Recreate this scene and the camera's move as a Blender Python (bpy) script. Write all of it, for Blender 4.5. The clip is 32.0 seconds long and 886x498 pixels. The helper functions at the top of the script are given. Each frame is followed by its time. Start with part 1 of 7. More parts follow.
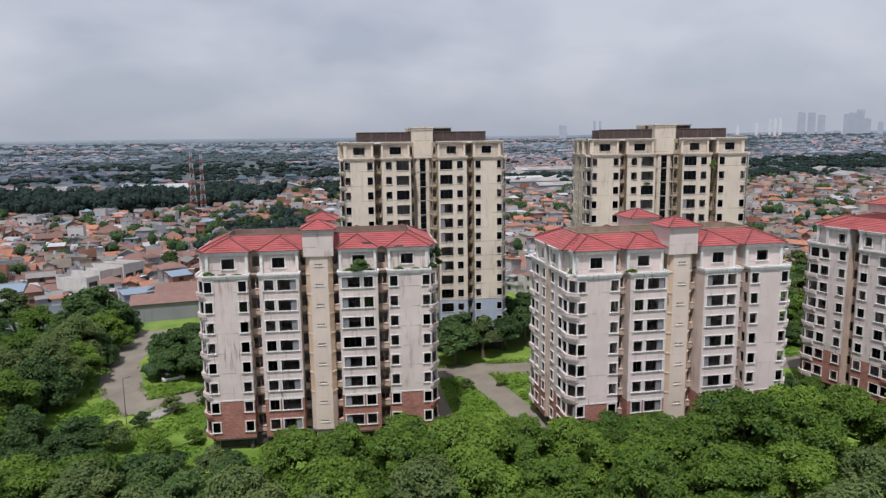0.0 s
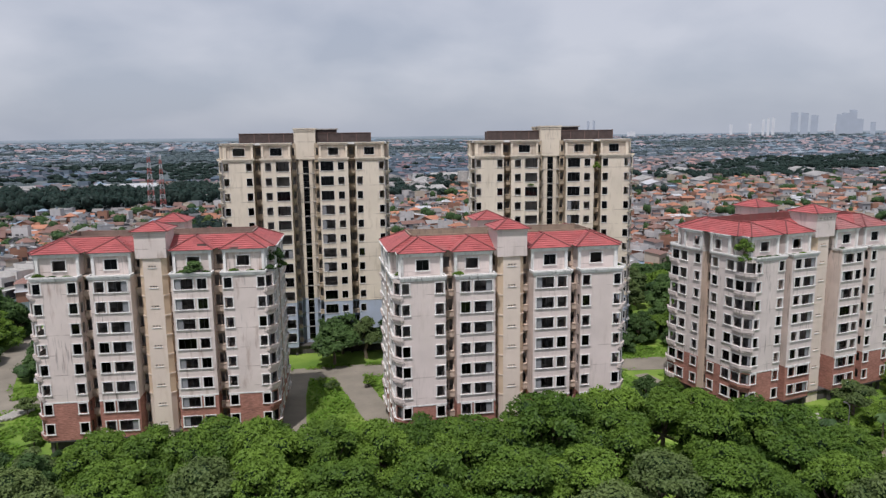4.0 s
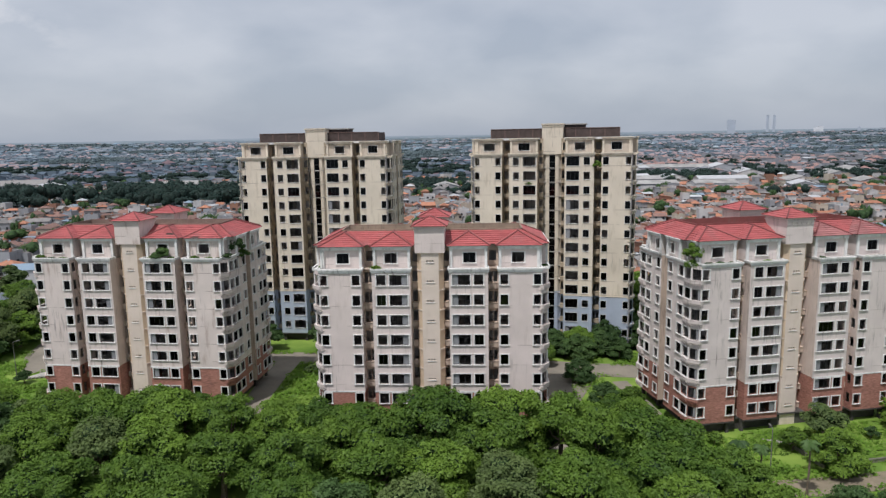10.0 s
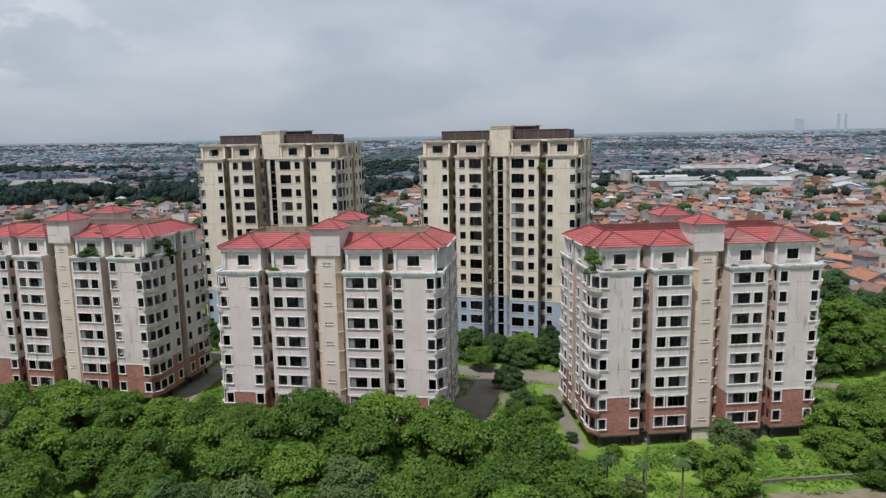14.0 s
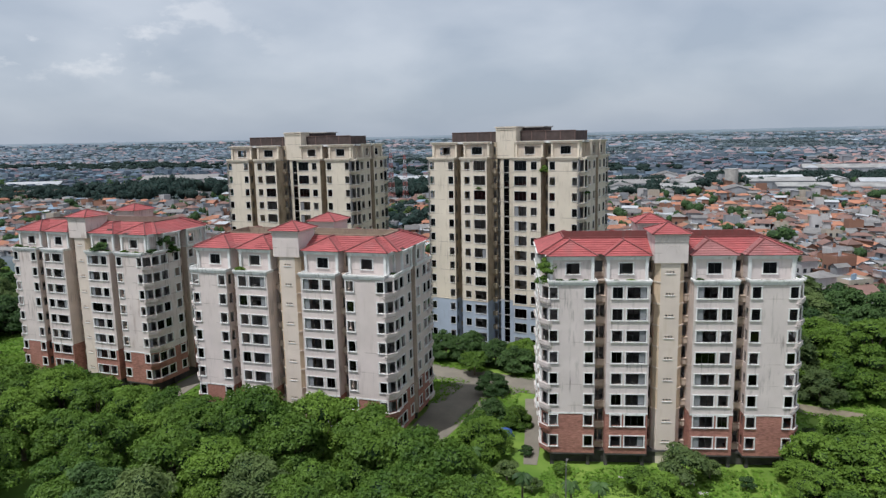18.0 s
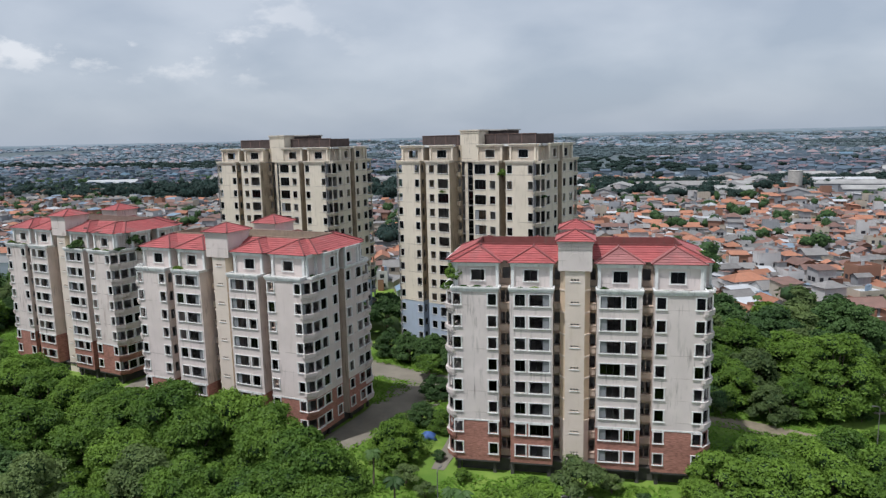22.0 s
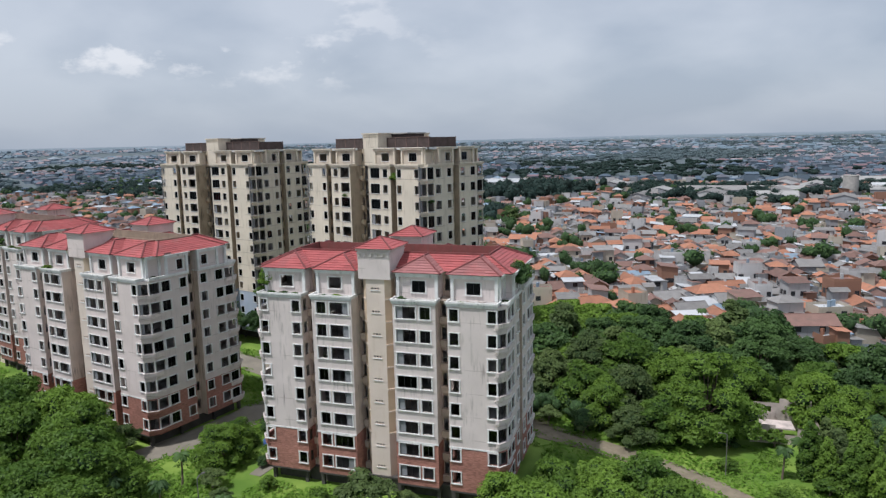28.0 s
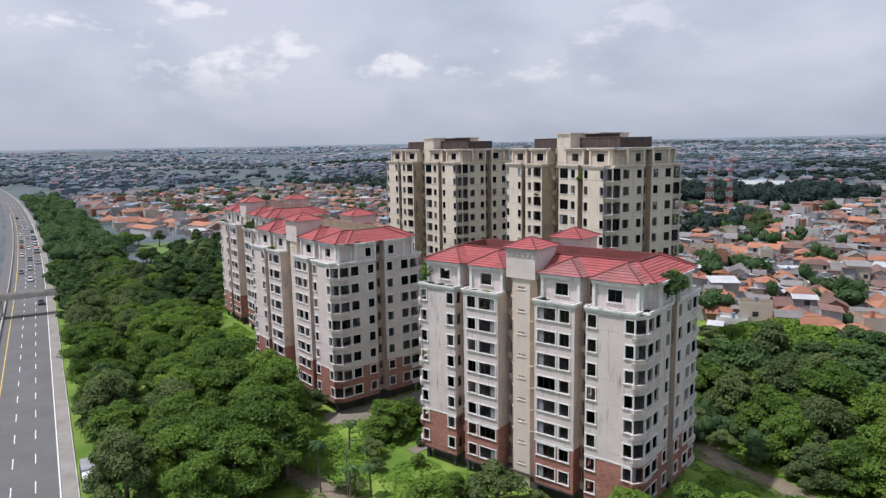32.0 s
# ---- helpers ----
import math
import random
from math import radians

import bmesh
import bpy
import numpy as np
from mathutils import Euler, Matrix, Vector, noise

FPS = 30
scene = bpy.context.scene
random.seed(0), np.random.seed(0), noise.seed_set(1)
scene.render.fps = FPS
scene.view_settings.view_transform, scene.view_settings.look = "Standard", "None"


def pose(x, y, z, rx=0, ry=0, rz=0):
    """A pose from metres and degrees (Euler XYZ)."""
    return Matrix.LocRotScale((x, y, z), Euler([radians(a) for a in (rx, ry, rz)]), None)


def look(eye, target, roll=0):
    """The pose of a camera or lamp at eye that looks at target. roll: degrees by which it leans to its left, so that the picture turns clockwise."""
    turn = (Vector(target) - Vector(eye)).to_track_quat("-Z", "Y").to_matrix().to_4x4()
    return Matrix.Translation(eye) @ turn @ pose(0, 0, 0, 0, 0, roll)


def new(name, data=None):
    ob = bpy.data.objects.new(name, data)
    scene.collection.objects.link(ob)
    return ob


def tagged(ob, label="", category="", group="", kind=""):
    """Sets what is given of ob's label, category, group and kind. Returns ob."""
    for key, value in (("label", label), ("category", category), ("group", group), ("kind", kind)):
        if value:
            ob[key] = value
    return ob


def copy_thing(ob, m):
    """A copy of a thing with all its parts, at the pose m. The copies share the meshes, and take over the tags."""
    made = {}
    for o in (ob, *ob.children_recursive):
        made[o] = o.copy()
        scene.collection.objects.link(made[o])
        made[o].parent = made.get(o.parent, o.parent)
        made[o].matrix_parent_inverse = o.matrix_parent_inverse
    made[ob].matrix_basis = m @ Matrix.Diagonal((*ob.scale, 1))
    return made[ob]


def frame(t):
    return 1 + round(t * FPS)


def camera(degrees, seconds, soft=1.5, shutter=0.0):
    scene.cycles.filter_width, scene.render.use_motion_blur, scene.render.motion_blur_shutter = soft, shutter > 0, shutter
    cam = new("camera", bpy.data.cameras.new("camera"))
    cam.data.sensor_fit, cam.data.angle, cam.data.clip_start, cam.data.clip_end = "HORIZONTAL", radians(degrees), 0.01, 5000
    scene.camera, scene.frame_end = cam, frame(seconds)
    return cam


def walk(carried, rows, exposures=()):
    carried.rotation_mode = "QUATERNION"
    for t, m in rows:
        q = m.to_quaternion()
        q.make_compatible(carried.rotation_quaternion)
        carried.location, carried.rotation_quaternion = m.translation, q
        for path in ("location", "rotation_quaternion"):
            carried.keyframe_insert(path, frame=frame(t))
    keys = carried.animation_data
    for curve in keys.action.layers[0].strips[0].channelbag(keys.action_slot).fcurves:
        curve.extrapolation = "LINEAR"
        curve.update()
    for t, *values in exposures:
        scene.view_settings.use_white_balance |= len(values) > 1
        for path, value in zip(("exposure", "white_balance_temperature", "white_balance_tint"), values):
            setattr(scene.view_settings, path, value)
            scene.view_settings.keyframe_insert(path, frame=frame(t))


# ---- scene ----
cam = camera(65.45, 32.0, 1.35)
PATH = [
    (0, (-54.460, -94.367, 47.904), (-54.099, -92.425, 47.590), -0.77),
    (0.5, (-51.569, -95.005, 48.159), (-51.206, -93.063, 47.843), -0.71),
    (1, (-48.389, -95.680, 48.248), (-48.030, -93.738, 47.933), -0.76),
    (1.5, (-45.077, -96.281, 48.263), (-44.719, -94.338, 47.948), -0.78),
    (2, (-41.938, -96.820, 48.205), (-41.580, -94.878, 47.890), -0.79),
    (2.5, (-38.637, -97.368, 48.112), (-38.278, -95.425, 47.798), -0.77),
    (3, (-35.694, -97.931, 48.049), (-35.333, -95.989, 47.735), -0.72),
    (3.5, (-32.584, -98.553, 47.982), (-32.219, -96.612, 47.667), -0.72),
    (5.5, (-20.235, -100.943, 48.043), (-19.865, -99.003, 47.727), -0.64),
    (6, (-17.273, -101.586, 48.018), (-16.904, -99.646, 47.702), -0.62),
    (6.5, (-14.349, -102.212, 47.935), (-13.978, -100.272, 47.619), -0.62),
    (7, (-11.213, -102.888, 47.921), (-10.842, -100.948, 47.604), -0.59),
    (7.5, (-8.377, -103.624, 47.804), (-8.005, -101.684, 47.487), -0.60),
    (8, (-5.378, -104.346, 47.857), (-5.004, -102.407, 47.539), -0.58),
    (8.5, (-2.444, -104.919, 47.833), (-2.097, -102.975, 47.516), -0.60),
    (9, (0.547, -105.321, 47.786), (0.787, -103.361, 47.468), -0.67),
    (9.5, (4.002, -105.400, 47.765), (4.016, -103.425, 47.448), -0.96),
    (10, (7.477, -105.142, 47.817), (7.376, -103.170, 47.500), -1.03),
    (10.5, (10.545, -104.676, 47.934), (10.402, -102.706, 47.618), -1.02),
    (11, (13.792, -104.250, 47.948), (13.628, -102.282, 47.633), -1.03),
    (11.5, (16.818, -103.926, 47.754), (16.648, -101.958, 47.441), -1.05),
    (12, (20.029, -103.546, 47.712), (19.857, -101.578, 47.399), -1.00),
    (12.5, (23.081, -103.153, 47.787), (22.908, -101.185, 47.471), -0.98),
    (13, (26.194, -102.837, 47.825), (25.984, -100.873, 47.510), -0.98),
    (13.5, (29.272, -102.545, 47.861), (29.020, -100.586, 47.546), -1.04),
    (14, (32.394, -102.163, 47.891), (32.126, -100.206, 47.576), -1.05),
    (14.5, (35.343, -101.871, 47.968), (35.035, -99.920, 47.652), -1.06),
    (16.5, (47.877, -98.319, 48.279), (47.278, -96.437, 47.963), -1.25),
    (17, (51.013, -97.418, 48.284), (50.412, -95.537, 47.968), -1.24),
    (17.5, (53.999, -96.562, 48.352), (53.397, -94.681, 48.035), -1.20),
    (18, (56.890, -95.672, 48.440), (56.288, -93.791, 48.123), -1.22),
    (18.5, (59.991, -94.802, 48.434), (59.388, -92.921, 48.117), -1.18),
    (19, (62.870, -93.933, 48.313), (62.268, -92.053, 47.997), -1.17),
    (19.5, (65.897, -92.996, 48.421), (65.296, -91.115, 48.105), -1.15),
    (20, (68.852, -92.048, 48.426), (68.245, -90.169, 48.109), -1.16),
    (20.5, (71.614, -91.128, 48.517), (70.959, -89.265, 48.200), -1.16),
    (21, (74.464, -89.976, 48.602), (73.747, -88.136, 48.286), -1.25),
    (21.5, (77.461, -88.721, 48.692), (76.694, -86.901, 48.377), -1.27),
    (22, (80.097, -87.466, 48.738), (79.289, -85.663, 48.424), -1.29),
    (22.5, (82.908, -86.059, 48.677), (82.061, -84.274, 48.364), -1.30),
    (23, (85.777, -84.623, 48.591), (84.904, -82.850, 48.280), -1.30),
    (23.5, (88.653, -82.980, 48.635), (87.753, -81.221, 48.324), -1.35),
    (24, (91.511, -81.389, 48.630), (90.583, -79.645, 48.321), -1.34),
    (24.5, (94.457, -79.745, 48.603), (93.517, -78.006, 48.296), -1.33),
    (25, (97.247, -78.101, 48.584), (96.295, -76.369, 48.277), -1.31),
    (25.5, (100.083, -76.416, 48.532), (99.121, -74.690, 48.226), -1.29),
    (27.5, (110.580, -69.681, 48.396), (109.571, -67.981, 48.092), -1.24),
    (28, (112.933, -68.131, 48.265), (111.925, -66.430, 47.961), -1.22),
    (28.5, (115.444, -66.771, 48.311), (114.438, -65.069, 48.008), -1.12),
    (29, (117.747, -65.591, 48.420), (116.748, -63.885, 48.117), -1.02),
    (29.5, (119.590, -64.799, 48.394), (118.554, -63.115, 48.093), -0.89),
    (30, (120.957, -63.945, 48.514), (119.822, -62.326, 48.213), -0.92),
    (30.5, (122.280, -63.030, 48.495), (121.023, -61.503, 48.196), -1.08),
    (31, (123.218, -62.105, 48.517), (121.855, -60.672, 48.220), -1.09),
    (31.5, (124.078, -61.194, 48.437), (122.608, -59.871, 48.142), -1.11),
    (32, (124.840, -60.032, 48.514), (123.284, -58.810, 48.217), -1.03),
]
EXPOSURES = [(0.0, -0.03, 6500, 15), (8.0, -0.03, 6480, 13), (13.0, -0.03, 6430, 9.5), (20.0, 0.0, 6250, 9), (28.0, 0.02, 6250, 10), (32.0, 0.09, 6330, 15)]
walk(cam, [(t, look(eye, aim, roll)) for t, eye, aim, roll in PATH], EXPOSURES)

# ---- daylight: hazy bright sky with soft cloud, one sun ----
SUN_AZ, SUN_EL = 208.0, 65.0      # compass degrees from +y towards +x, and height
world = bpy.data.worlds.new("sky")
scene.world = world
world.use_nodes = True
wt = world.node_tree
wt.nodes.clear()


def wnode(kind, **kw):
    n = wt.nodes.new(kind)
    for k, v in kw.items():
        n.inputs[k].default_value = v
    return n


w_sky = wt.nodes.new("ShaderNodeTexSky")
w_sky.sky_type = "NISHITA"
w_sky.sun_disc = False
w_sky.sun_elevation = radians(SUN_EL)
w_sky.sun_rotation = radians(SUN_AZ)
w_sky.air_density, w_sky.dust_density, w_sky.ozone_density = 1.0, 2.0, 1.0
w_dim = wt.nodes.new("ShaderNodeVectorMath")
w_dim.operation = "SCALE"
w_dim.inputs["Scale"].default_value = 0.10
wt.links.new(w_sky.outputs[0], w_dim.inputs[0])
w_tc = wt.nodes.new("ShaderNodeTexCoord")
w_sep = wt.nodes.new("ShaderNodeSeparateXYZ")
wt.links.new(w_tc.outputs["Generated"], w_sep.inputs[0])
# cloud sheet: the direction divided by its height, so that clouds flatten towards the horizon
w_h = wt.nodes.new("ShaderNodeMath")
w_h.operation = "ADD"
w_h.inputs[1].default_value = 0.42
wt.links.new(w_sep.outputs[2], w_h.inputs[0])
w_div = wt.nodes.new("ShaderNodeVectorMath")
w_div.operation = "DIVIDE"
w_cmb = wt.nodes.new("ShaderNodeCombineXYZ")
for i in range(3):
    wt.links.new(w_h.outputs[0], w_cmb.inputs[i])
wt.links.new(w_tc.outputs["Generated"], w_div.inputs[0])
wt.links.new(w_cmb.outputs[0], w_div.inputs[1])
w_n1 = wnode("ShaderNodeTexNoise", Scale=2.2, Detail=5.0, Roughness=0.45, Distortion=0.15)
w_n2 = wnode("ShaderNodeTexNoise", Scale=7.0, Detail=8.0, Roughness=0.58, Distortion=0.1)
wt.links.new(w_div.outputs[0], w_n1.inputs["Vector"])
w_flat = wt.nodes.new("ShaderNodeMapping")      # cloud heads wider than high
w_flat.inputs["Scale"].default_value = (1.0, 1.0, 2.1)
wt.links.new(w_tc.outputs["Generated"], w_flat.inputs[0])
wt.links.new(w_flat.outputs[0], w_n2.inputs["Vector"])
w_r1 = wt.nodes.new("ShaderNodeValToRGB")
w_r1.color_ramp.elements[0].position, w_r1.color_ramp.elements[1].position = 0.36, 0.60
w_r1.color_ramp.elements[0].color = (0.445, 0.498, 0.585, 1)
w_r1.color_ramp.elements[1].color = (0.635, 0.672, 0.74, 1)
wt.links.new(w_n1.outputs[0], w_r1.inputs[0])
w_r2 = wt.nodes.new("ShaderNodeValToRGB")
w_r2.color_ramp.elements[0].position, w_r2.color_ramp.elements[1].position = 0.545, 0.615
w_r2.color_ramp.elements[0].color = (0, 0, 0, 1)
w_r2.color_ramp.elements[1].color = (0.80, 0.80, 0.80, 1)
wt.links.new(w_n2.outputs[0], w_r2.inputs[0])
# bright cumulus heads stand only in the south-western half of the sky, above the haze
w_az = wt.nodes.new("ShaderNodeMath")
w_az.operation = "MULTIPLY_ADD"
w_az.inputs[1].default_value, w_az.inputs[2].default_value = -4.5, -2.1
wt.links.new(w_sep.outputs[0], w_az.inputs[0])
w_azc = wt.nodes.new("ShaderNodeClamp")
wt.links.new(w_az.outputs[0], w_azc.inputs[0])
w_el = wt.nodes.new("ShaderNodeMapRange")
w_el.inputs["From Min"].default_value, w_el.inputs["From Max"].default_value = 0.055, 0.11
wt.links.new(w_sep.outputs[2], w_el.inputs[0])
w_m1 = wt.nodes.new("ShaderNodeMath")
w_m1.operation = "MULTIPLY"
wt.links.new(w_azc.outputs[0], w_m1.inputs[0])
wt.links.new(w_el.outputs[0], w_m1.inputs[1])
w_m2 = wt.nodes.new("ShaderNodeMath")
w_m2.operation = "MULTIPLY"
wt.links.new(w_r2.outputs[0], w_m2.inputs[0])
wt.links.new(w_m1.outputs[0], w_m2.inputs[1])
w_mixa = wt.nodes.new("ShaderNodeMixRGB")
w_mixa.inputs[2].default_value = (0.93, 0.92, 0.94, 1)
wt.links.new(w_m2.outputs[0], w_mixa.inputs[0])
wt.links.new(w_r1.outputs[0], w_mixa.inputs[1])
# haze near the horizon
w_hz = wt.nodes.new("ShaderNodeMapRange")
w_hz.inputs["From Min"].default_value, w_hz.inputs["From Max"].default_value = -0.02, 0.11
w_hz.inputs["To Min"].default_value, w_hz.inputs["To Max"].default_value = 0.85, 0.0
wt.links.new(w_sep.outputs[2], w_hz.inputs[0])
w_mixh = wt.nodes.new("ShaderNodeMixRGB")
w_mixh.inputs[2].default_value = (0.415, 0.475, 0.57, 1)
wt.links.new(w_hz.outputs[0], w_mixh.inputs[0])
wt.links.new(w_mixa.outputs[0], w_mixh.inputs[1])
w_mix = wt.nodes.new("ShaderNodeMixRGB")
w_mix.inputs[0].default_value = 0.82
wt.links.new(w_dim.outputs[0], w_mix.inputs[1])
wt.links.new(w_mixh.outputs[0], w_mix.inputs[2])
w_bg = wt.nodes.new("ShaderNodeBackground")
w_bg.inputs["Strength"].default_value = 1.0
wt.links.new(w_mix.outputs[0], w_bg.inputs[0])
w_out = wt.nodes.new("ShaderNodeOutputWorld")
wt.links.new(w_bg.outputs[0], w_out.inputs[0])

sun_data = bpy.data.lights.new("sun", "SUN")
sun_data.energy, sun_data.angle, sun_data.color = 3.5, radians(1.5), (1.0, 0.975, 0.965)
sun = new("sun", sun_data)
sd = Vector((math.sin(radians(SUN_AZ)) * math.cos(radians(SUN_EL)), math.cos(radians(SUN_AZ)) * math.cos(radians(SUN_EL)), math.sin(radians(SUN_EL))))
sun.matrix_world = look(sd * 300, (0, 0, 0))
scene.view_settings.exposure = 0.0

# ---- materials ----
def mat(name, base, rough=0.85, var=0.25, scale=0.6, fine=14.0, bump=0.25, island=0.0, obj=0.0, streak=0.0, dirt=(0.12, 0.11, 0.09), dirt_amt=0.0, metal=0.0, spec=0.3, fine_amt=0.15, drip=0.0, dirt_scale=1.0, joints=0.0, brick=0.0):
    """Painted or mineral surface: base colour, broad stains, fine grain, optional vertical streaks, variation by piece."""
    m = bpy.data.materials.new(name)
    m.use_nodes = True
    t = m.node_tree
    b = t.nodes["Principled BSDF"]
    b.inputs["Roughness"].default_value, b.inputs["Metallic"].default_value = rough, metal
    b.inputs["Specular IOR Level"].default_value = spec
    g = t.nodes.new("ShaderNodeTexCoord")
    ge = t.nodes.new("ShaderNodeNewGeometry")
    n1 = t.nodes.new("ShaderNodeTexNoise")
    n1.inputs["Scale"].default_value, n1.inputs["Detail"].default_value = scale, 5
    n2 = t.nodes.new("ShaderNodeTexNoise")
    n2.inputs["Scale"].default_value, n2.inputs["Detail"].default_value = fine, 3
    for n in (n1, n2):
        t.links.new(ge.outputs["Position"], n.inputs["Vector"])
    add = t.nodes.new("ShaderNodeMath")
    add.operation = "MULTIPLY_ADD"
    add.inputs[1].default_value = fine_amt
    t.links.new(n2.outputs[0], add.inputs[0])
    t.links.new(n1.outputs[0], add.inputs[2])
    last = add
    for amt, node, sock in ((island, ge, "Random Per Island"), (obj, None, "Random")):
        if amt:
            if node is None:
                node = t.nodes.new("ShaderNodeObjectInfo")
            a2 = t.nodes.new("ShaderNodeMath")
            a2.operation = "MULTIPLY_ADD"
            a2.inputs[1].default_value = amt
            t.links.new(node.outputs[sock], a2.inputs[0])
            t.links.new(last.outputs[0], a2.inputs[2])
            last = a2
    mid = 0.5 + fine_amt / 2 + island / 2 + obj / 2
    mr = t.nodes.new("ShaderNodeMapRange")
    half = 0.25 + (island + obj) / 2
    mr.inputs["From Min"].default_value, mr.inputs["From Max"].default_value = mid - half, mid + half
    mr.inputs["To Min"].default_value, mr.inputs["To Max"].default_value = 1 - var, 1 + var
    t.links.new(last.outputs[0], mr.inputs[0])
    sc = t.nodes.new("ShaderNodeVectorMath")
    sc.operation = "SCALE"
    sc.inputs[0].default_value = base
    t.links.new(mr.outputs[0], sc.inputs["Scale"])
    col = sc.outputs[0]
    if dirt_amt:
        mp = t.nodes.new("ShaderNodeMapping")
        mp.inputs["Scale"].default_value = (1.3 * dirt_scale, 1.3 * dirt_scale, 0.28 if streak else 0.7 * dirt_scale)
        t.links.new(ge.outputs["Position"], mp.inputs[0])
        n3 = t.nodes.new("ShaderNodeTexNoise")
        n3.inputs["Scale"].default_value, n3.inputs["Detail"].default_value = 1.0, 6
        t.links.new(mp.outputs[0], n3.inputs["Vector"])
        r = t.nodes.new("ShaderNodeMapRange")
        r.inputs["From Min"].default_value, r.inputs["From Max"].default_value = 0.56, 0.80
        r.inputs["To Max"].default_value = dirt_amt
        t.links.new(n3.outputs[0], r.inputs[0])
        mx = t.nodes.new("ShaderNodeMixRGB")
        mx.inputs[2].default_value = (*dirt, 1)
        t.links.new(r.outputs[0], mx.inputs[0])
        t.links.new(col, mx.inputs[1])
        col = mx.outputs[0]
    if drip:     # dark rain runs, in patches
        def field(scale, sx, sz, lo, hi, top):
            mp = t.nodes.new("ShaderNodeMapping")
            mp.inputs["Scale"].default_value = (sx, sx, sz)
            t.links.new(ge.outputs["Position"], mp.inputs[0])
            nn = t.nodes.new("ShaderNodeTexNoise")
            nn.inputs["Scale"].default_value, nn.inputs["Detail"].default_value = scale, 4
            t.links.new(mp.outputs[0], nn.inputs["Vector"])
            rr = t.nodes.new("ShaderNodeMapRange")
            rr.inputs["From Min"].default_value, rr.inputs["From Max"].default_value, rr.inputs["To Max"].default_value = lo, hi, top
            t.links.new(nn.outputs[0], rr.inputs[0])
            return rr
        f1, f2 = field(1.0, 3.2, 0.28, 0.55, 0.75, drip), field(0.22, 1.0, 1.0, 0.47, 0.62, 1.0)
        mm = t.nodes.new("ShaderNodeMath")
        mm.operation = "MULTIPLY"
        t.links.new(f1.outputs[0], mm.inputs[0])
        t.links.new(f2.outputs[0], mm.inputs[1])
        mx = t.nodes.new("ShaderNodeMixRGB")
        mx.inputs[2].default_value = (0.10, 0.085, 0.07, 1)
        t.links.new(mm.outputs[0], mx.inputs[0])
        t.links.new(col, mx.inputs[1])
        col = mx.outputs[0]
    if joints:     # fine stained cracks along the storey joints, broken here and there
        sx = t.nodes.new("ShaderNodeSeparateXYZ")
        t.links.new(ge.outputs["Position"], sx.inputs[0])
        wob = t.nodes.new("ShaderNodeMath")
        wob.operation = "MULTIPLY_ADD"
        wob.inputs[1].default_value = 0.16
        t.links.new(n1.outputs[0], wob.inputs[0])
        t.links.new(sx.outputs[2], wob.inputs[2])
        ping = t.nodes.new("ShaderNodeMath")
        ping.operation = "PINGPONG"
        ping.inputs[1].default_value = 1.592
        t.links.new(wob.outputs[0], ping.inputs[0])
        line = t.nodes.new("ShaderNodeMapRange")
        line.inputs["From Min"].default_value, line.inputs["From Max"].default_value = 0.09, 0.03
        line.inputs["To Max"].default_value = joints
        t.links.new(ping.outputs[0], line.inputs[0])
        gap = t.nodes.new("ShaderNodeTexNoise")
        gap.inputs["Scale"].default_value, gap.inputs["Detail"].default_value = 0.33, 2
        t.links.new(ge.outputs["Position"], gap.inputs["Vector"])
        gr = t.nodes.new("ShaderNodeMapRange")
        gr.inputs["From Min"].default_value, gr.inputs["From Max"].default_value = 0.46, 0.58
        t.links.new(gap.outputs[0], gr.inputs[0])
        mj = t.nodes.new("ShaderNodeMath")
        mj.operation = "MULTIPLY"
        t.links.new(line.outputs[0], mj.inputs[0])
        t.links.new(gr.outputs[0], mj.inputs[1])
        mx = t.nodes.new("ShaderNodeMixRGB")
        mx.inputs[2].default_value = (0.20, 0.15, 0.12, 1)
        t.links.new(mj.outputs[0], mx.inputs[0])
        t.links.new(col, mx.inputs[1])
        col = mx.outputs[0]
    if brick:      # courses of brick: long, low blotches
        mp = t.nodes.new("ShaderNodeMapping")
        mp.inputs["Scale"].default_value = (1.6, 1.6, 7.0)
        t.links.new(ge.outputs["Position"], mp.inputs[0])
        nb_ = t.nodes.new("ShaderNodeTexNoise")
        nb_.inputs["Scale"].default_value, nb_.inputs["Detail"].default_value = 1.0, 3
        t.links.new(mp.outputs[0], nb_.inputs["Vector"])
        rb_ = t.nodes.new("ShaderNodeMapRange")
        rb_.inputs["From Min"].default_value, rb_.inputs["From Max"].default_value = 0.3, 0.7
        rb_.inputs["To Min"].default_value, rb_.inputs["To Max"].default_value = 1 - brick, 1 + brick
        t.links.new(nb_.outputs[0], rb_.inputs[0])
        vs = t.nodes.new("ShaderNodeVectorMath")
        vs.operation = "SCALE"
        t.links.new(col, vs.inputs[0])
        t.links.new(rb_.outputs[0], vs.inputs["Scale"])
        col = vs.outputs[0]
    t.links.new(col, b.inputs["Base Color"])
    if bump:
        bp = t.nodes.new("ShaderNodeBump")
        bp.inputs["Strength"].default_value, bp.inputs["Distance"].default_value = bump, 0.03
        t.links.new(n2.outputs[0], bp.inputs["Height"])
        t.links.new(bp.outputs[0], b.inputs["Normal"])
    return m


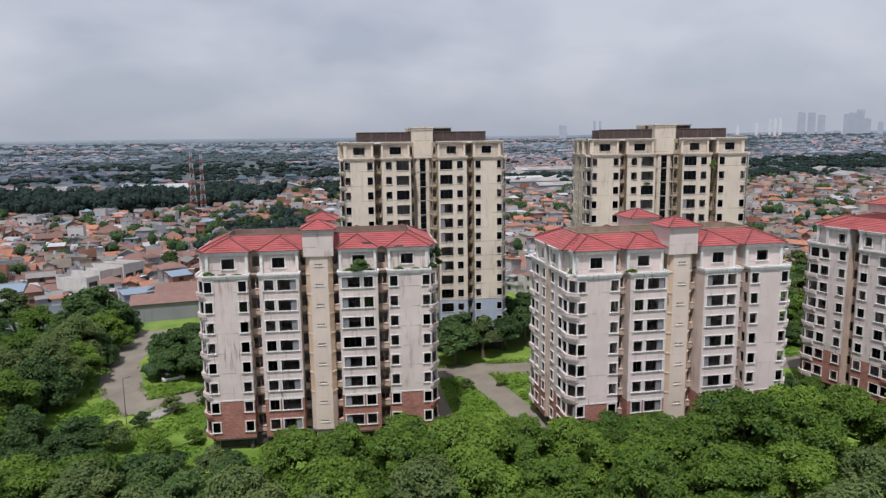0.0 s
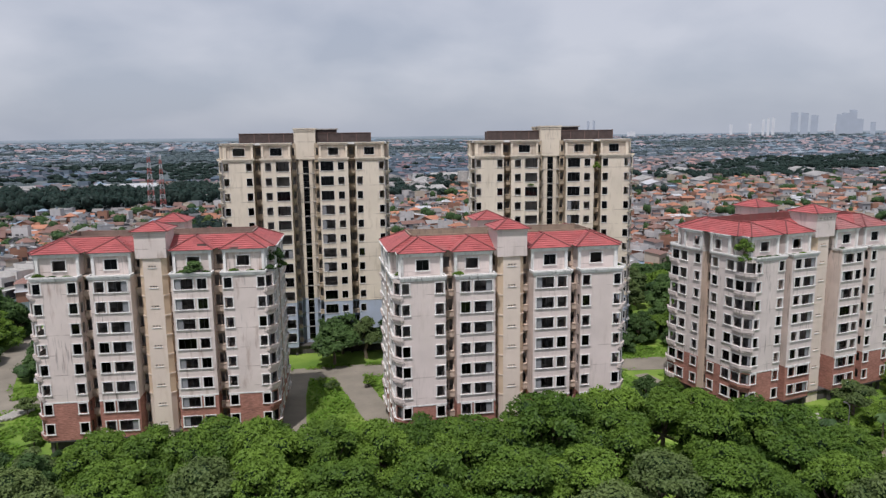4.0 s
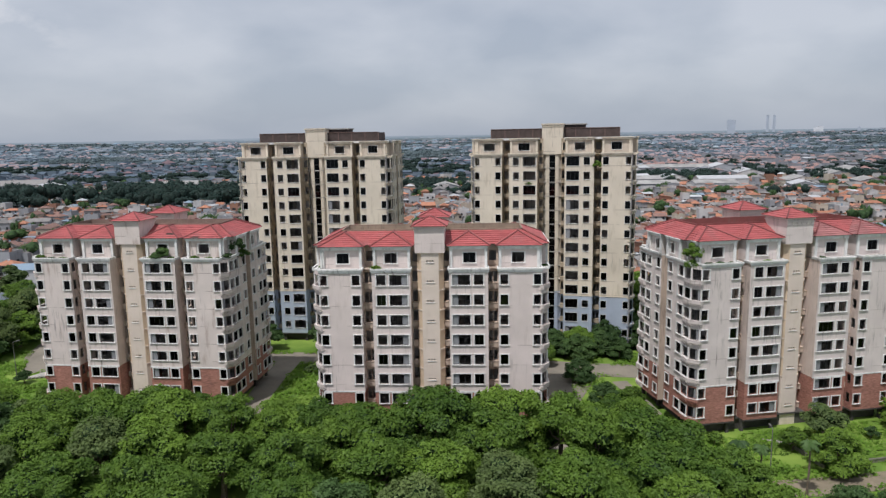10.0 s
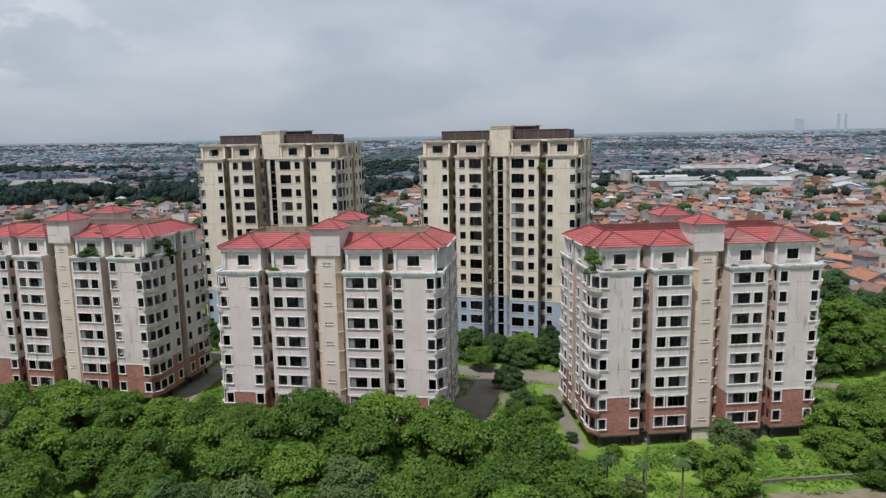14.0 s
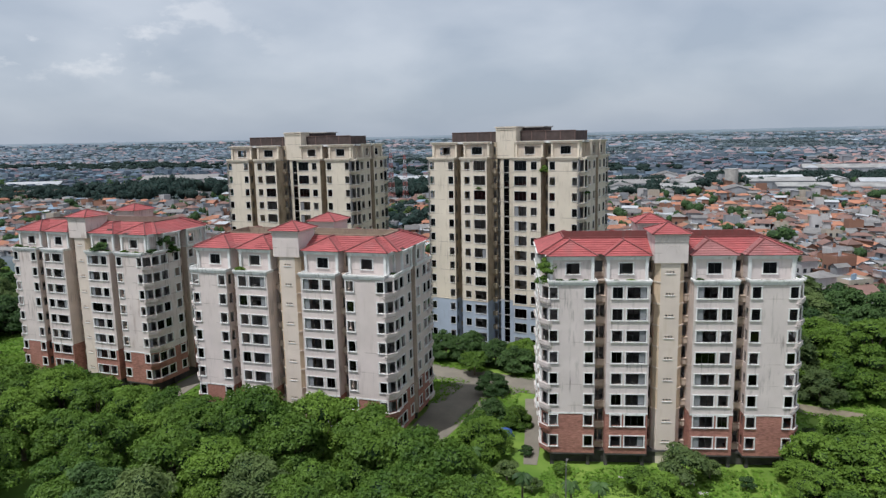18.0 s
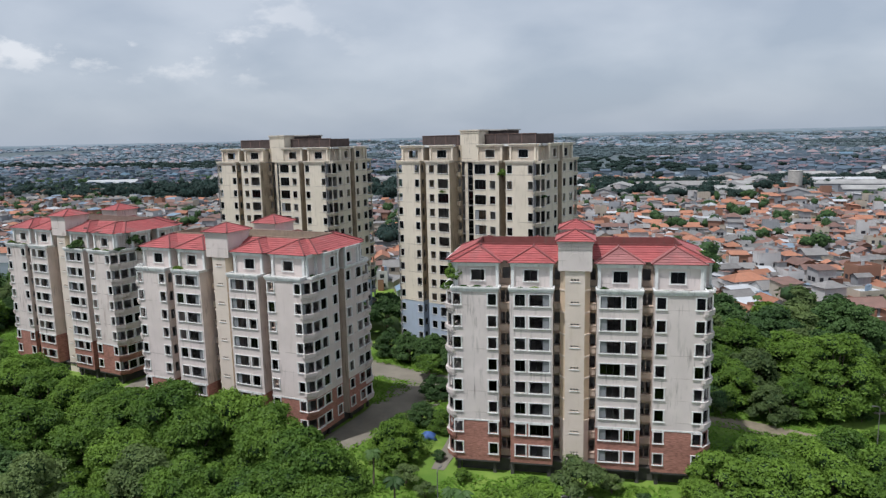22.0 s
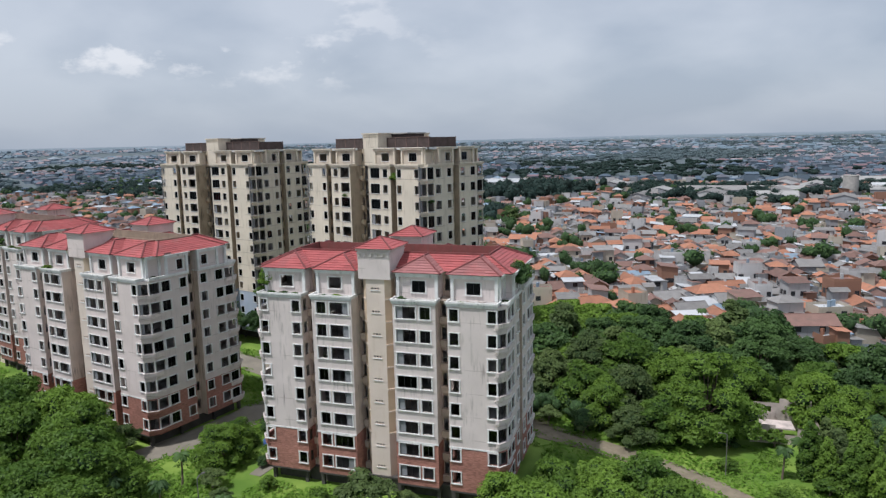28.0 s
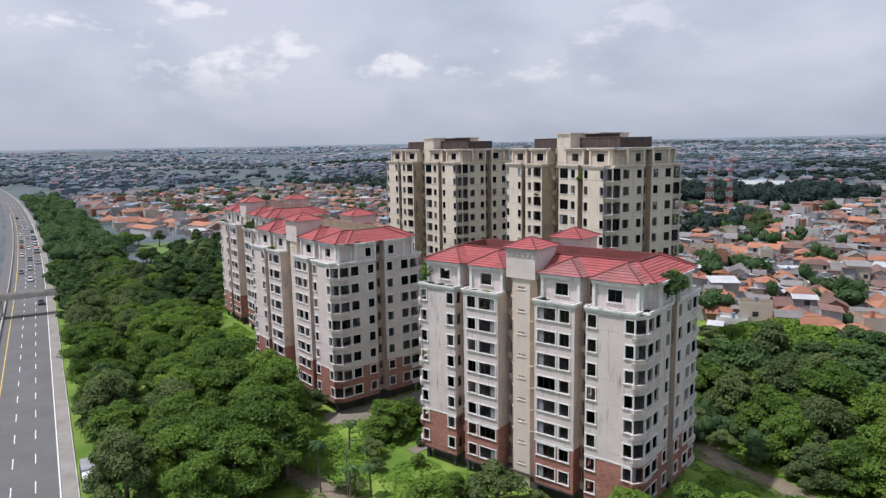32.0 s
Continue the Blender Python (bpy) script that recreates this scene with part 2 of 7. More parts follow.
def leaf_mat(name, dark, light, trans=0.25):
    """Leaves: hue and brightness by leaf and by tree, a little light passing through."""
    m = bpy.data.materials.new(name)
    m.use_nodes = True
    t = m.node_tree
    t.nodes.remove(t.nodes["Principled BSDF"])
    ge, oi = t.nodes.new("ShaderNodeNewGeometry"), t.nodes.new("ShaderNodeObjectInfo")
    n = t.nodes.new("ShaderNodeTexNoise")
    n.inputs["Scale"].default_value, n.inputs["Detail"].default_value = 0.35, 3
    t.links.new(ge.outputs["Position"], n.inputs["Vector"])
    a = t.nodes.new("ShaderNodeMath")
    a.operation = "MULTIPLY_ADD"
    a.inputs[1].default_value = 0.14
    t.links.new(ge.outputs["Random Per Island"], a.inputs[0])
    t.links.new(n.outputs[0], a.inputs[2])
    a2 = t.nodes.new("ShaderNodeMath")
    a2.operation = "MULTIPLY_ADD"
    a2.inputs[1].default_value = 0.5
    t.links.new(oi.outputs["Random"], a2.inputs[0])
    t.links.new(a.outputs[0], a2.inputs[2])
    r = t.nodes.new("ShaderNodeMapRange")
    r.inputs["From Min"].default_value, r.inputs["From Max"].default_value = 0.50, 1.30
    t.links.new(a2.outputs[0], r.inputs[0])
    mx = t.nodes.new("ShaderNodeMixRGB")
    mx.inputs[1].default_value, mx.inputs[2].default_value = (*dark, 1), (*light, 1)
    t.links.new(r.outputs[0], mx.inputs[0])
    d = t.nodes.new("ShaderNodeBsdfDiffuse")
    tr = t.nodes.new("ShaderNodeBsdfTranslucent")
    t.links.new(mx.outputs[0], d.inputs[0])
    t.links.new(mx.outputs[0], tr.inputs[0])
    ms = t.nodes.new("ShaderNodeMixShader")
    ms.inputs[0].default_value = trans
    t.links.new(d.outputs[0], ms.inputs[1])
    t.links.new(tr.outputs[0], ms.inputs[2])
    gl = t.nodes.new("ShaderNodeBsdfGlossy")
    gl.inputs["Roughness"].default_value = 0.55
    ms2 = t.nodes.new("ShaderNodeMixShader")
    ms2.inputs[0].default_value = 0.014
    t.links.new(ms.outputs[0], ms2.inputs[1])
    t.links.new(gl.outputs[0], ms2.inputs[2])
    t.links.new(ms2.outputs[0], t.nodes["Material Output"].inputs[0])
    return m


def glass_mat(name, tint, gloss=0.16):
    m = bpy.data.materials.new(name)
    m.use_nodes = True
    t = m.node_tree
    t.nodes.remove(t.nodes["Principled BSDF"])
    tr, gl, ms = t.nodes.new("ShaderNodeBsdfTransparent"), t.nodes.new("ShaderNodeBsdfGlossy"), t.nodes.new("ShaderNodeMixShader")
    tr.inputs[0].default_value = (*tint, 1)
    gl.inputs["Roughness"].default_value = 0.06
    ms.inputs[0].default_value = gloss
    t.links.new(tr.outputs[0], ms.inputs[1])
    t.links.new(gl.outputs[0], ms.inputs[2])
    t.links.new(ms.outputs[0], t.nodes["Material Output"].inputs[0])
    return m


M_PINK = mat("weathered_pinkish_plaster", (0.66, 0.575, 0.535), var=0.10, scale=0.25, fine=9, streak=1, dirt=(0.40, 0.33, 0.28), dirt_amt=0.40, drip=0.45, joints=0.42)
M_PINKRUST = mat("rust_streaked_pinkish_plaster", (0.655, 0.575, 0.53), var=0.12, scale=0.25, fine=9, streak=1, dirt=(0.29, 0.19, 0.14), dirt_amt=0.78, drip=0.9, joints=0.6)
M_PINKGREY = mat("grey_stained_pinkish_plaster", (0.65, 0.575, 0.54), var=0.10, scale=0.25, fine=9, streak=1, dirt=(0.26, 0.24, 0.215), dirt_amt=0.62, drip=0.85, joints=0.3)
M_CORE = mat("cream_stair_plaster", (0.68, 0.585, 0.50), var=0.10, scale=0.25, streak=1, dirt=(0.45, 0.35, 0.24), dirt_amt=0.4)
M_CHAMFER = mat("tan_chamfer_plaster", (0.66, 0.52, 0.375), var=0.14, scale=0.3, streak=1, dirt=(0.3, 0.2, 0.13), dirt_amt=0.4)
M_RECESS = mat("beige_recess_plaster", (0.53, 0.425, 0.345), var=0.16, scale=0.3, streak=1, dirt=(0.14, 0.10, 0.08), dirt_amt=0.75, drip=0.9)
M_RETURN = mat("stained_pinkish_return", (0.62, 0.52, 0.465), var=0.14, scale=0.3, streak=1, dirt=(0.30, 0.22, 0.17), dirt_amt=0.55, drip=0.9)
M_TRIM = mat("white_trim_paint", (0.70, 0.695, 0.67), var=0.14, scale=0.8, dirt=(0.30, 0.28, 0.25), dirt_amt=0.6, drip=0.9)
M_BRICKCLAD = mat("terracotta_cladding", (0.35, 0.165, 0.128), var=0.18, scale=0.5, fine=6, brick=0.32, dirt=(0.2, 0.12, 0.1), dirt_amt=0.4)
M_ROOF = mat("red_glazed_roof_tile", (0.365, 0.094, 0.092), rough=0.6, var=0.28, scale=0.35, fine=3.0, island=0.35, dirt=(0.24, 0.15, 0.14), dirt_amt=0.55, dirt_scale=0.22)
M_ROOFGREY = mat("faded_roof_tile", (0.30, 0.130, 0.124), rough=0.7, var=0.35, scale=0.35, fine=3.0, island=0.4, dirt=(0.38, 0.10, 0.095), dirt_amt=0.9, dirt_scale=0.22)
M_RIDGE = mat("dark_red_ridge_tile", (0.17, 0.050, 0.048), rough=0.6, var=0.25)
M_BATTEN = mat("dark_roof_battens", (0.07, 0.045, 0.04), var=0.3)
M_FLATROOF = mat("grimy_flat_roof", (0.27, 0.235, 0.19), var=0.3, scale=0.4, dirt_amt=0.5)
M_PARAPETS = [mat(n, c, var=0.25, scale=0.5, streak=1, dirt_amt=0.5, drip=0.6) for n, c in (("tan_stained_parapet", (0.30, 0.225, 0.17)), ("brown_stained_parapet", (0.22, 0.15, 0.125)), ("dark_red_parapet", (0.20, 0.062, 0.058)))]
M_INNER = mat("bare_interior_plaster", (0.46, 0.44, 0.42), var=0.25, scale=0.5)
M_YELLOW = mat("pale_yellow_tower_plaster", (0.69, 0.615, 0.50), var=0.10, scale=0.2, streak=1, dirt=(0.32, 0.26, 0.17), dirt_amt=0.5, drip=0.45, joints=0.5)
# darker and browner than the tower front, with dark vertical streaks
M_OLIVE = mat("olive_recess_plaster", (0.45, 0.37, 0.27), var=0.22, scale=0.35, streak=1, dirt=(0.09, 0.065, 0.045), dirt_amt=0.8, drip=0.9)
M_ATTIC = mat("dingy_attic_plaster", (0.54, 0.465, 0.375), var=0.2, scale=0.4, streak=1, dirt=(0.17, 0.13, 0.09), dirt_amt=0.6, drip=0.8)
M_BLUE = mat("faded_blue_plaster", (0.40, 0.46, 0.55), var=0.10, scale=0.3, streak=1, dirt=(0.25, 0.27, 0.3), dirt_amt=0.4)
M_BROWNBRICK = mat("dark_brown_brick", (0.080, 0.060, 0.055), var=0.3, scale=0.9, fine=5, dirt=(0.05, 0.04, 0.04), dirt_amt=0.4)
M_GLASS = glass_mat("dusty_dark_glass", (0.16, 0.18, 0.20), 0.03)
# pale base colour; on the loggia panes it stands in for a reflection
M_PALEPANE = mat("pale_glazing", (0.24, 0.245, 0.255), rough=0.25, var=0.25, scale=2.0, obj=0.4, spec=0.5)
M_DARKMETAL = mat("dark_metal", (0.05, 0.05, 0.055), rough=0.5, metal=0.4)
M_GREYMETAL = mat("galvanised_metal", (0.42, 0.43, 0.44), rough=0.45, metal=0.6)
# near-black base colour stands in for the shade beneath the buildings
M_UNDER = mat("shaded_undercroft_concrete", (0.075, 0.07, 0.065), var=0.3)
M_CONC = mat("weathered_concrete", (0.42, 0.40, 0.37), var=0.2, scale=0.5, dirt_amt=0.4)
M_BARK = mat("tree_bark", (0.16, 0.125, 0.095), var=0.3, scale=3)
M_LEAF = leaf_mat("broad_leaves", (0.058, 0.116, 0.019), (0.180, 0.292, 0.042))
M_LEAF2 = leaf_mat("deep_green_leaves", (0.038, 0.077, 0.026), (0.100, 0.176, 0.052))
M_LEAF3 = leaf_mat("olive_green_leaves", (0.066, 0.104, 0.036), (0.160, 0.218, 0.070))
M_GRASSBLADE = leaf_mat("grass_tufts", (0.105, 0.215, 0.026), (0.205, 0.345, 0.048), 0.35)
# bluish cast of distance put into the leaf colour
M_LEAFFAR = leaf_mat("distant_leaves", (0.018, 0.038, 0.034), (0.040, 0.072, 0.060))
# greens darker than the leaves: shade inside the crowns put into the colour
M_SHADEFAR = mat("distant_shaded_crown_core", (0.012, 0.026, 0.020), var=0.5, scale=0.3, fine=1.0, bump=0)
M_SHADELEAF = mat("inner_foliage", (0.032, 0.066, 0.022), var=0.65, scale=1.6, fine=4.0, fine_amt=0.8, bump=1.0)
M_ASPHALT = mat("grey_asphalt", (0.135, 0.133, 0.132), rough=0.9, var=0.12, scale=0.15, fine=10, dirt=(0.20, 0.19, 0.17), dirt_amt=0.5)
M_LANE = mat("compound_road_concrete", (0.215, 0.192, 0.155), rough=0.95, var=0.2, scale=0.2, dirt=(0.15, 0.14, 0.11), dirt_amt=0.6)
M_WHITELINE = mat("road_marking", (0.72, 0.72, 0.70), var=0.15)
M_YELLOWLINE = mat("yellow_road_marking", (0.65, 0.48, 0.12), var=0.15)
M_R_ORANGE = mat("orange_clay_tile", (0.36, 0.165, 0.103), var=0.50, scale=0.5, fine=2.5, fine_amt=0.4, island=0.8, obj=0.6, dirt_amt=0.6, dirt_scale=0.5)
M_R_BROWN = mat("brown_clay_tile", (0.20, 0.120, 0.100), var=0.50, scale=0.5, fine=2.5, fine_amt=0.4, island=0.8, obj=0.6, dirt_amt=0.6, dirt_scale=0.5)
M_R_GREY = mat("grey_fibre_cement", (0.205, 0.197, 0.190), var=0.6, scale=0.5, fine=2.5, fine_amt=0.4, island=0.8, obj=0.6, dirt_amt=0.45)
M_R_WHITE = mat("pale_metal_sheet", (0.44, 0.45, 0.46), rough=0.5, var=0.45, scale=0.3, island=0.7, obj=0.5)
M_R_BLUE = mat("dull_blue_sheet", (0.20, 0.27, 0.34), rough=0.6, var=0.2, scale=0.3, island=0.6, obj=0.5)
M_W_WHITE = mat("white_house_wall", (0.50, 0.49, 0.485), var=0.35, scale=0.2, island=0.6, obj=0.5, streak=1, dirt_amt=0.4)
M_W_CREAM = mat("cream_house_wall", (0.44, 0.39, 0.32), var=0.35, scale=0.2, island=0.6, obj=0.5, streak=1, dirt_amt=0.4)
M_W_GREY = mat("grey_house_wall", (0.28, 0.29, 0.305), var=0.35, scale=0.2, island=0.6, obj=0.5, streak=1, dirt_amt=0.4)
M_W_BRICK = mat("raw_brick_wall", (0.27, 0.145, 0.10), var=0.2, scale=0.2, island=0.6, obj=0.5)
M_DARKWIN = mat("dark_window_opening", (0.035, 0.037, 0.042), rough=0.25, var=0.3, spec=0.5)
# skyline towers: the haze before them is put into the cladding colours
M_FARTOWER = mat("hazed_grey_blue_cladding", (0.39, 0.435, 0.50), var=0.06, scale=0.02)
M_FARWHITE = mat("hazed_white_cladding", (0.60, 0.62, 0.65), var=0.06, scale=0.02)


def ground_mat():
    m = mat("ground_cover", (0.1, 0.1, 0.1), var=0.2, scale=0.05, fine=3)
    t = m.node_tree
    b = t.nodes["Principled BSDF"]
    ge = t.nodes.new("ShaderNodeNewGeometry")

    def nz(scale, detail=5):
        n = t.nodes.new("ShaderNodeTexNoise")
        n.inputs["Scale"].default_value, n.inputs["Detail"].default_value = scale, detail
        t.links.new(ge.outputs["Position"], n.inputs["Vector"])
        return n

    def ramp(src, lo, hi, ca, cb):
        r = t.nodes.new("ShaderNodeValToRGB")
        r.color_ramp.elements[0].position, r.color_ramp.elements[1].position = lo, hi
        r.color_ramp.elements[0].color, r.color_ramp.elements[1].color = (*ca, 1), (*cb, 1)
        t.links.new(src, r.inputs[0])
        return r

    grass = ramp(nz(0.12, 8).outputs[0], 0.36, 0.64, (0.090, 0.172, 0.022), (0.195, 0.290, 0.050))
    # soil lifted and blued, with distance haze painted into the tone
    soil = ramp(nz(0.03, 8).outputs[0], 0.40, 0.62, (0.072, 0.102, 0.098), (0.112, 0.130, 0.150))
    # the compound is grassy, the town beyond it is bare and built over
    sub = t.nodes.new("ShaderNodeVectorMath")
    sub.operation = "SUBTRACT"
    sub.inputs[1].default_value = (0, 10, 0)
    t.links.new(ge.outputs["Position"], sub.inputs[0])
    mul = t.nodes.new("ShaderNodeVectorMath")
    mul.operation = "MULTIPLY"
    mul.inputs[1].default_value = (1 / 170, 1 / 115, 0)
    t.links.new(sub.outputs[0], mul.inputs[0])
    ln = t.nodes.new("ShaderNodeVectorMath")
    ln.operation = "LENGTH"
    t.links.new(mul.outputs[0], ln.inputs[0])
    mr = t.nodes.new("ShaderNodeMapRange")
    mr.inputs["From Min"].default_value, mr.inputs["From Max"].default_value = 0.92, 1.1
    t.links.new(ln.outputs[1], mr.inputs[0])
    mx = t.nodes.new("ShaderNodeMixRGB")
    t.links.new(mr.outputs[0], mx.inputs[0])
    t.links.new(grass.outputs[0], mx.inputs[1])
    t.links.new(soil.outputs[0], mx.inputs[2])
    t.links.new(mx.outputs[0], b.inputs["Base Color"])
    return m


M_GROUND = ground_mat()


# ---- mesh helpers ----
class Mb:
    """Collects boxes and polygons, then makes one mesh."""

    def __init__(self):
        self.v, self.f, self.mi = [], [], []

    def poly(self, pts, m=0):
        k = len(self.v)
        self.v.extend(tuple(p) for p in pts)
        self.f.append(tuple(range(k, k + len(pts))))
        self.mi.append(m)

    def box(self, x0, x1, y0, y1, z0, z1, m=0):
        k = len(self.v)
        self.v.extend(((x0, y0, z0), (x1, y0, z0), (x1, y1, z0), (x0, y1, z0), (x0, y0, z1), (x1, y0, z1), (x1, y1, z1), (x0, y1, z1)))
        for q in ((0, 3, 2, 1), (4, 5, 6, 7), (0, 1, 5, 4), (1, 2, 6, 5), (2, 3, 7, 6), (3, 0, 4, 7)):
            self.f.append(tuple(k + i for i in q))
            self.mi.append(m)

    def tube(self, a, b, r0, r1, n=8, m=0):
        a, b = Vector(a), Vector(b)
        d = (b - a).normalized()
        s = d.orthogonal().normalized()
        t = d.cross(s)
        k = len(self.v)
        for p, r in ((a, r0), (b, r1)):
            for i in range(n):
                q = 2 * math.pi * i / n
                self.v.append(tuple(p + s * (r * math.cos(q)) + t * (r * math.sin(q))))
        for i in range(n):
            j = (i + 1) % n
            self.f.append((k + i, k + j, k + n + j, k + n + i))
            self.mi.append(m)
        self.f.append(tuple(k + i for i in reversed(range(n))))
        self.f.append(tuple(k + n + i for i in range(n)))
        self.mi.extend((m, m))

    def mesh(self, name, *mats):
        me = bpy.data.meshes.new(name)
        me.from_pydata(self.v, [], self.f)
        for x in mats:
            me.materials.append(x)
        if len(mats) > 1:
            me.polygons.foreach_set("material_index", self.mi)
        me.update()
        return me


def part(name, data, parent, label="", m=None):
    ob = new(name, data)
    ob.parent = parent
    if m is not None:
        ob.matrix_basis = m
    if label:
        ob["label"] = label
    return ob


def thing(name, label, category, m=None, group="", kind="", data=None):
    ob = new(name, data)
    if m is not None:
        ob.matrix_basis = m
    return tagged(ob, label, category, group, kind)


def wall(mb, a, b, z0, z1, holes=(), thick=0.24, m=0, zm=None, m2=1):
    """A wall from a to b (plan), its outer face to the right of the way a to b, with real openings (s0, s1, z0, z1).
    Below zm the material m2 is used."""
    ax, ay = a
    L = math.hypot(b[0] - ax, b[1] - ay)
    dx, dy = (b[0] - ax) / L, (b[1] - ay) / L
    nx, ny = dy, -dx

    def P(s, z, d=0.0):
        return (ax + dx * s - nx * d, ay + dy * s - ny * d, z)

    ss = sorted({0.0, L, *[max(0, h[0]) for h in holes], *[min(L, h[1]) for h in holes]})
    zs = sorted({z0, z1, *([zm] if zm and z0 < zm < z1 else []), *[h[2] for h in holes], *[h[3] for h in holes]})
    for i in range(len(ss) - 1):
        sm = (ss[i] + ss[i + 1]) / 2
        for j in range(len(zs) - 1):
            zc = (zs[j] + zs[j + 1]) / 2
            if any(h[0] < sm < h[1] and h[2] < zc < h[3] for h in holes):
                continue
            mm = m2 if zm and zc < zm else m
            mb.poly((P(ss[i], zs[j]), P(ss[i + 1], zs[j]), P(ss[i + 1], zs[j + 1]), P(ss[i], zs[j + 1])), mm)
            mb.poly((P(ss[i], zs[j + 1], thick), P(ss[i + 1], zs[j + 1], thick), P(ss[i + 1], zs[j], thick), P(ss[i], zs[j], thick)), mm)
    for s0, s1, h0, h1 in holes:
        mm = m2 if zm and h0 < zm else m
        mb.poly((P(s0, h0), P(s1, h0), P(s1, h0, thick), P(s0, h0, thick)), mm)
        mb.poly((P(s0, h1, thick), P(s1, h1, thick), P(s1, h1), P(s0, h1)), mm)
        mb.poly((P(s0, h0, thick), P(s0, h1, thick), P(s0, h1), P(s0, h0)), mm)
        mb.poly((P(s1, h0), P(s1, h1), P(s1, h1, thick), P(s1, h0, thick)), mm)


WINCACHE = {}


def window_meshes(w, h, style):
    """Surround with projecting head and sill, plus the glazing, for an opening w by h; local x along the wall, -y outwards, z up from the sill."""
    key = (round(w, 2), round(h, 2), style)
    if key not in WINCACHE:
        mb = Mb()
        a = w / 2
        if style == "white":
            t, d = 0.17, 0.10
            mb.box(-a - t, -a, -d, 0.06, 0, h)
            mb.box(a, a + t, -d, 0.06, 0, h)
            mb.box(-a - t - 0.03, a + t + 0.03, -0.11, 0.06, h, h + 0.12)
            mb.box(-a - t - 0.06, a + t + 0.06, -0.18, 0.06, -0.13, 0)
        elif style == "plain":
            t, d = 0.06, 0.03
            mb.box(-a - t, -a, -d, 0.06, 0, h)
            mb.box(a, a + t, -d, 0.06, 0, h)
            mb.box(-a - t, a + t, -d, 0.06, h, h + t)
            mb.box(-a - t, a + t, -0.12, 0.06, -0.09, 0)
        else:
            mb.box(-a, a, -0.04, 0.10, -0.06, 0)
        fr = mb.mesh("window_surround", M_TRIM)
        sash = Mb()
        s = 0.045
        y0, y1 = 0.10, 0.15
        sash.box(-a, -a + s, y0, y1, 0, h)
        sash.box(a - s, a, y0, y1, 0, h)
        sash.box(-a + s, a - s, y0, y1, 0, s)
        sash.box(-a + s, a - s, y0, y1, h - s, h)
        n = 3 if w > 2 else (2 if w > 1.2 else 1)
        for i in range(1, n):
            x = -a + w * i / n
            sash.box(x - s / 2, x + s / 2, y0, y1, s, h - s)
        sm = sash.mesh("sash", M_DARKMETAL)
        gl = Mb()
        gl.box(-a + s, a - s, 0.12, 0.13, s, h - s)
        gm = gl.mesh("glass", M_GLASS)
        pl = Mb()
        pl.box(a - w * 0.33, a - s, 0.115, 0.135, s, h - s)
        pm = pl.mesh("pale_glass", M_PALEPANE)
        pl = Mb()
        pl.box(-a + s, -a + w * 0.34, 0.115, 0.135, s, h - s)
        qm = pl.mesh("pale_glass", M_PALEPANE)
        WINCACHE[key] = (fr, sm, gm, pm, qm)
    return WINCACHE[key]


RW = random.Random(7)


def add_window(parent, a, b, hole, style, pale=0):
    """A window in the opening 'hole' of the wall a to b."""
    s0, s1, z0, z1 = hole
    L = math.hypot(b[0] - a[0], b[1] - a[1])
    dx, dy = (b[0] - a[0]) / L, (b[1] - a[1]) / L
    s = (s0 + s1) / 2
    m = Matrix.Translation((a[0] + dx * s, a[1] + dy * s, z0)) @ Matrix.Rotation(math.atan2(dy, dx), 4, "Z")
    fr, sm, gm, pm, qm = window_meshes(s1 - s0, z1 - z0, style)
    if style == "bare":
        return part("window", sm, parent, "", m)
    w = part("window", fr, parent, "", m)
    r = RW.random()
    if pale or r < 0.55:
        part("sash", sm, w)
    if pale:
        part("pane", pm if pale > 0 else qm, w, "pale sliding pane")
    elif r < 0.45:
        part("pane", gm, w)
    return w


RR = random.Random(31)


def courses(mb, a, b, c, d, step=0.52, lift=0.06, m=0, m_under=None, gaps=0.0):
    """A tiled slope from the eave a-b up to the top edge d-c, laid in overlapping courses; with m_under it is laid in lengths over boarding, and some lengths have slipped."""
    a, b, c, d = (Vector(p) for p in (a, b, c, d))
    n = max(2, int(((d + c) / 2 - (a + b) / 2).length / step))
    nrm = (b - a).cross(d - a if (d - a).length > 0.01 else c - a).normalized()
    if nrm.z < 0:
        nrm = -nrm
    if m_under is not None:
        mb.poly([p - nrm * 0.03 for p in ((a, b, c, d) if (c - d).length > 0.02 else (a, b, c))], m_under)
    for i in range(n):
        f0, f1 = i / n, (i + 1) / n
        lo0, lo1, hi1, hi0 = a.lerp(d, f0), b.lerp(c, f0), b.lerp(c, f1), a.lerp(d, f1)
        k = max(1, int((lo1 - lo0).length / 1.3)) if m_under is not None else 1
        for j in range(k):
            if k > 2 and RR.random() < gaps * (3.0 if i == 0 else 1.0):
                continue
            g0, g1 = j / k, (j + 1) / k
            up = nrm * (lift + (RR.uniform(-0.012, 0.02) if k > 1 else 0))
            e0, e1, h1, h0 = lo0.lerp(lo1, g0), lo0.lerp(lo1, g1), hi0.lerp(hi1, g1), hi0.lerp(hi1, g0)
            base = nrm * -0.004
            mb.poly((e0 + up, e1 + up, h1 + base, h0 + base) if (h1 - h0).length > 0.02 else (e0 + up, e1 + up, h1 + base), m)
            mb.poly((e0 + base, e1 + base, e1 + up, e0 + up), m)


def ridge(mb, a, b, r=0.13):
    mb.tube(a, b, r, r, 6)


FLOOR = 3.184
M_PIPE = mat("stained_downpipe", (0.20, 0.195, 0.19), var=0.35, scale=0.4)


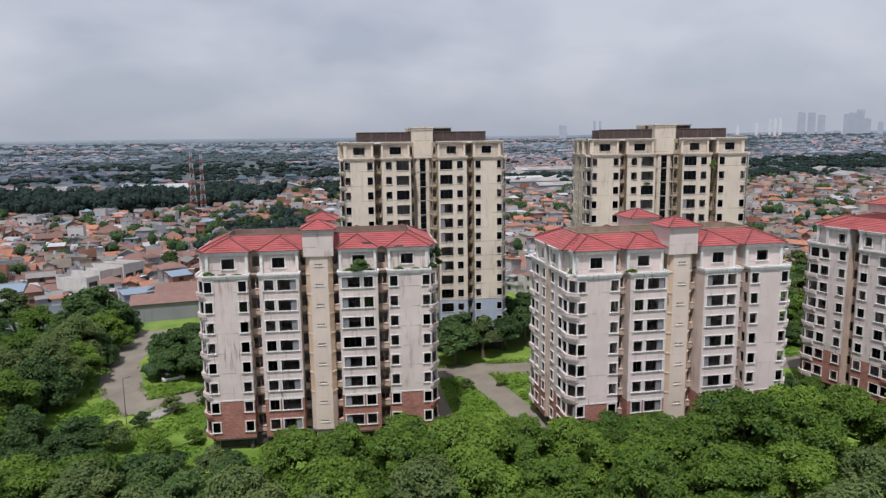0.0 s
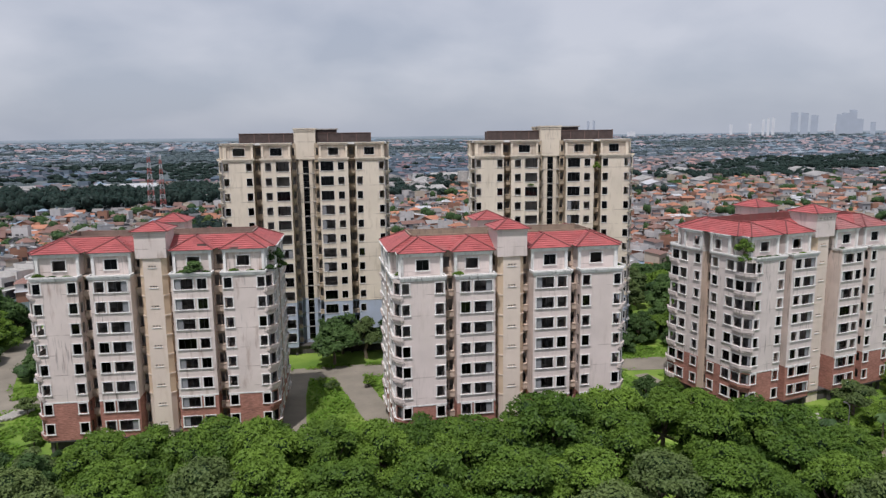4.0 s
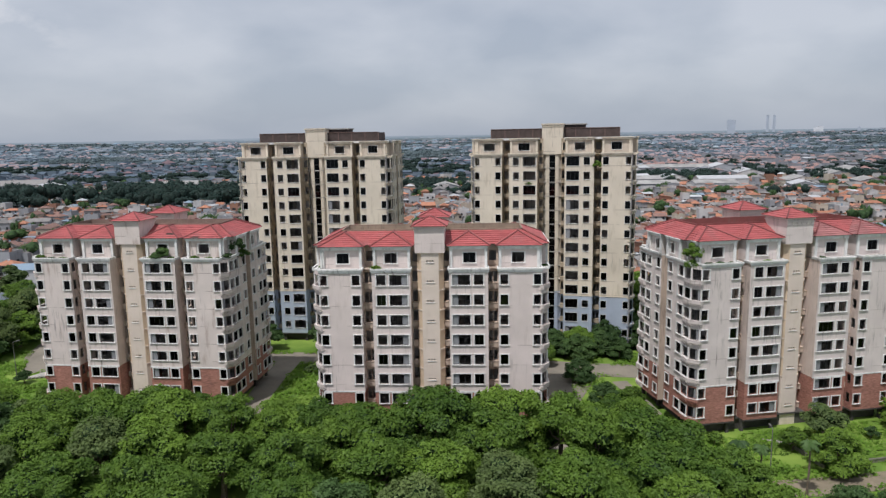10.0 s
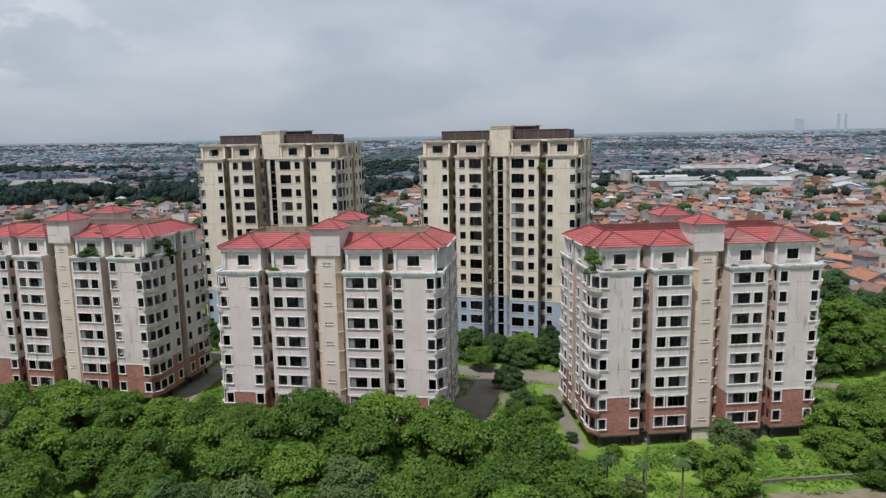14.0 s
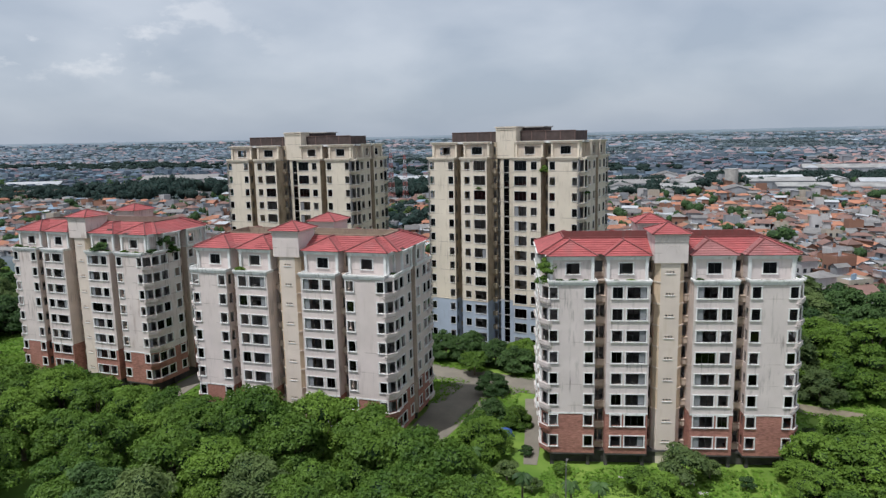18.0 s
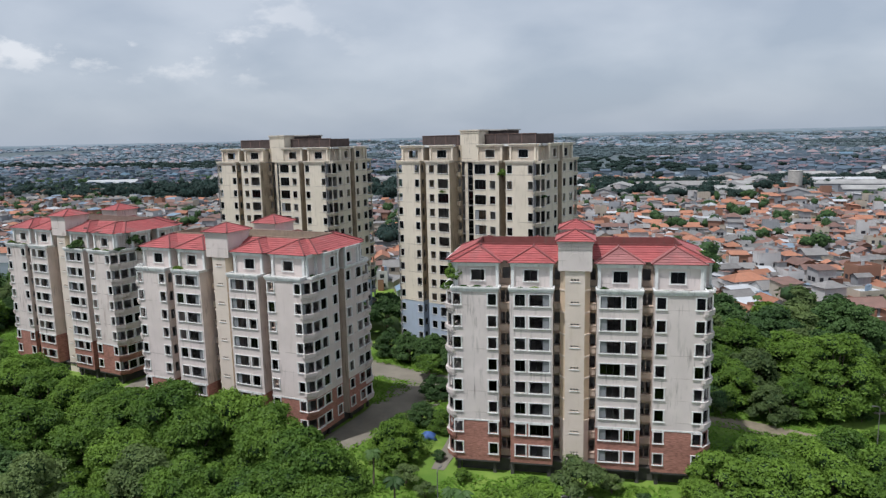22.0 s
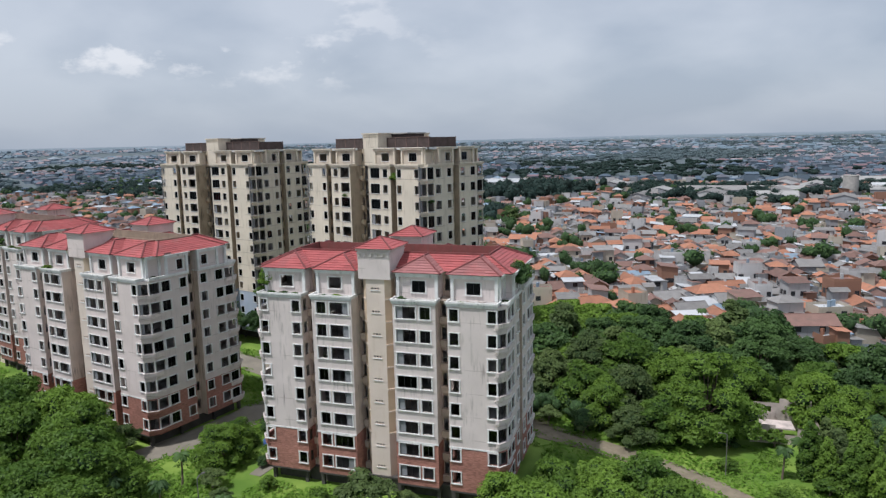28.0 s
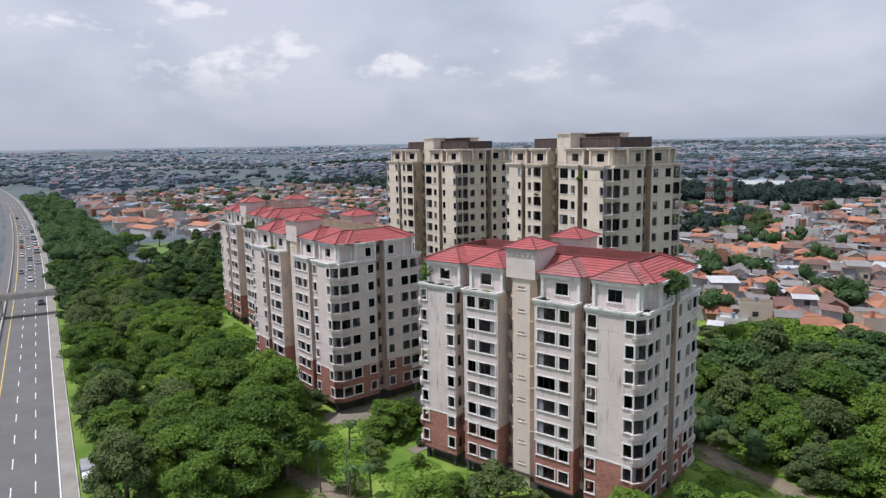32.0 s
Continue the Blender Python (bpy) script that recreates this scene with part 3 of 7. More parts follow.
def holes_rows(specs, rows, zr):
    """Openings for columns (centre, width, height) at each row."""
    return [(c - w / 2, c + w / 2, zr(k) - h / 2, zr(k) + h / 2) for c, w, h in specs for k in rows]


def mirror4(seg, depth):
    """The four mirror images of a plan segment, each with its outer face kept to the right."""
    (x0, y0), (x1, y1) = seg
    return [((x0, y0), (x1, y1), False), ((-x1, y1), (-x0, y0), True), ((-x0, depth - y0), (-x1, depth - y1), False), ((x1, depth - y1), (x0, depth - y0), True)]


def hip_front(mb, rg, u0, u1, v0, v1, z, rise, flip, depth, m=0, gaps=0.0):
    """A hipped roof over a projecting bay: eave at v0, running back to v1."""
    um, hw = (u0 + u1) / 2, (u1 - u0) / 2

    def T(u, v, zz):
        return (u, depth - v, zz) if flip else (u, v, zz)

    A, B, C, D = T(u0, v0, z), T(u1, v0, z), T(u1, v1, z), T(u0, v1, z)
    R0, R1 = T(um, v0 + hw, z + rise), T(um, v1, z + rise)
    for q in ((A, B, R0, R0), (D, A, R0, R1), (C, B, R0, R1)):
        courses(mb, *q, m=m, m_under=2, gaps=gaps)
    for p, q in ((A, R0), (B, R0), (R0, R1)):
        ridge(rg, Vector(p) + Vector((0, 0, 0.05)), Vector(q) + Vector((0, 0, 0.05)))


def welded(me):
    bm = bmesh.new()
    bm.from_mesh(me)
    bmesh.ops.remove_doubles(bm, verts=bm.verts, dist=0.002)
    bm.to_mesh(me)
    bm.free()
    return me


def build_block(rows, top, off, z_bot, zm, mats, style, roof, variant=0):
    """One apartment building about its own front centre: u along the front, v away from it.
    rows: number of window rows; top: height of the top row's window centres; off: how far the stair core stands back."""
    m_wall, m_low, m_core, m_core_low, m_rec, m_rec_low, m_ret, m_ret_low = mats
    RW.seed(7 + variant)
    D = 20.0
    p0, p1, rd = (9.0, 10.6, 2.3) if roof == "hip" else (9.3, 10.9, 2.8)     # the recess between bay and wing, and its depth
    tall = roof != "hip"
    m_trim = m_wall if tall else M_TRIM
    root = new("apartment_block")

    def zr(k):
        return top - FLOOR * k

    R = range(rows)
    z_led = top + 1.35
    quad = [   # segment, columns (centre along it, width, height), kind
        (((3.0, 3.2), (3.0, 0.0)), (), "ret"),
        (((3.0, 0.0), (p0, 0.0)), ((1.85, 2.75, 1.66), (4.55, 1.42, 1.66)), "wall"),
        (((p0, 0.0), (p0, rd)), (), "ret"),
        (((p0, rd), (p1, rd)), ((0.44, 0.62, 1.7), (1.16, 0.62, 1.7)), "rec"),
        (((p1, rd), (p1, 0.0)), ((rd - 1.0, 0.9, 1.6),), "ret"),
        (((p1, 0.0), (17.2, 0.0)), ((0.88, 1.18, 1.62), (16.55 - p1, 1.1, 1.62)), "wall"),
        (((17.2, 0.0), (18.2, 1.3)), ((0.82, 1.34, 1.72),), "loggia"),
        (((18.2, 1.3), (18.2, 9.0)), ((1.05, 1.8, 1.7), (3.2, 1.6, 1.7), (6.6, 1.25, 1.6)), "wall"),
        (((18.2, 9.0), (16.8, 9.0)), (), "rec"),
        (((16.8, 9.0), (16.8, 10.0)), ((0.55, 0.7, 1.6),), "rec"),
        (((2.0, 3.2), (3.0, 3.2)), ((0.5, 0.75, 1.7),), "rec"),
    ]
    if tall:
        quad[1] = (quad[1][0], ((1.75, 2.75, 2.0), (4.75, 1.3, 1.6)), "wall")
        quad[6] = (quad[6][0], ((0.82, 1.3, 2.2),), "loggia")
        quad[7] = (quad[7][0], ((1.0, 1.8, 2.3), (3.3, 1.5, 1.7), (6.6, 1.2, 1.6)), "wall")
    for seg, cols, kind in quad:
        for a, b, flipped in mirror4(seg, D):
            L = math.hypot(b[0] - a[0], b[1] - a[1])
            cs = [((L - c) if flipped else c, w, h) for c, w, h in cols]
            holes = holes_rows(cs, R, zr)
            mb = Mb()
            wall(mb, a, b, z_bot, z_led, holes, zm=zm)
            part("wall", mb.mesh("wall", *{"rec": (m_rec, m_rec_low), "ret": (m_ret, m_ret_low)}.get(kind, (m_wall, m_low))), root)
            if a[1] > 12 and b[1] > 12 and abs(a[1] - b[1]) < 0.01:
                continue    # the rear has its openings, but no frames that could be seen
            for (s0, s1, h0, h1) in holes:
                big = s1 - s0 > 2
                pale = 0
                if kind == "loggia":
                    w = add_window(root, a, b, (s0, s1, h0, h1), "bare")
                    if RW.random() < 0.45:
                        # reflection on the loggia glass painted as a pale pane
                        part("pane", window_meshes(s1 - s0, h1 - h0, "bare")[4 if not flipped else 3], w, "pale sliding pane")
                    continue
                if big:
                    pale = (-1 if not flipped else 1) if RW.random() < (0.25 if tall else 0.8) else 0
                add_window(root, a, b, (s0, s1, h0, h1), style if kind == "wall" else "bare", pale)
    # storey bands between the rows of the recesses, and ledges that carry planters
    for seg, u0, u1 in (("bay", 3.0, p0), ("wing", p1, 17.2)):
        for s in (1, -1):
            for fl in (0, 1):
                band = Mb()
                a0, a1 = sorted((s * u0, s * u1))
                y0, y1 = (-0.26, 1.9) if not fl else (D - 1.9, D + 0.26)
                band.box(a0 - 0.14, a1 + 0.14, y0, y1, z_led, z_led + 0.22)
                yo = (-0.17, 0.0) if not fl else (D, D + 0.17)
                band.box(a0 - 0.07, a1 + 0.07, yo[0], yo[1], z_led - 0.22, z_led - 0.003)
                part("cornice", band.mesh("cornice", m_trim), root, "projecting cornice")
                band = Mb()
                yo = (-0.34, -0.12) if not fl else (D + 0.12, D + 0.34)
                band.box(a0 - 0.20, a1 + 0.20, yo[0], yo[1], z_led + 0.224, z_led + 0.46)
                for q in (a0 - 0.20, a1 + 0.0):
                    yy = (yo[1], 1.7) if not fl else (D - 1.7, yo[0])
                    band.box(q, q + 0.20, yy[0], yy[1], z_led + 0.224, z_led + 0.46)
                part("planter_kerb", band.mesh("planter_kerb", m_trim), root, "raised planter kerb")
                if zm:
                    band = Mb()
                    yf = (-0.07, 0.02) if not fl else (D - 0.02, D + 0.07)
                    band.box(a0 - 0.05, a1 + 0.05, yf[0], yf[1], zm - 0.1, zm + 0.1)
                    part("band_course", band.mesh("band_course", m_trim), root)
    for s in (1, -1):
        for va, vb in ((1.3, 9.0), (11.0, 18.7)):
            band = Mb()
            x0, x1 = sorted((s * 16.9, s * 18.5))
            band.box(x0, x1, va, vb, z_led + 0.003, z_led + 0.223)
            part("cornice", band.mesh("cornice", m_trim), root, "projecting cornice")
            band = Mb()
            x0, x1 = sorted((s * 18.35, s * 18.6))
            band.box(x0, x1, va, vb, z_led + 0.226, z_led + 0.50)
            part("planter_kerb", band.mesh("planter_kerb", m_trim), root, "raised planter kerb")
    for u0, u1, v1 in ((p0, p1, rd), (2.05, 2.95, 3.15)):
        rb = Mb()
        rb.box(u0 + 0.01, u1 - 0.01, v1 - 0.6, v1 - 0.003, -1.75, -0.90)
        rb.box(u0 + 0.01, u1 - 0.01, v1 - 0.68, v1 - 0.003, -0.897, -0.80)
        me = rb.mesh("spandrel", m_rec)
        for k in range(rows):
            for s in (0, -u0 - u1):
                part("spandrel", me, root, "", Matrix.Translation((s, 0, zr(k))))
    for s in (1, -1):
        for fl in (0, 1):
            cap = Mb()
            x0, x1 = sorted((s * p0, s * p1))
            y0, y1 = (rd - 0.5, 3.75) if not fl else (D - 3.75, D - rd + 0.5)
            cap.box(x0 + 0.01, x1 - 0.01, y0, y1, z_led + 0.004, z_led + 0.19)
            part("recess_slab", cap.mesh("recess_slab", m_rec), root)
    # corner balconies, bulging out at each floor
    bal = Mb()
    m_bal = M_CONC if tall else m_wall
    n = 3
    bh = 0.42 if tall else 0.80
    outl = [(17.0, -0.02), (17.1, -0.28), (17.45, -0.28), (18.56, 1.16), (18.56, 3.1), (18.2, 3.3)]
    for i in range(len(outl) - 1):
        (x0, y0), (x1, y1) = outl[i], outl[i + 1]
        bal.poly(((x0, y0, 0.34), (x1, y1, 0.34), (x1, y1, bh), (x0, y0, bh)))
        bal.poly(((x0 - 0.34, y0 + 0.26, 0), (x1 - 0.34, y1 + 0.26, 0), (x1, y1, 0.34), (x0, y0, 0.34)))
        bal.poly(((x0 - 0.12, y0 + 0.1, bh), (x1 - 0.12, y1 + 0.1, bh), (x1 - 0.12, y1 + 0.1, 0.0), (x0 - 0.12, y0 + 0.1, 0.0)))
        bal.poly(((x0 + 0.03, y0 - 0.03, bh), (x1 + 0.03, y1 - 0.03, bh), (x1 + 0.03, y1 - 0.03, bh + 0.06), (x0 + 0.03, y0 - 0.03, bh + 0.06)), 1)
        bal.poly(((x0 + 0.03, y0 - 0.03, bh + 0.06), (x1 + 0.03, y1 - 0.03, bh + 0.06), (x1 - 0.14, y1 + 0.12, bh + 0.06), (x0 - 0.14, y0 + 0.12, bh + 0.06)), 1)
    bal.poly([(x - 0.34, y + 0.26, 0.0) for x, y in reversed(outl)])
    bal.poly([(x - 0.06, y + 0.05, 0.06) for x, y in outl])
    balL = Mb()
    balL.v = [(-x, y, z) for x, y, z in bal.v]
    balL.f = [tuple(reversed(f)) for f in bal.f]
    balL.mi = bal.mi
    for s, src in ((1, bal), (-1, balL)):
        me = src.mesh("balcony", m_wall, m_bal)
        ml = src.mesh("balcony_low", m_low, m_bal)
        back = Mb()
        back.v, back.f, back.mi = [(x, D - y, z) for x, y, z in src.v], [tuple(reversed(f)) for f in src.f], src.mi
        mbk = back.mesh("balcony_rear", m_wall, m_bal)
        for k in range(rows):
            low = zm and zr(k) < zm
            part("balcony", ml if low else me, root, "", Matrix.Translation((0, 0, zr(k) - 1.72)))
            part("balcony", mbk, root, "", Matrix.Translation((0, 0, zr(k) - 1.72)))
    # floors and inner walls seen through the openings
    inn = Mb()
    for k in range(rows + 1):
        z = zr(k) + 1.45
        inn.box(-16.7, 16.7, 3.7, D - 3.7, z, z + 0.14)
        for s in (1, -1):
            for u0, u1 in ((3.25, p0 - 0.25), (p1 + 0.25, 16.95)):
                a0, a1 = sorted((s * u0, s * u1))
                inn.box(a0, a1, 0.26, 3.69, z, z + 0.14)
                inn.box(a0, a1, D - 3.69, D - 0.26, z, z + 0.14)
            for va, vb in ((1.6, 8.7), (11.3, 18.4)):
                a0, a1 = sorted((s * 16.96, s * 17.94))
                inn.box(a0, a1, va, vb, z, z + 0.14)
    z0, z1 = z_bot + 0.3, top + 1.95 + 3.0 - 0.66
    for u in (-13.6, -6.4, 6.4, 13.6):
        inn.box(u - 0.07, u + 0.07, 3.9, D - 3.9, z0, z1)
    inn.box(-16.5, 16.5, 6.4, 6.55, z0, z1)
    inn.box(-16.5, 16.5, 13.4, 13.55, z0, z1)
    part("interior", inn.mesh("interior", M_INNER), root, "bare concrete floors and inner walls")
    base = Mb()
    base.box(-16.9, 16.9, 1.2, D - 1.2, z_bot - 0.25, z_bot)
    for s in (1, -1):
        for u0, u1 in ((3.0, p0), (p1, 17.2)):
            a0, a1 = sorted((s * u0, s * u1))
            base.box(a0, a1, 0.0, 1.19, z_bot - 0.25, z_bot)
        for u in (3.5, 8.8, 11.4, 16.7):
            for v in (0.7, 6.5, 13.5, D - 0.7):
                base.box(s * u - 0.25, s * u + 0.25, v - 0.25, v + 0.25, -0.3, z_bot - 0.25)
    # solid dark fill behind the columns, put in place of deep shade
    base.box(-16.4, 16.4, 1.5, D - 1.5, -0.3, z_bot - 0.26)
    part("undercroft", base.mesh("undercroft", M_UNDER), root, "undercroft on concrete columns, its shade put into near-black concrete")
    # attic storey, set back behind the ledges
    z_a, z_e = z_led + 0.2, top + 1.95 + 3.0
    zc = top + FLOOR - 0.02
    at = [
        (((3.1, 3.4), (3.1, 1.75)), (), 0),
        (((3.1, 1.75), (p0 - 0.1, 1.75)), ((3.05, 1.9, 1.6),), 1),
        (((p0 - 0.1, 1.75), (p0 - 0.1, 3.7)), (), 0),
        (((p0 - 0.1, 3.7), (p1 + 0.1, 3.7)), ((0.9, 1.1, 1.6),), 2),
        (((p1 + 0.1, 3.7), (p1 + 0.1, 1.75)), (), 0),
        (((p1 + 0.1, 1.75), (17.0, 1.75)), ((3.0, 1.9, 1.6),), 1),
        (((17.0, 1.75), (17.0, 4.6)), (), 1),
        (((17.0, 4.6), (18.2, 4.6)), (), 0),
        (((18.2, 4.6), (18.2, 9.0)), ((2.9, 1.2, 1.6),), 1),
        (((18.2, 9.0), (16.8, 9.0)), (), 0),
        (((16.8, 9.0), (16.8, 10.0)), ((0.5, 0.7, 1.4),), 2),
        (((2.0, 3.4), (3.1, 3.4)), ((0.5, 0.7, 1.6),), 2),
    ]
    for seg, cols, kind in at:
        for a, b, fl in mirror4(seg, D):
            atk, trim = Mb(), Mb()
            L = math.hypot(b[0] - a[0], b[1] - a[1])
            if tall and kind == 1:
                cols = [(c, w * 1.15, h) for c, w, h in cols]
            holes = [((L - c if fl else c) - w / 2, (L - c if fl else c) + w / 2, zc - h / 2, zc + h / 2) for c, w, h in cols]
            wall(atk, a, b, z_a, z_e, holes, m=1 if kind == 2 else 0)
            for hh in holes:
                if not (a[1] > 12 and b[1] > 12 and abs(a[1] - b[1]) < 0.01):
                    add_window(root, a, b, hh, style if kind == 1 else "bare", 0)
            if kind == 1:
                dx, dy = (b[0] - a[0]) / L, (b[1] - a[1]) / L
                nx, ny = dy, -dx

                def rect(s0, s1, d0, d1, za, zb):
                    xs = [a[0] + dx * s + nx * d for s in (s0, s1) for d in (d0, d1)]
                    ys = [a[1] + dy * s + ny * d for s in (s0, s1) for d in (d0, d1)]
                    trim.box(min(xs), max(xs), min(ys), max(ys), za, zb)
                rect(-0.02, 0.4, 0.0, 0.32, z_a + 0.02, z_e - 0.42)
                rect(L - 0.4, L + 0.02, 0.0, 0.32, z_a + 0.02, z_e - 0.42)
                rect(-0.1, L + 0.1, -0.02, 0.42, z_e - 0.42, z_e - 0.02)
                rect(-0.25, L + 0.25, -0.02, 0.62, z_e - 0.02, z_e + 0.12)
                part("attic_frame", trim.mesh("attic_frame", m_trim), root, "pilasters and eaves beam")
            part("attic_wall", atk.mesh("attic_wall", M_ATTIC if tall else m_wall, m_rec), root)
    # stair core, front and rear
    HW = 2.32
    z_ct = z_e + (2.95 if roof == "hip" else 3.0)
    z_hd = z_ct - 3.9 if not tall else z_led + 0.1
    for fl in (0, 1):
        core = Mb()
        y = off if not fl else D - 1.0

        def seg4(pts, za, zb, m, holes_mid=()):
            for i in range(len(pts) - 1):
                p, q = pts[i], pts[i + 1]
                if fl:
                    p, q = (-p[0], D - (p[1] - off) - 1.0), (-q[0], D - (q[1] - off) - 1.0)
                wall(core, p, q, za, zb, holes_mid if i == len(pts) // 2 - 1 else (), m=3 if m == 0 and len(pts) == 6 and i != 2 else m, zm=zm if m == 0 else None, m2=2, thick=0.2)
                if m == 0:
                    part("stair_shaft_wall", welded(core.mesh("stair_shaft_wall", m_core, m_wall, m_core_low, m_core if tall else M_CHAMFER)), root, "cream stair shaft with small vents" if i == 2 else "tan side of the stair shaft")
                    core.v, core.f, core.mi = [], [], []

        vz = [(zr(k - 1) - 0.5) for k in range(0, rows + 1)]
        if roof == "hip":
            hl = [(1.35 + dx - 0.14, 1.35 + dx + 0.14, z - 0.14, z + 0.14) for z in vz for dx in (-0.42, 0.0, 0.42)]
            seg4([(-2.05, off + 3.4), (-2.05, off + 0.75), (-1.35, off), (1.35, off), (2.05, off + 0.75), (2.05, off + 3.4)], 0.0, z_hd, 0, hl)
        else:
            hl = [(0.70, 2.00, z_bot + 0.4, z_hd - 0.2)]
            seg4([(-2.05, off + 3.4), (-2.05, off + 0.75), (-1.35, off), (1.35, off), (2.05, off + 0.75), (2.05, off + 3.4)], 0.0, z_hd, 0, hl)
        for zl in ([z + FLOOR / 2 for z in vz[:-1]] if not tall else ()):
            for s in (1, -1):
                lg = Mb()
                for p, q in (((1.34, off), (2.05, off + 0.75)), ((2.05, off + 0.75), (2.05, off + 2.6))):
                    L = math.hypot(q[0] - p[0], q[1] - p[1])
                    nx, ny = (q[1] - p[1]) / L * 0.1, -(q[0] - p[0]) / L * 0.1
                    ring = [(s * x, y if not fl else D - 1.0 + off - y) for x, y in (p, q, (q[0] + nx, q[1] + ny), (p[0] + nx, p[1] + ny))]
                    lg.poly([(*r, zl) for r in ring])
                    lg.poly([(*r, zl + 0.2) for r in ring])
                    for i in range(4):
                        lg.poly(((*ring[i], zl), (*ring[(i + 1) % 4], zl), (*ring[(i + 1) % 4], zl + 0.2), (*ring[i], zl + 0.2)))
                part("core_ledge", welded(lg.mesh("core_ledge", m_core)), root)
        head = [(-HW, off + 5.2), (-HW, off - 0.25), (HW, off - 0.25), (HW, off + 5.2), (-HW, off + 5.2)]
        seg4(head, z_hd, z_ct, 1)
        yb = (off - 0.25, off + 5.2) if not fl else (D - 1.0 - 5.2, D - 1.0 + 0.25)
        core.poly(((-HW, yb[1], z_hd), (HW, yb[1], z_hd), (HW, yb[0], z_hd), (-HW, yb[0], z_hd)), 1)
        core.poly(((-HW, yb[0], z_ct), (HW, yb[0], z_ct), (HW, yb[1], z_ct), (-HW, yb[1], z_ct)), 1)
        part("stair_head", welded(core.mesh("stair_head", m_core, m_wall if roof == "hip" else m_core, m_core_low)), root, "box-shaped head of the stair tower")
        inn2 = Mb()
        yi = off + 1.6 if not fl else D - 2.8
        inn2.box(-1.9, 1.9, yi, yi + 0.1, 0.2, z_hd)
        part("stair_wall", inn2.mesh("stair_wall", M_INNER), root)
        for k in range(rows * 2 if tall else 0):      # dusty dark glazing of the stair slot, one pane for each half storey
            pane = Mb()
            za = z_bot + 0.4 + k * (z_hd - z_bot - 0.6) / (rows * 2)
            ya = (off + 0.20, off + 0.23) if not fl else (D - 1.23, D - 1.20)
            pane.box(-0.70, 0.70, *ya, za + 0.04, za + (z_hd - z_bot - 0.6) / (rows * 2) - 0.04)
            part("stair_pane", pane.mesh("stair_pane", M_GLASS), root)
        tr = Mb()
        if roof == "hip":
            for z in vz:
                ya = (off - 0.1, off - 0.02) if not fl else (D - 0.98, D - 0.9)
                sill = Mb()
                sill.box(-0.72, 0.72, ya[0], ya[1], z - 0.30, z - 0.20)
                part("vent_sill", sill.mesh("vent_sill", M_TRIM), root)
        e0, e1 = (yb[0] - 0.22, yb[1] + 0.22)
        tr.box(-HW - 0.2, HW + 0.2, e0, e1, z_ct + 0.003, z_ct + 0.28)
        tr.box(-HW - 0.1, HW + 0.1, e0 + 0.1, e1 - 0.1, z_ct - 0.42, z_ct - 0.25)
        if roof == "hip":
            nq = 12
            yf = off - 0.25 if not fl else D - 0.75
            for i in range(nq):
                q0, q1 = math.pi * i / nq, math.pi * (i + 1) / nq
                rr = 0.95
                tr.tube((rr * math.cos(q0), yf + (0.04 if not fl else -0.04), z_hd + 1.5 + rr * math.sin(q0)), (rr * math.cos(q1), yf + (0.04 if not fl else -0.04), z_hd + 1.5 + rr * math.sin(q1)), 0.07, 0.07, 5)
            for i in range(6 if variant == 2 else 0):
                x = -2.1 + i * 0.84
                tr.box(x - 0.2, x + 0.2, yf - (0.14 if not fl else -0.01), yf + (-0.01 if not fl else 0.14), z_ct - 0.80, z_ct - 0.26)
        part("core_trim", tr.mesh("core_trim", m_core if tall else m_wall), root)
        if roof == "hip":
            rg = Mb()
            c = ((-2.8, e0 - 0.25), (2.8, e0 - 0.25), (2.8, e1 + 0.25), (-2.8, e1 + 0.25))
            apex = Vector((0, (e0 + e1) / 2, z_ct + 1.6))
            for i in range(4):
                p, q = c[i], c[(i + 1) % 4]
                rf = Mb()
                courses(rf, (*p, z_ct + 0.29), (*q, z_ct + 0.29), apex, apex)
                ridge(rg, (*p, z_ct + 0.34), apex)
                part("roof_slope", welded(rf.mesh("roof_slope", M_ROOF)), root, "slope of a small red tiled pyramid roof")
            part("ridge_cap", rg.mesh("ridge_cap", M_RIDGE), root)
    # roof
    fr = Mb()
    fr.box(-16.6, 16.6, 3.9, D - 3.9, z_e - 0.6, z_e - 0.35)
    part("flat_roof", fr.mesh("flat_roof", M_FLATROOF), root, "grimy flat roof court")
    if roof == "hip":
        rf, rg = Mb(), Mb()
        z, rise = z_e + 0.13, 1.8
        for fl in (False, True):
            for u0, u1 in ((2.6, p0 + 0.42), (p1 - 0.42, 17.5), (-p0 - 0.42, -2.6), (-17.5, 0.42 - p1)):
                hip_front(rf, rg, u0, u1, 1.05, 6.6, z, rise, fl, D, 1 if variant == 2 and u0 > 0 and not fl else 0, (0.004, 0.012, 0.006)[variant])
        zt = z + rise
        O = [(-18.6, 3.0), (18.6, 3.0), (18.6, D - 3.0), (-18.6, D - 3.0)]
        I = [(-14.6, 6.6), (14.6, 6.6), (14.6, D - 6.6), (-14.6, D - 6.6)]
        for i in range(4):
            j = (i + 1) % 4
            courses(rf, (*O[i], z), (*O[j], z), (*I[j], zt), (*I[i], zt), m_under=2, gaps=0.003)
            ridge(rg, (*O[i], z + 0.05), (*I[i], zt + 0.05))
            ridge(rg, (*I[i], zt + 0.03), (*I[j], zt + 0.03))
        part("roof", rf.mesh("roof", M_ROOF, M_ROOFGREY, M_BATTEN), root, "red tiled hipped roof, partly faded, some tiles slipped")
        part("ridge_cap", rg.mesh("ridge_cap", M_RIDGE), root)
        pw = Mb()
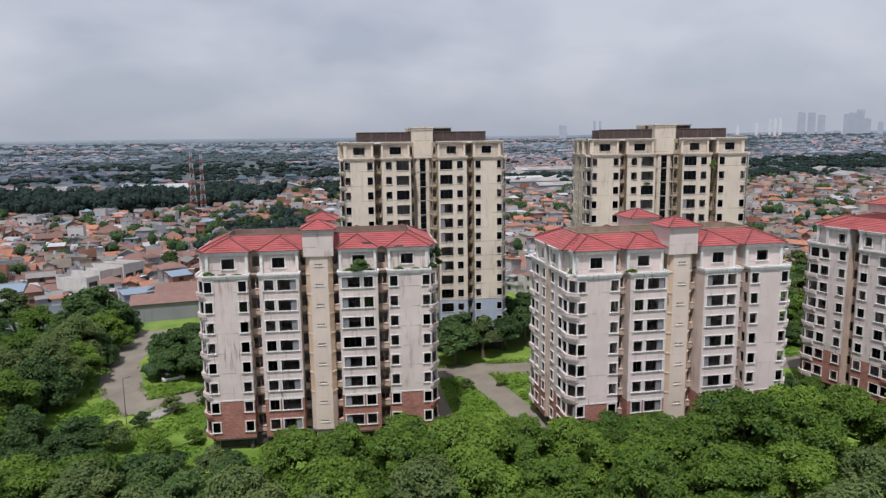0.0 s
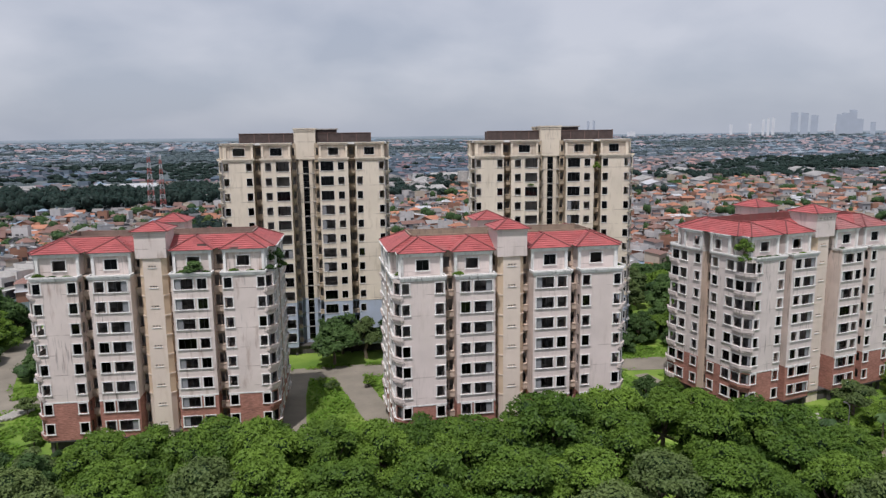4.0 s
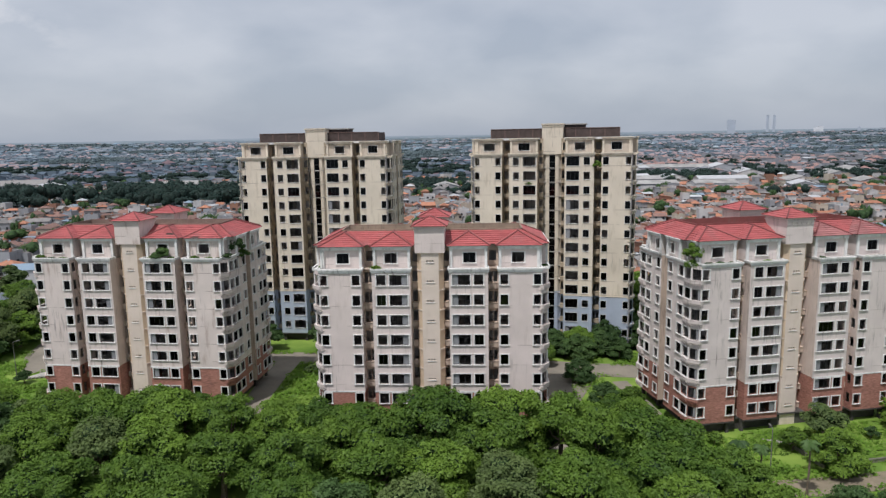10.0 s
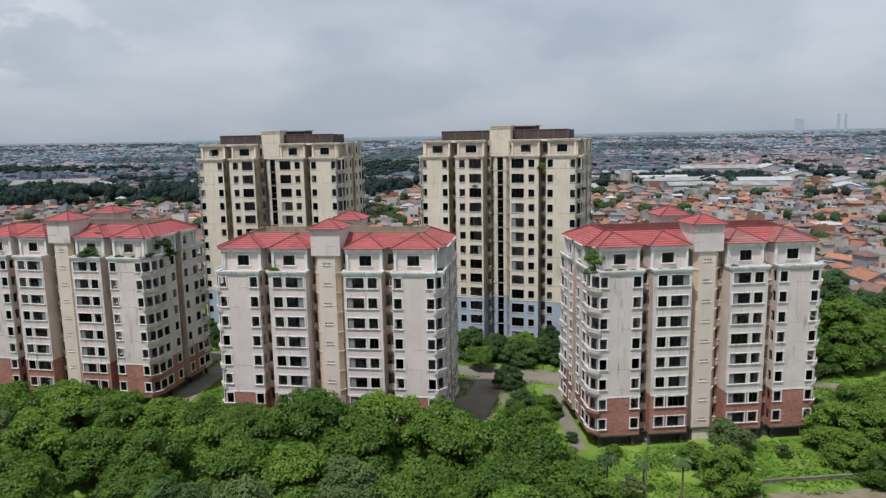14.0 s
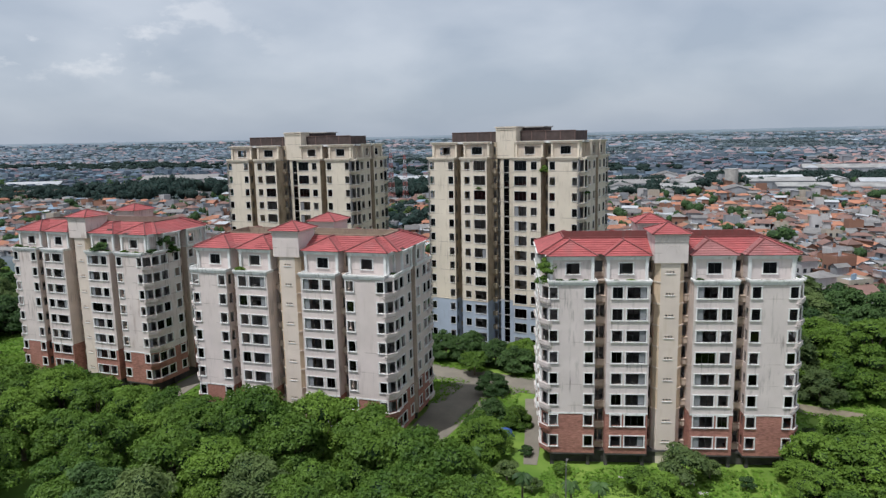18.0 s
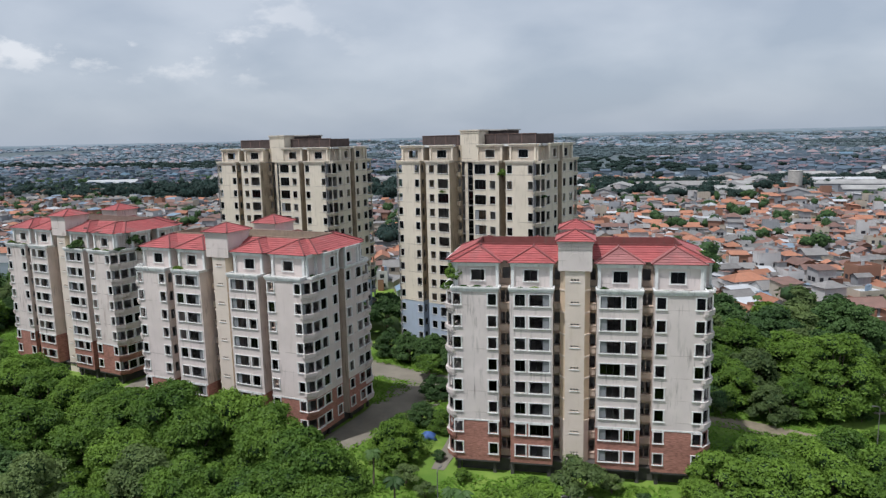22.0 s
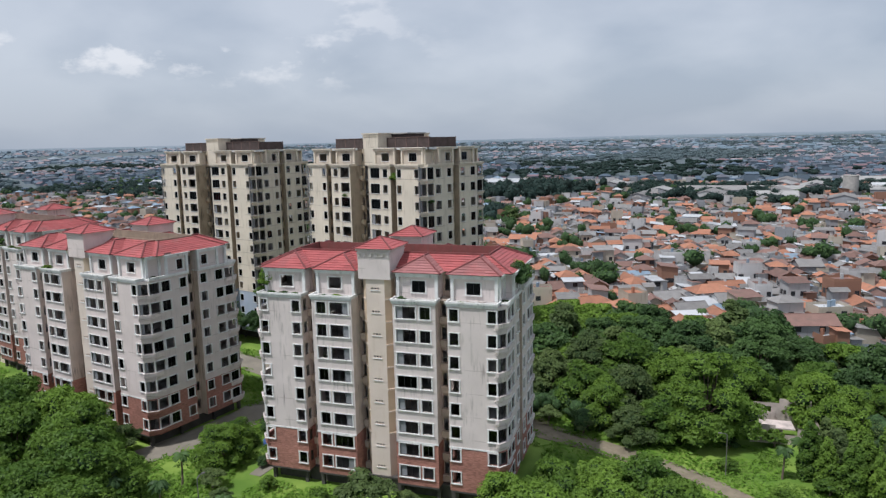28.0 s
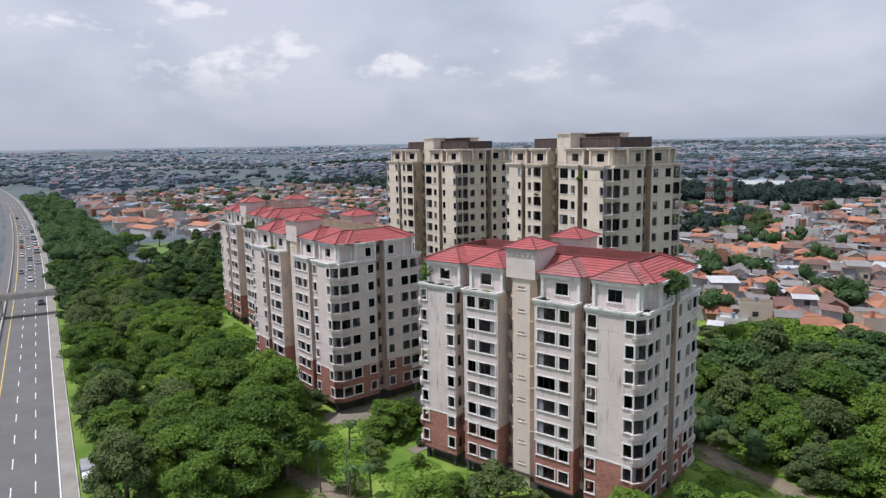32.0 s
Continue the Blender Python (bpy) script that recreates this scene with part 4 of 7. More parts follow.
        for i in range(4):
            p, q = I[i], I[(i + 1) % 4]
            x0, x1 = sorted((p[0], q[0]))
            y0, y1 = sorted((p[1], q[1]))
            pw.box(x0 - 0.12, x1 + 0.12, y0 - 0.12, y1 + 0.12, z_e - 0.34, zt + 0.2)
        part("parapet", pw.mesh("parapet", M_PARAPETS[variant]), root, "stained parapet round the roof court")
    else:
        pr = Mb()
        for a, b in (((-18.0, 2.0), (-2.9, 2.0)), ((2.9, 2.0), (18.0, 2.0)), ((18.0, 2.0), (18.0, 18.0)), ((18.0, 18.0), (-18.0, 18.0)), ((-18.0, 18.0), (-18.0, 2.0))):
            x0, x1 = sorted((a[0], b[0]))
            y0, y1 = sorted((a[1], b[1]))
            pr.box(x0 - 0.15, x1 + 0.15, y0 - 0.15, y1 + 0.15, z_e - 0.3, z_e + 0.16)
        part("roof_edge", pr.mesh("roof_edge", M_TRIM), root)
        deck = Mb()
        deck.box(-17.84, 17.84, 3.9, 17.84, z_e - 0.34, z_e - 0.02)
        for s in (1, -1):
            deck.box(*sorted((s * 2.76, s * 17.84)), 2.16, 3.89, z_e - 0.34, z_e - 0.02)
        part("roof_deck", deck.mesh("roof_deck", M_FLATROOF), root)
        ph, pil = Mb(), Mb()
        X0, X1, Y0, Y1, H = -14.3, 14.6, 6.0, 14.2, z_e + 2.15
        for a, b in (((X0, Y0), (X1, Y0)), ((X1, Y0), (X1, Y1)), ((X1, Y1), (X0, Y1)), ((X0, Y1), (X0, Y0))):
            wall(ph, a, b, z_e - 0.02, H, (), 0.2)
        part("penthouse_wall", ph.mesh("penthouse_wall", M_BROWNBRICK), root, "dark brown brick roof screen")
        for i in range(10):
            x = X0 + (X1 - X0) * i / 9
            for yy in (Y0 - 0.06, Y1 + 0.02):
                pil.box(x - 0.09, x + 0.09, yy, yy + 0.04, z_e, H + 0.05)
        pil.box(X0 - 0.1, X1 + 0.1, Y0 - 0.1, Y0 + 0.3, H, H + 0.12)
        part("screen_pilaster", pil.mesh("screen_pilaster", mat("brick_pier", (0.15, 0.10, 0.085))), root)
        pav = Mb()
        pav.box(-2.3, 7.3, 7.2, 13.0, H + 0.85, H + 1.08)
        part("roof_canopy", pav.mesh("roof_canopy", M_CONC), root, "concrete slab over the lift room")
        pav = Mb()
        pav.box(-2.0, 7.0, 7.5, 12.7, z_e, H + 0.846)
        part("lift_room", pav.mesh("lift_room", M_BROWNBRICK), root, "dark brick lift room")
        for s in (1, -1):
            dp = Mb()
            dp.box(s * 17.32 - 0.12, s * 17.32 + 0.12, -0.16, 0.10, z_bot, z_led)
            part("downpipe", dp.mesh("downpipe", M_PIPE), root, "dark stained downpipe")
    return root


def place(u, v, rot):
    return Matrix.Translation((u, v, 0)) @ Matrix.Rotation(radians(rot), 4, "Z")


BLOCK_A, BLOCK_B, BLOCK_C = place(-54.3, 11.11, -3.56), place(0, -1.25, 0), place(58.65, 4.36, 12.6)
TOWER_1, TOWER_2 = place(-30.68, 54.1, -2.75), place(23.71, 48.6, -11.07)
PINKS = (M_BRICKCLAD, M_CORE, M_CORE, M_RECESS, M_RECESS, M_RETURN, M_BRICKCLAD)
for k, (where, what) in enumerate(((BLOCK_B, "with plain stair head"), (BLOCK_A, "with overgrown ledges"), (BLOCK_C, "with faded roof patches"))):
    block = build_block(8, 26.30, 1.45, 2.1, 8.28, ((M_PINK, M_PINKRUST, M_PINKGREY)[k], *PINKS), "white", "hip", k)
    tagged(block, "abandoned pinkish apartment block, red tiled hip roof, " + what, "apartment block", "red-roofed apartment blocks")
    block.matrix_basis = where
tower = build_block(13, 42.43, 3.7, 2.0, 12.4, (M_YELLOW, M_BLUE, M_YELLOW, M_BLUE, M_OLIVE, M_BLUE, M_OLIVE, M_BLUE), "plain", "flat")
tower.name = "apartment_tower"
tagged(tower, "abandoned pale yellow apartment tower with faded blue base", "apartment tower", "yellow apartment towers")
tower.matrix_basis = TOWER_1
copy_thing(tower, TOWER_2)


# ---- ground, roads ----
gb = Mb()
rings = [0, 40, 80, 130, 200, 320, 500, 800, 1300, 2200, 3500, 4950]
nseg = 64
for i in range(len(rings) - 1):
    for k in range(nseg):
        q0, q1 = 2 * math.pi * k / nseg, 2 * math.pi * (k + 1) / nseg
        a, b = rings[i], rings[i + 1]
        za, zb = max(0, a - 2200) * 0.019, max(0, b - 2200) * 0.019      # the plain climbs gently far out
        pts = [(b * math.cos(q0), b * math.sin(q0), zb), (b * math.cos(q1), b * math.sin(q1), zb), (a * math.cos(q1), a * math.sin(q1), za)]
        if a:
            pts.append((a * math.cos(q0), a * math.sin(q0), za))
        gb.poly(pts)
thing("ground", "grassy plain with built-over town soil to the horizon", "ground", kind="structure", data=gb.mesh("ground", M_GROUND))


def hw(x):
    """Plan y of the highway's inner edge line."""
    return -43.9 - 0.140 * x - 0.00006 * min(0.0, x + 120) ** 2


def ribbon(name, pts, width, z, m, label, cat, thick=0.12, kind="structure"):
    mb = Mb()
    P = [Vector((*p, 0)) for p in pts]
    nn = []
    for i in range(len(P)):
        d = (P[min(i + 1, len(P) - 1)] - P[max(i - 1, 0)]).normalized()
        nn.append(Vector((-d.y, d.x, 0)))
    w = width if isinstance(width, (list, tuple)) else [width] * len(P)
    for i in range(len(P) - 1):
        a, b, c, e = P[i] + nn[i] * w[i] / 2, P[i] - nn[i] * w[i] / 2, P[i + 1] - nn[i + 1] * w[i + 1] / 2, P[i + 1] + nn[i + 1] * w[i + 1] / 2
        mb.poly([(q.x, q.y, z) for q in (a, b, c, e)])
        for s, t in ((b, c), (e, a)):
            mb.poly([(s.x, s.y, z), (s.x, s.y, z - thick), (t.x, t.y, z - thick), (t.x, t.y, z)])
    return thing(name, label, cat, kind=kind, data=mb.mesh(name, m))


M_DIRT = mat("trodden_earth", (0.21, 0.175, 0.125), rough=1.0, var=0.25, scale=0.5, fine=5, dirt=(0.09, 0.13, 0.04), dirt_amt=0.8)
HX = [260, 200, 140, 100, 60, 20, -20, -60, -100, -140, -200, -260, -340, -440, -560, -700, -900, -1200]
ribbon("highway", [(x, hw(x) - 6.4) for x in HX], 17.0, 0.10, M_ASPHALT, "grey asphalt toll highway carriageway", "road")
ribbon("highway_far_side", [(x, hw(x) - 26.0) for x in HX], 17.0, 0.10, M_ASPHALT, "grey asphalt carriageway of the opposite direction", "road")
ribbon("highway_shoulder", [(x, hw(x) + 1.15) for x in HX], 1.9, 0.106, mat("worn_concrete_shoulder", (0.27, 0.255, 0.23), rough=0.95, var=0.2, scale=0.2, dirt=(0.14, 0.13, 0.11), dirt_amt=0.6), "worn pale concrete shoulder of the highway", "road shoulder")
lm = Mb()


def mark(x0, x1, dy, w, m=0):
    x = x0
    while x < x1 - 0.1:
        x2 = min(x + 12, x1)
        lm.poly(((x, hw(x) + dy - w / 2, 0.106), (x2, hw(x2) + dy - w / 2, 0.106), (x2, hw(x2) + dy + w / 2, 0.106), (x, hw(x) + dy + w / 2, 0.106)), m)
        x = x2


mark(-700, 200, 0.0, 0.2)
mark(-700, 200, -9.5, 0.2, 1)
for k in range(-60, 14):
    for dy in (-3.15, -6.3):
        mark(k * 11.0, k * 11.0 + 4.2, dy, 0.16)
thing("lane_marking", "white dashed and solid highway lane lines", "road marking", kind="structure", data=lm.mesh("lane_marking", M_WHITELINE, M_YELLOWLINE))
ROADS = (
    ("compound_road", [(-97, 90), (-98, 62), (-93, 44), (-88, 34), (-78, 38), (-60, 40), (-40, 41), (-18, 41), (5, 38), (15, 36), (32, 33), (48, 31)], 8.0),
    ("side_road", [(-24, 40), (-21, 24), (-19, 12), (-17.5, 2), (-17, -8)], [6, 5.5, 5, 4.5, 4]),
    ("side_road_east", [(25, 38), (23, 27), (21.5, 15), (20.5, 4), (18.5, -4)], [24, 14, 8, 7, 6]),
    ("side_road_west", [(-34, 40), (-34.6, 28), (-34.2, 16), (-33, 5)], [5, 5, 4.5, 4]),
    ("block_apron", [(35.0, 26), (36.8, 16), (38.6, 4.5), (39.2, 0)], [3.0, 2.6, 2.4, 2.0]),
    ("east_track", [(66, 38), (72, 34.5), (82, 33), (92, 31), (98, 29), (104, 26), (110, 19), (114, 10)], [6, 5.5, 4.6, 4.2, 3.4, 3.0, 3.0, 2.5]),
    ("front_track", [(28, -19.5), (36, -17.5), (41, -16.6), (47, -16.2), (54, -15.2), (66, -12.8), (80, -10), (95, -4), (106, 4)], 4.6),
    ("entry_track", [(-110, 16), (-92, 8), (-84, 4), (-74, -2), (-68, -4)], 4.0),
)
for i, (name, pts, wd) in enumerate(ROADS):
    ribbon(name, pts, wd, 0.05 + 0.008 * i, M_LANE if i < 5 else M_DIRT, "worn dusty lane inside the compound", "road", 0.1)


# ---- trees and shrubs ----
def leaf_cloud(rng, clumps, n, size, solid=None):
    """Leaves over the open parts of ellipsoid clumps (centre, radii), none inside the solid ellipsoids."""
    C, R = np.array([c[0] for c in clumps], float), np.array([c[1] for c in clumps], float)
    w = R[:, 0] * R[:, 2]
    pick = rng.choice(len(clumps), size=n * 2, p=w / w.sum())
    d = rng.normal(size=(len(pick), 3))
    d /= np.linalg.norm(d, axis=1)[:, None]
    d[:, 2] = np.where(d[:, 2] < -0.30, -d[:, 2], d[:, 2])
    p = C[pick] + d * R[pick] * rng.uniform(0.70, 1.16, size=(len(pick), 1))
    inside = np.zeros(len(pick), bool)
    for c, r in solid or ():
        inside |= (((p - np.array(c)) / (np.array(r) * 0.76)) ** 2).sum(1) < 1.0
    ok = np.flatnonzero(~inside)[:n]
    p, d = p[ok], d[ok]
    k = len(p)
    N = d * 0.8 + np.array((0, 0, 0.55)) + rng.normal(size=(k, 3)) * 0.42
    N /= np.linalg.norm(N, axis=1)[:, None]
    ax = np.cross(N, rng.normal(size=(k, 3)))
    ax /= np.linalg.norm(ax, axis=1)[:, None]
    sd_ = np.cross(N, ax)
    s = size * rng.uniform(0.6, 1.4, size=(k, 1))
    q = np.stack([p - ax * s - sd_ * s * 0.75, p - ax * s * 0.8 + sd_ * s * 0.75 + N * s * 0.15, p + ax * s * 1.15], 1)
    V = q.reshape(-1, 3)
    return V, np.arange(len(V)).reshape(-1, 3)


def np_mesh(name, V, F, *mats, extra=None):
    """A mesh from arrays of quads; extra: triangles (V, F) that take the second material."""
    me = bpy.data.meshes.new(name)
    if extra is not None:
        n0 = len(V)
        V = np.concatenate([V, extra[0]])
        T = np.asarray(extra[1]) + n0
        F = np.asarray(F)
        loops = np.concatenate([F.ravel(), T.ravel()]).astype(np.int32)
        tot = np.concatenate([np.full(len(F), F.shape[1]), np.full(len(T), 3)]).astype(np.int32)
        me.vertices.add(len(V))
        me.vertices.foreach_set("co", np.asarray(V, dtype=np.float32).ravel())
        me.loops.add(len(loops))
        me.loops.foreach_set("vertex_index", loops)
        me.polygons.add(len(tot))
        me.polygons.foreach_set("loop_start", (np.cumsum(tot) - tot).astype(np.int32))
        me.polygons.foreach_set("loop_total", tot)
        for m in mats:
            me.materials.append(m)
        me.polygons.foreach_set("material_index", np.concatenate([np.zeros(len(F)), np.ones(len(T))]).astype(np.int32))
        me.update(calc_edges=True)
        return me
    F = np.asarray(F)
    k = F.shape[1]
    me.vertices.add(len(V))
    me.vertices.foreach_set("co", np.asarray(V, dtype=np.float32).ravel())
    me.loops.add(F.size)
    me.loops.foreach_set("vertex_index", F.astype(np.int32).ravel())
    me.polygons.add(len(F))
    me.polygons.foreach_set("loop_start", np.arange(0, F.size, k, dtype=np.int32))
    me.polygons.foreach_set("loop_total", np.full(len(F), k, dtype=np.int32))
    for m in mats:
        me.materials.append(m)
    me.update(calc_edges=True)
    return me


def ico(sub):
    bm = bmesh.new()
    bmesh.ops.create_icosphere(bm, subdivisions=sub, radius=1.0)
    v = np.array([tuple(x.co) for x in bm.verts])
    f = np.array([[x.index for x in p.verts] for p in bm.faces])
    bm.free()
    return v, f


ICO_V, ICO_F = ico(2)
LOW_V, LOW_F = ico(1)


# solid lobes added behind the leaves, their dark colour standing in for crown shade
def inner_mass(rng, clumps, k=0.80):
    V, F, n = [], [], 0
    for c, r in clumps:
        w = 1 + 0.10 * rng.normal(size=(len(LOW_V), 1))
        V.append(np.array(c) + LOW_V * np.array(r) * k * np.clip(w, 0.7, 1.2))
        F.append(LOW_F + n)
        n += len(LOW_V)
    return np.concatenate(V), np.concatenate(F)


def tree_model(seed, R, H, nlobe, nleaf, leaf, m_leaf, spread=1.0, trunk_h=0.35, low=0.36, flat=0.62, per=11):
    """A broad tree: tapered trunk, limbs to the lobes, and a crown of lobes, each set with small clumps of leaves. Returns (trunk mesh, crown mesh)."""
    rng = np.random.default_rng(seed)
    lobes, clumps = [], []
    for i in range(nlobe):
        q = i * 2.39996 + rng.uniform(-0.35, 0.35)
        f = math.sqrt((i + 0.5) / nlobe)
        rr = R * 0.76 * f * spread * rng.uniform(0.88, 1.1)
        z = H * (0.77 - low * f ** 1.8) + rng.uniform(-0.07, 0.07) * H
        cr = R * rng.uniform(0.85, 1.3) * (1.08 / math.sqrt(nlobe))
        lobes.append(((rr * math.cos(q), rr * math.sin(q), z), (cr, cr, cr * flat * rng.uniform(0.85, 1.2))))
    for i in range(nlobe // 3):
        q = rng.uniform(0, 6.28)
        lobes.append(((R * 0.60 * math.cos(q), R * 0.60 * math.sin(q), H * rng.uniform(0.38, 0.5) * (1.0 if low < 0.5 else 0.5)), (R * 0.26, R * 0.26, R * 0.20)))
    for c, r in lobes:
        for j in range(per):
            d = rng.normal(size=3)
            d /= np.linalg.norm(d)
            d[2] = abs(d[2]) if d[2] < -0.25 else d[2]
            cr = r[0] * rng.uniform(0.26, 0.46)
            clumps.append((tuple(np.array(c) + d * np.array(r) * rng.uniform(0.74, 0.95)), (cr, cr, cr * rng.uniform(0.5, 0.8))))
    tb = Mb()
    zt = H * trunk_h
    r0 = 0.028 * H + 0.1
    pts = [Vector((0, 0, -0.3)), Vector((rng.uniform(-0.2, 0.2), rng.uniform(-0.2, 0.2), zt * 0.55)), Vector((rng.uniform(-0.4, 0.4), rng.uniform(-0.4, 0.4), zt))]
    tb.tube(pts[0], pts[1], r0, r0 * 0.78, 8)
    tb.tube(pts[1], pts[2], r0 * 0.78, r0 * 0.62, 8)
    for c, r in lobes[:9]:
        e = Vector(c)
        mid = pts[2].lerp(e, 0.5) + Vector((0, 0, -0.05 * H))
        tb.tube(pts[2], mid, r0 * 0.4, r0 * 0.24, 5)
        tb.tube(mid, e, r0 * 0.24, r0 * 0.08, 5)
    V, F = leaf_cloud(rng, clumps + lobes, nleaf, leaf, solid=lobes)
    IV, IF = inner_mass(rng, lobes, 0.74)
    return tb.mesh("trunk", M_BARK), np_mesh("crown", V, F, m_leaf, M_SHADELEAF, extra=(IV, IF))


# broad bright rain trees, duller round-headed trees, and smaller growth
NEAR = [tree_model(11, 5.7, 11.6, 12, 12500, 0.155, M_LEAF, flat=0.62, low=0.52), tree_model(12, 6.3, 12.6, 14, 14000, 0.158, M_LEAF, flat=0.60, low=0.50), tree_model(13, 5.0, 11.2, 13, 11000, 0.16, M_LEAF2, flat=0.80, low=0.56, per=9), tree_model(14, 5.5, 11.8, 15, 12000, 0.16, M_LEAF3, flat=0.78, low=0.56, per=9), tree_model(15, 5.2, 12.2, 10, 11500, 0.16, M_LEAF, flat=0.72, low=0.54)]
MID = [tree_model(21, 5.5, 10.5, 12, 3800, 0.28, M_LEAF2, flat=0.75), tree_model(22, 6.3, 12.0, 13, 4400, 0.29, M_LEAF2, flat=0.70), tree_model(23, 5.0, 9.5, 11, 3500, 0.28, M_LEAF), tree_model(24, 4.2, 12.5, 11, 3500, 0.28, M_LEAF3, 0.8, flat=0.8)]
SMALL = [tree_model(31, 2.6, 4.6, 8, 2600, 0.14, M_LEAF, 1.0, 0.25, per=7), tree_model(32, 2.2, 4.0, 7, 2300, 0.14, M_LEAF2, 1.0, 0.25, per=7), tree_model(33, 3.0, 5.6, 8, 2900, 0.15, M_LEAF3, 1.0, 0.25, per=7)]
BUSHY = [tree_model(51, 6.6, 11.0, 20, 11000, 0.19, M_LEAF, 1.0, 0.25, 0.64, 0.7), tree_model(52, 6.0, 10.5, 18, 9500, 0.19, M_LEAF2, 1.0, 0.25, 0.64, 0.75), tree_model(53, 6.2, 10.0, 18, 9500, 0.19, M_LEAF, 1.0, 0.25, 0.66, 0.75)]
RAIN = tree_model(61, 9.6, 16.2, 30, 22000, 0.19, M_LEAF, 1.0, 0.22, 0.60, 0.66)
DARKROUND = tree_model(62, 6.8, 16.5, 20, 13000, 0.20, M_LEAF2, 0.9, 0.3, 0.45, 0.85)
FEATHER = tree_model(63, 5.6, 10.5, 22, 9500, 0.19, M_LEAF3, 1.0, 0.25, 0.66, 0.9)


def column_model(seed, R, H, n, nleaf, m_leaf):
    """A slender tree of drooping tufts set round one straight stem."""
    rng = np.random.default_rng(seed)
    tufts = []
    for i in range(n):
        f = (i + 0.5) / n
        q = i * 2.39996
        r = R * (1.05 - f) ** 0.5 * rng.uniform(0.35, 0.75)
        c = R * 0.42 * rng.uniform(0.7, 1.2) * (1.15 - 0.6 * f)
        tufts.append(((r * math.cos(q), r * math.sin(q), H * (0.08 + 0.88 * f)), (c, c, c * rng.uniform(1.2, 1.9))))
    tb = Mb()
    tb.tube((0, 0, -0.3), (0, 0, H * 0.95), 0.16, 0.03, 7)
    V, F = leaf_cloud(rng, tufts, nleaf, 0.15, solid=tufts)
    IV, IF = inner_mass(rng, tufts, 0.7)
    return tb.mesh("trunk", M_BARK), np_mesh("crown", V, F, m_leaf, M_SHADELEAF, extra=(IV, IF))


COLUMN, COLUMN2 = column_model(71, 1.9, 8.6, 22, 4200, M_LEAF), column_model(72, 2.2, 7.6, 20, 4200, M_LEAF3)
RT = random.Random(5)


def tree(model, x, y, s=1.0, sz=None, label="", name="tree", z=0.0, group=""):
    rot = RT.uniform(0, 360)
    m = Matrix.Translation((x, y, z)) @ Matrix.Rotation(radians(rot), 4, "Z") @ Matrix.Diagonal((s, s, sz or s, 1))
    ob = thing(name, label or "tall broadleaf tree with dense green crown", "tree" if name == "tree" else "shrub", m, group)
    part("trunk", model[0], ob)
    part("crown", model[1], ob)
    return ob


# the belt of trees between the highway and the blocks
BELT = []
row_x = -128.0
while row_x < 34:
    for dy0, dy1 in ((7.0, 10.0), (17.0, 20.5), (27.0, 30.0)):
        x = row_x + RT.uniform(-2.4, 2.4)
        y = hw(x) + RT.uniform(dy0, dy1)
        if (dy0 < 20 or x > -20) and (x - 19) ** 2 + (y + 41) ** 2 > 90:     # open ground lies before the western block
            BELT.append((x, y, dy0))
    row_x += 9.3


# ---- the town ----
RC = random.Random(21)
ROOFS = [M_R_ORANGE, M_R_BROWN, M_R_GREY, M_R_WHITE, M_R_BLUE]


def hazed_set(tone, *cols):
    """Roofs and a wall of one stretch of the distant town, with haze mixed into their colours."""
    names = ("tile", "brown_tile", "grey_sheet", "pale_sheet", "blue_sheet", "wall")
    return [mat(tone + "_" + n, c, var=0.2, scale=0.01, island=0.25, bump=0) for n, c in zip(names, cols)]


# west dim and bluish, east and plain paler: haze painted into base colours
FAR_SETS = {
    "west": hazed_set("hazed_western_quarter", (0.165, 0.112, 0.124), (0.104, 0.112, 0.134), (0.090, 0.124, 0.162), (0.215, 0.252, 0.290), (0.11, 0.18, 0.24), (0.130, 0.168, 0.206)),
    "east": hazed_set("hazed_eastern_quarter", (0.300, 0.185, 0.165), (0.215, 0.165, 0.160), (0.190, 0.200, 0.215), (0.40, 0.415, 0.435), (0.22, 0.28, 0.34), (0.27, 0.275, 0.295)),
    "plain": hazed_set("hazed_plain", (0.268, 0.208, 0.214), (0.170, 0.190, 0.218), (0.136, 0.186, 0.224), (0.27, 0.312, 0.35), (0.16, 0.23, 0.29), (0.178, 0.228, 0.274))}


def green_quarter(x, y):
    """Fields and tree belts between the far quarters."""
    return math.hypot(x, y) > 780 and noise.noise((x * 0.0016, y * 0.0030, 11)) > 0.10


def land(x, y):
    """The plain climbs gently towards the horizon."""
    return max(0.0, math.hypot(x, y) - 2200) * 0.019


WALLS = [M_W_WHITE, M_W_CREAM, M_W_GREY, M_W_BRICK]


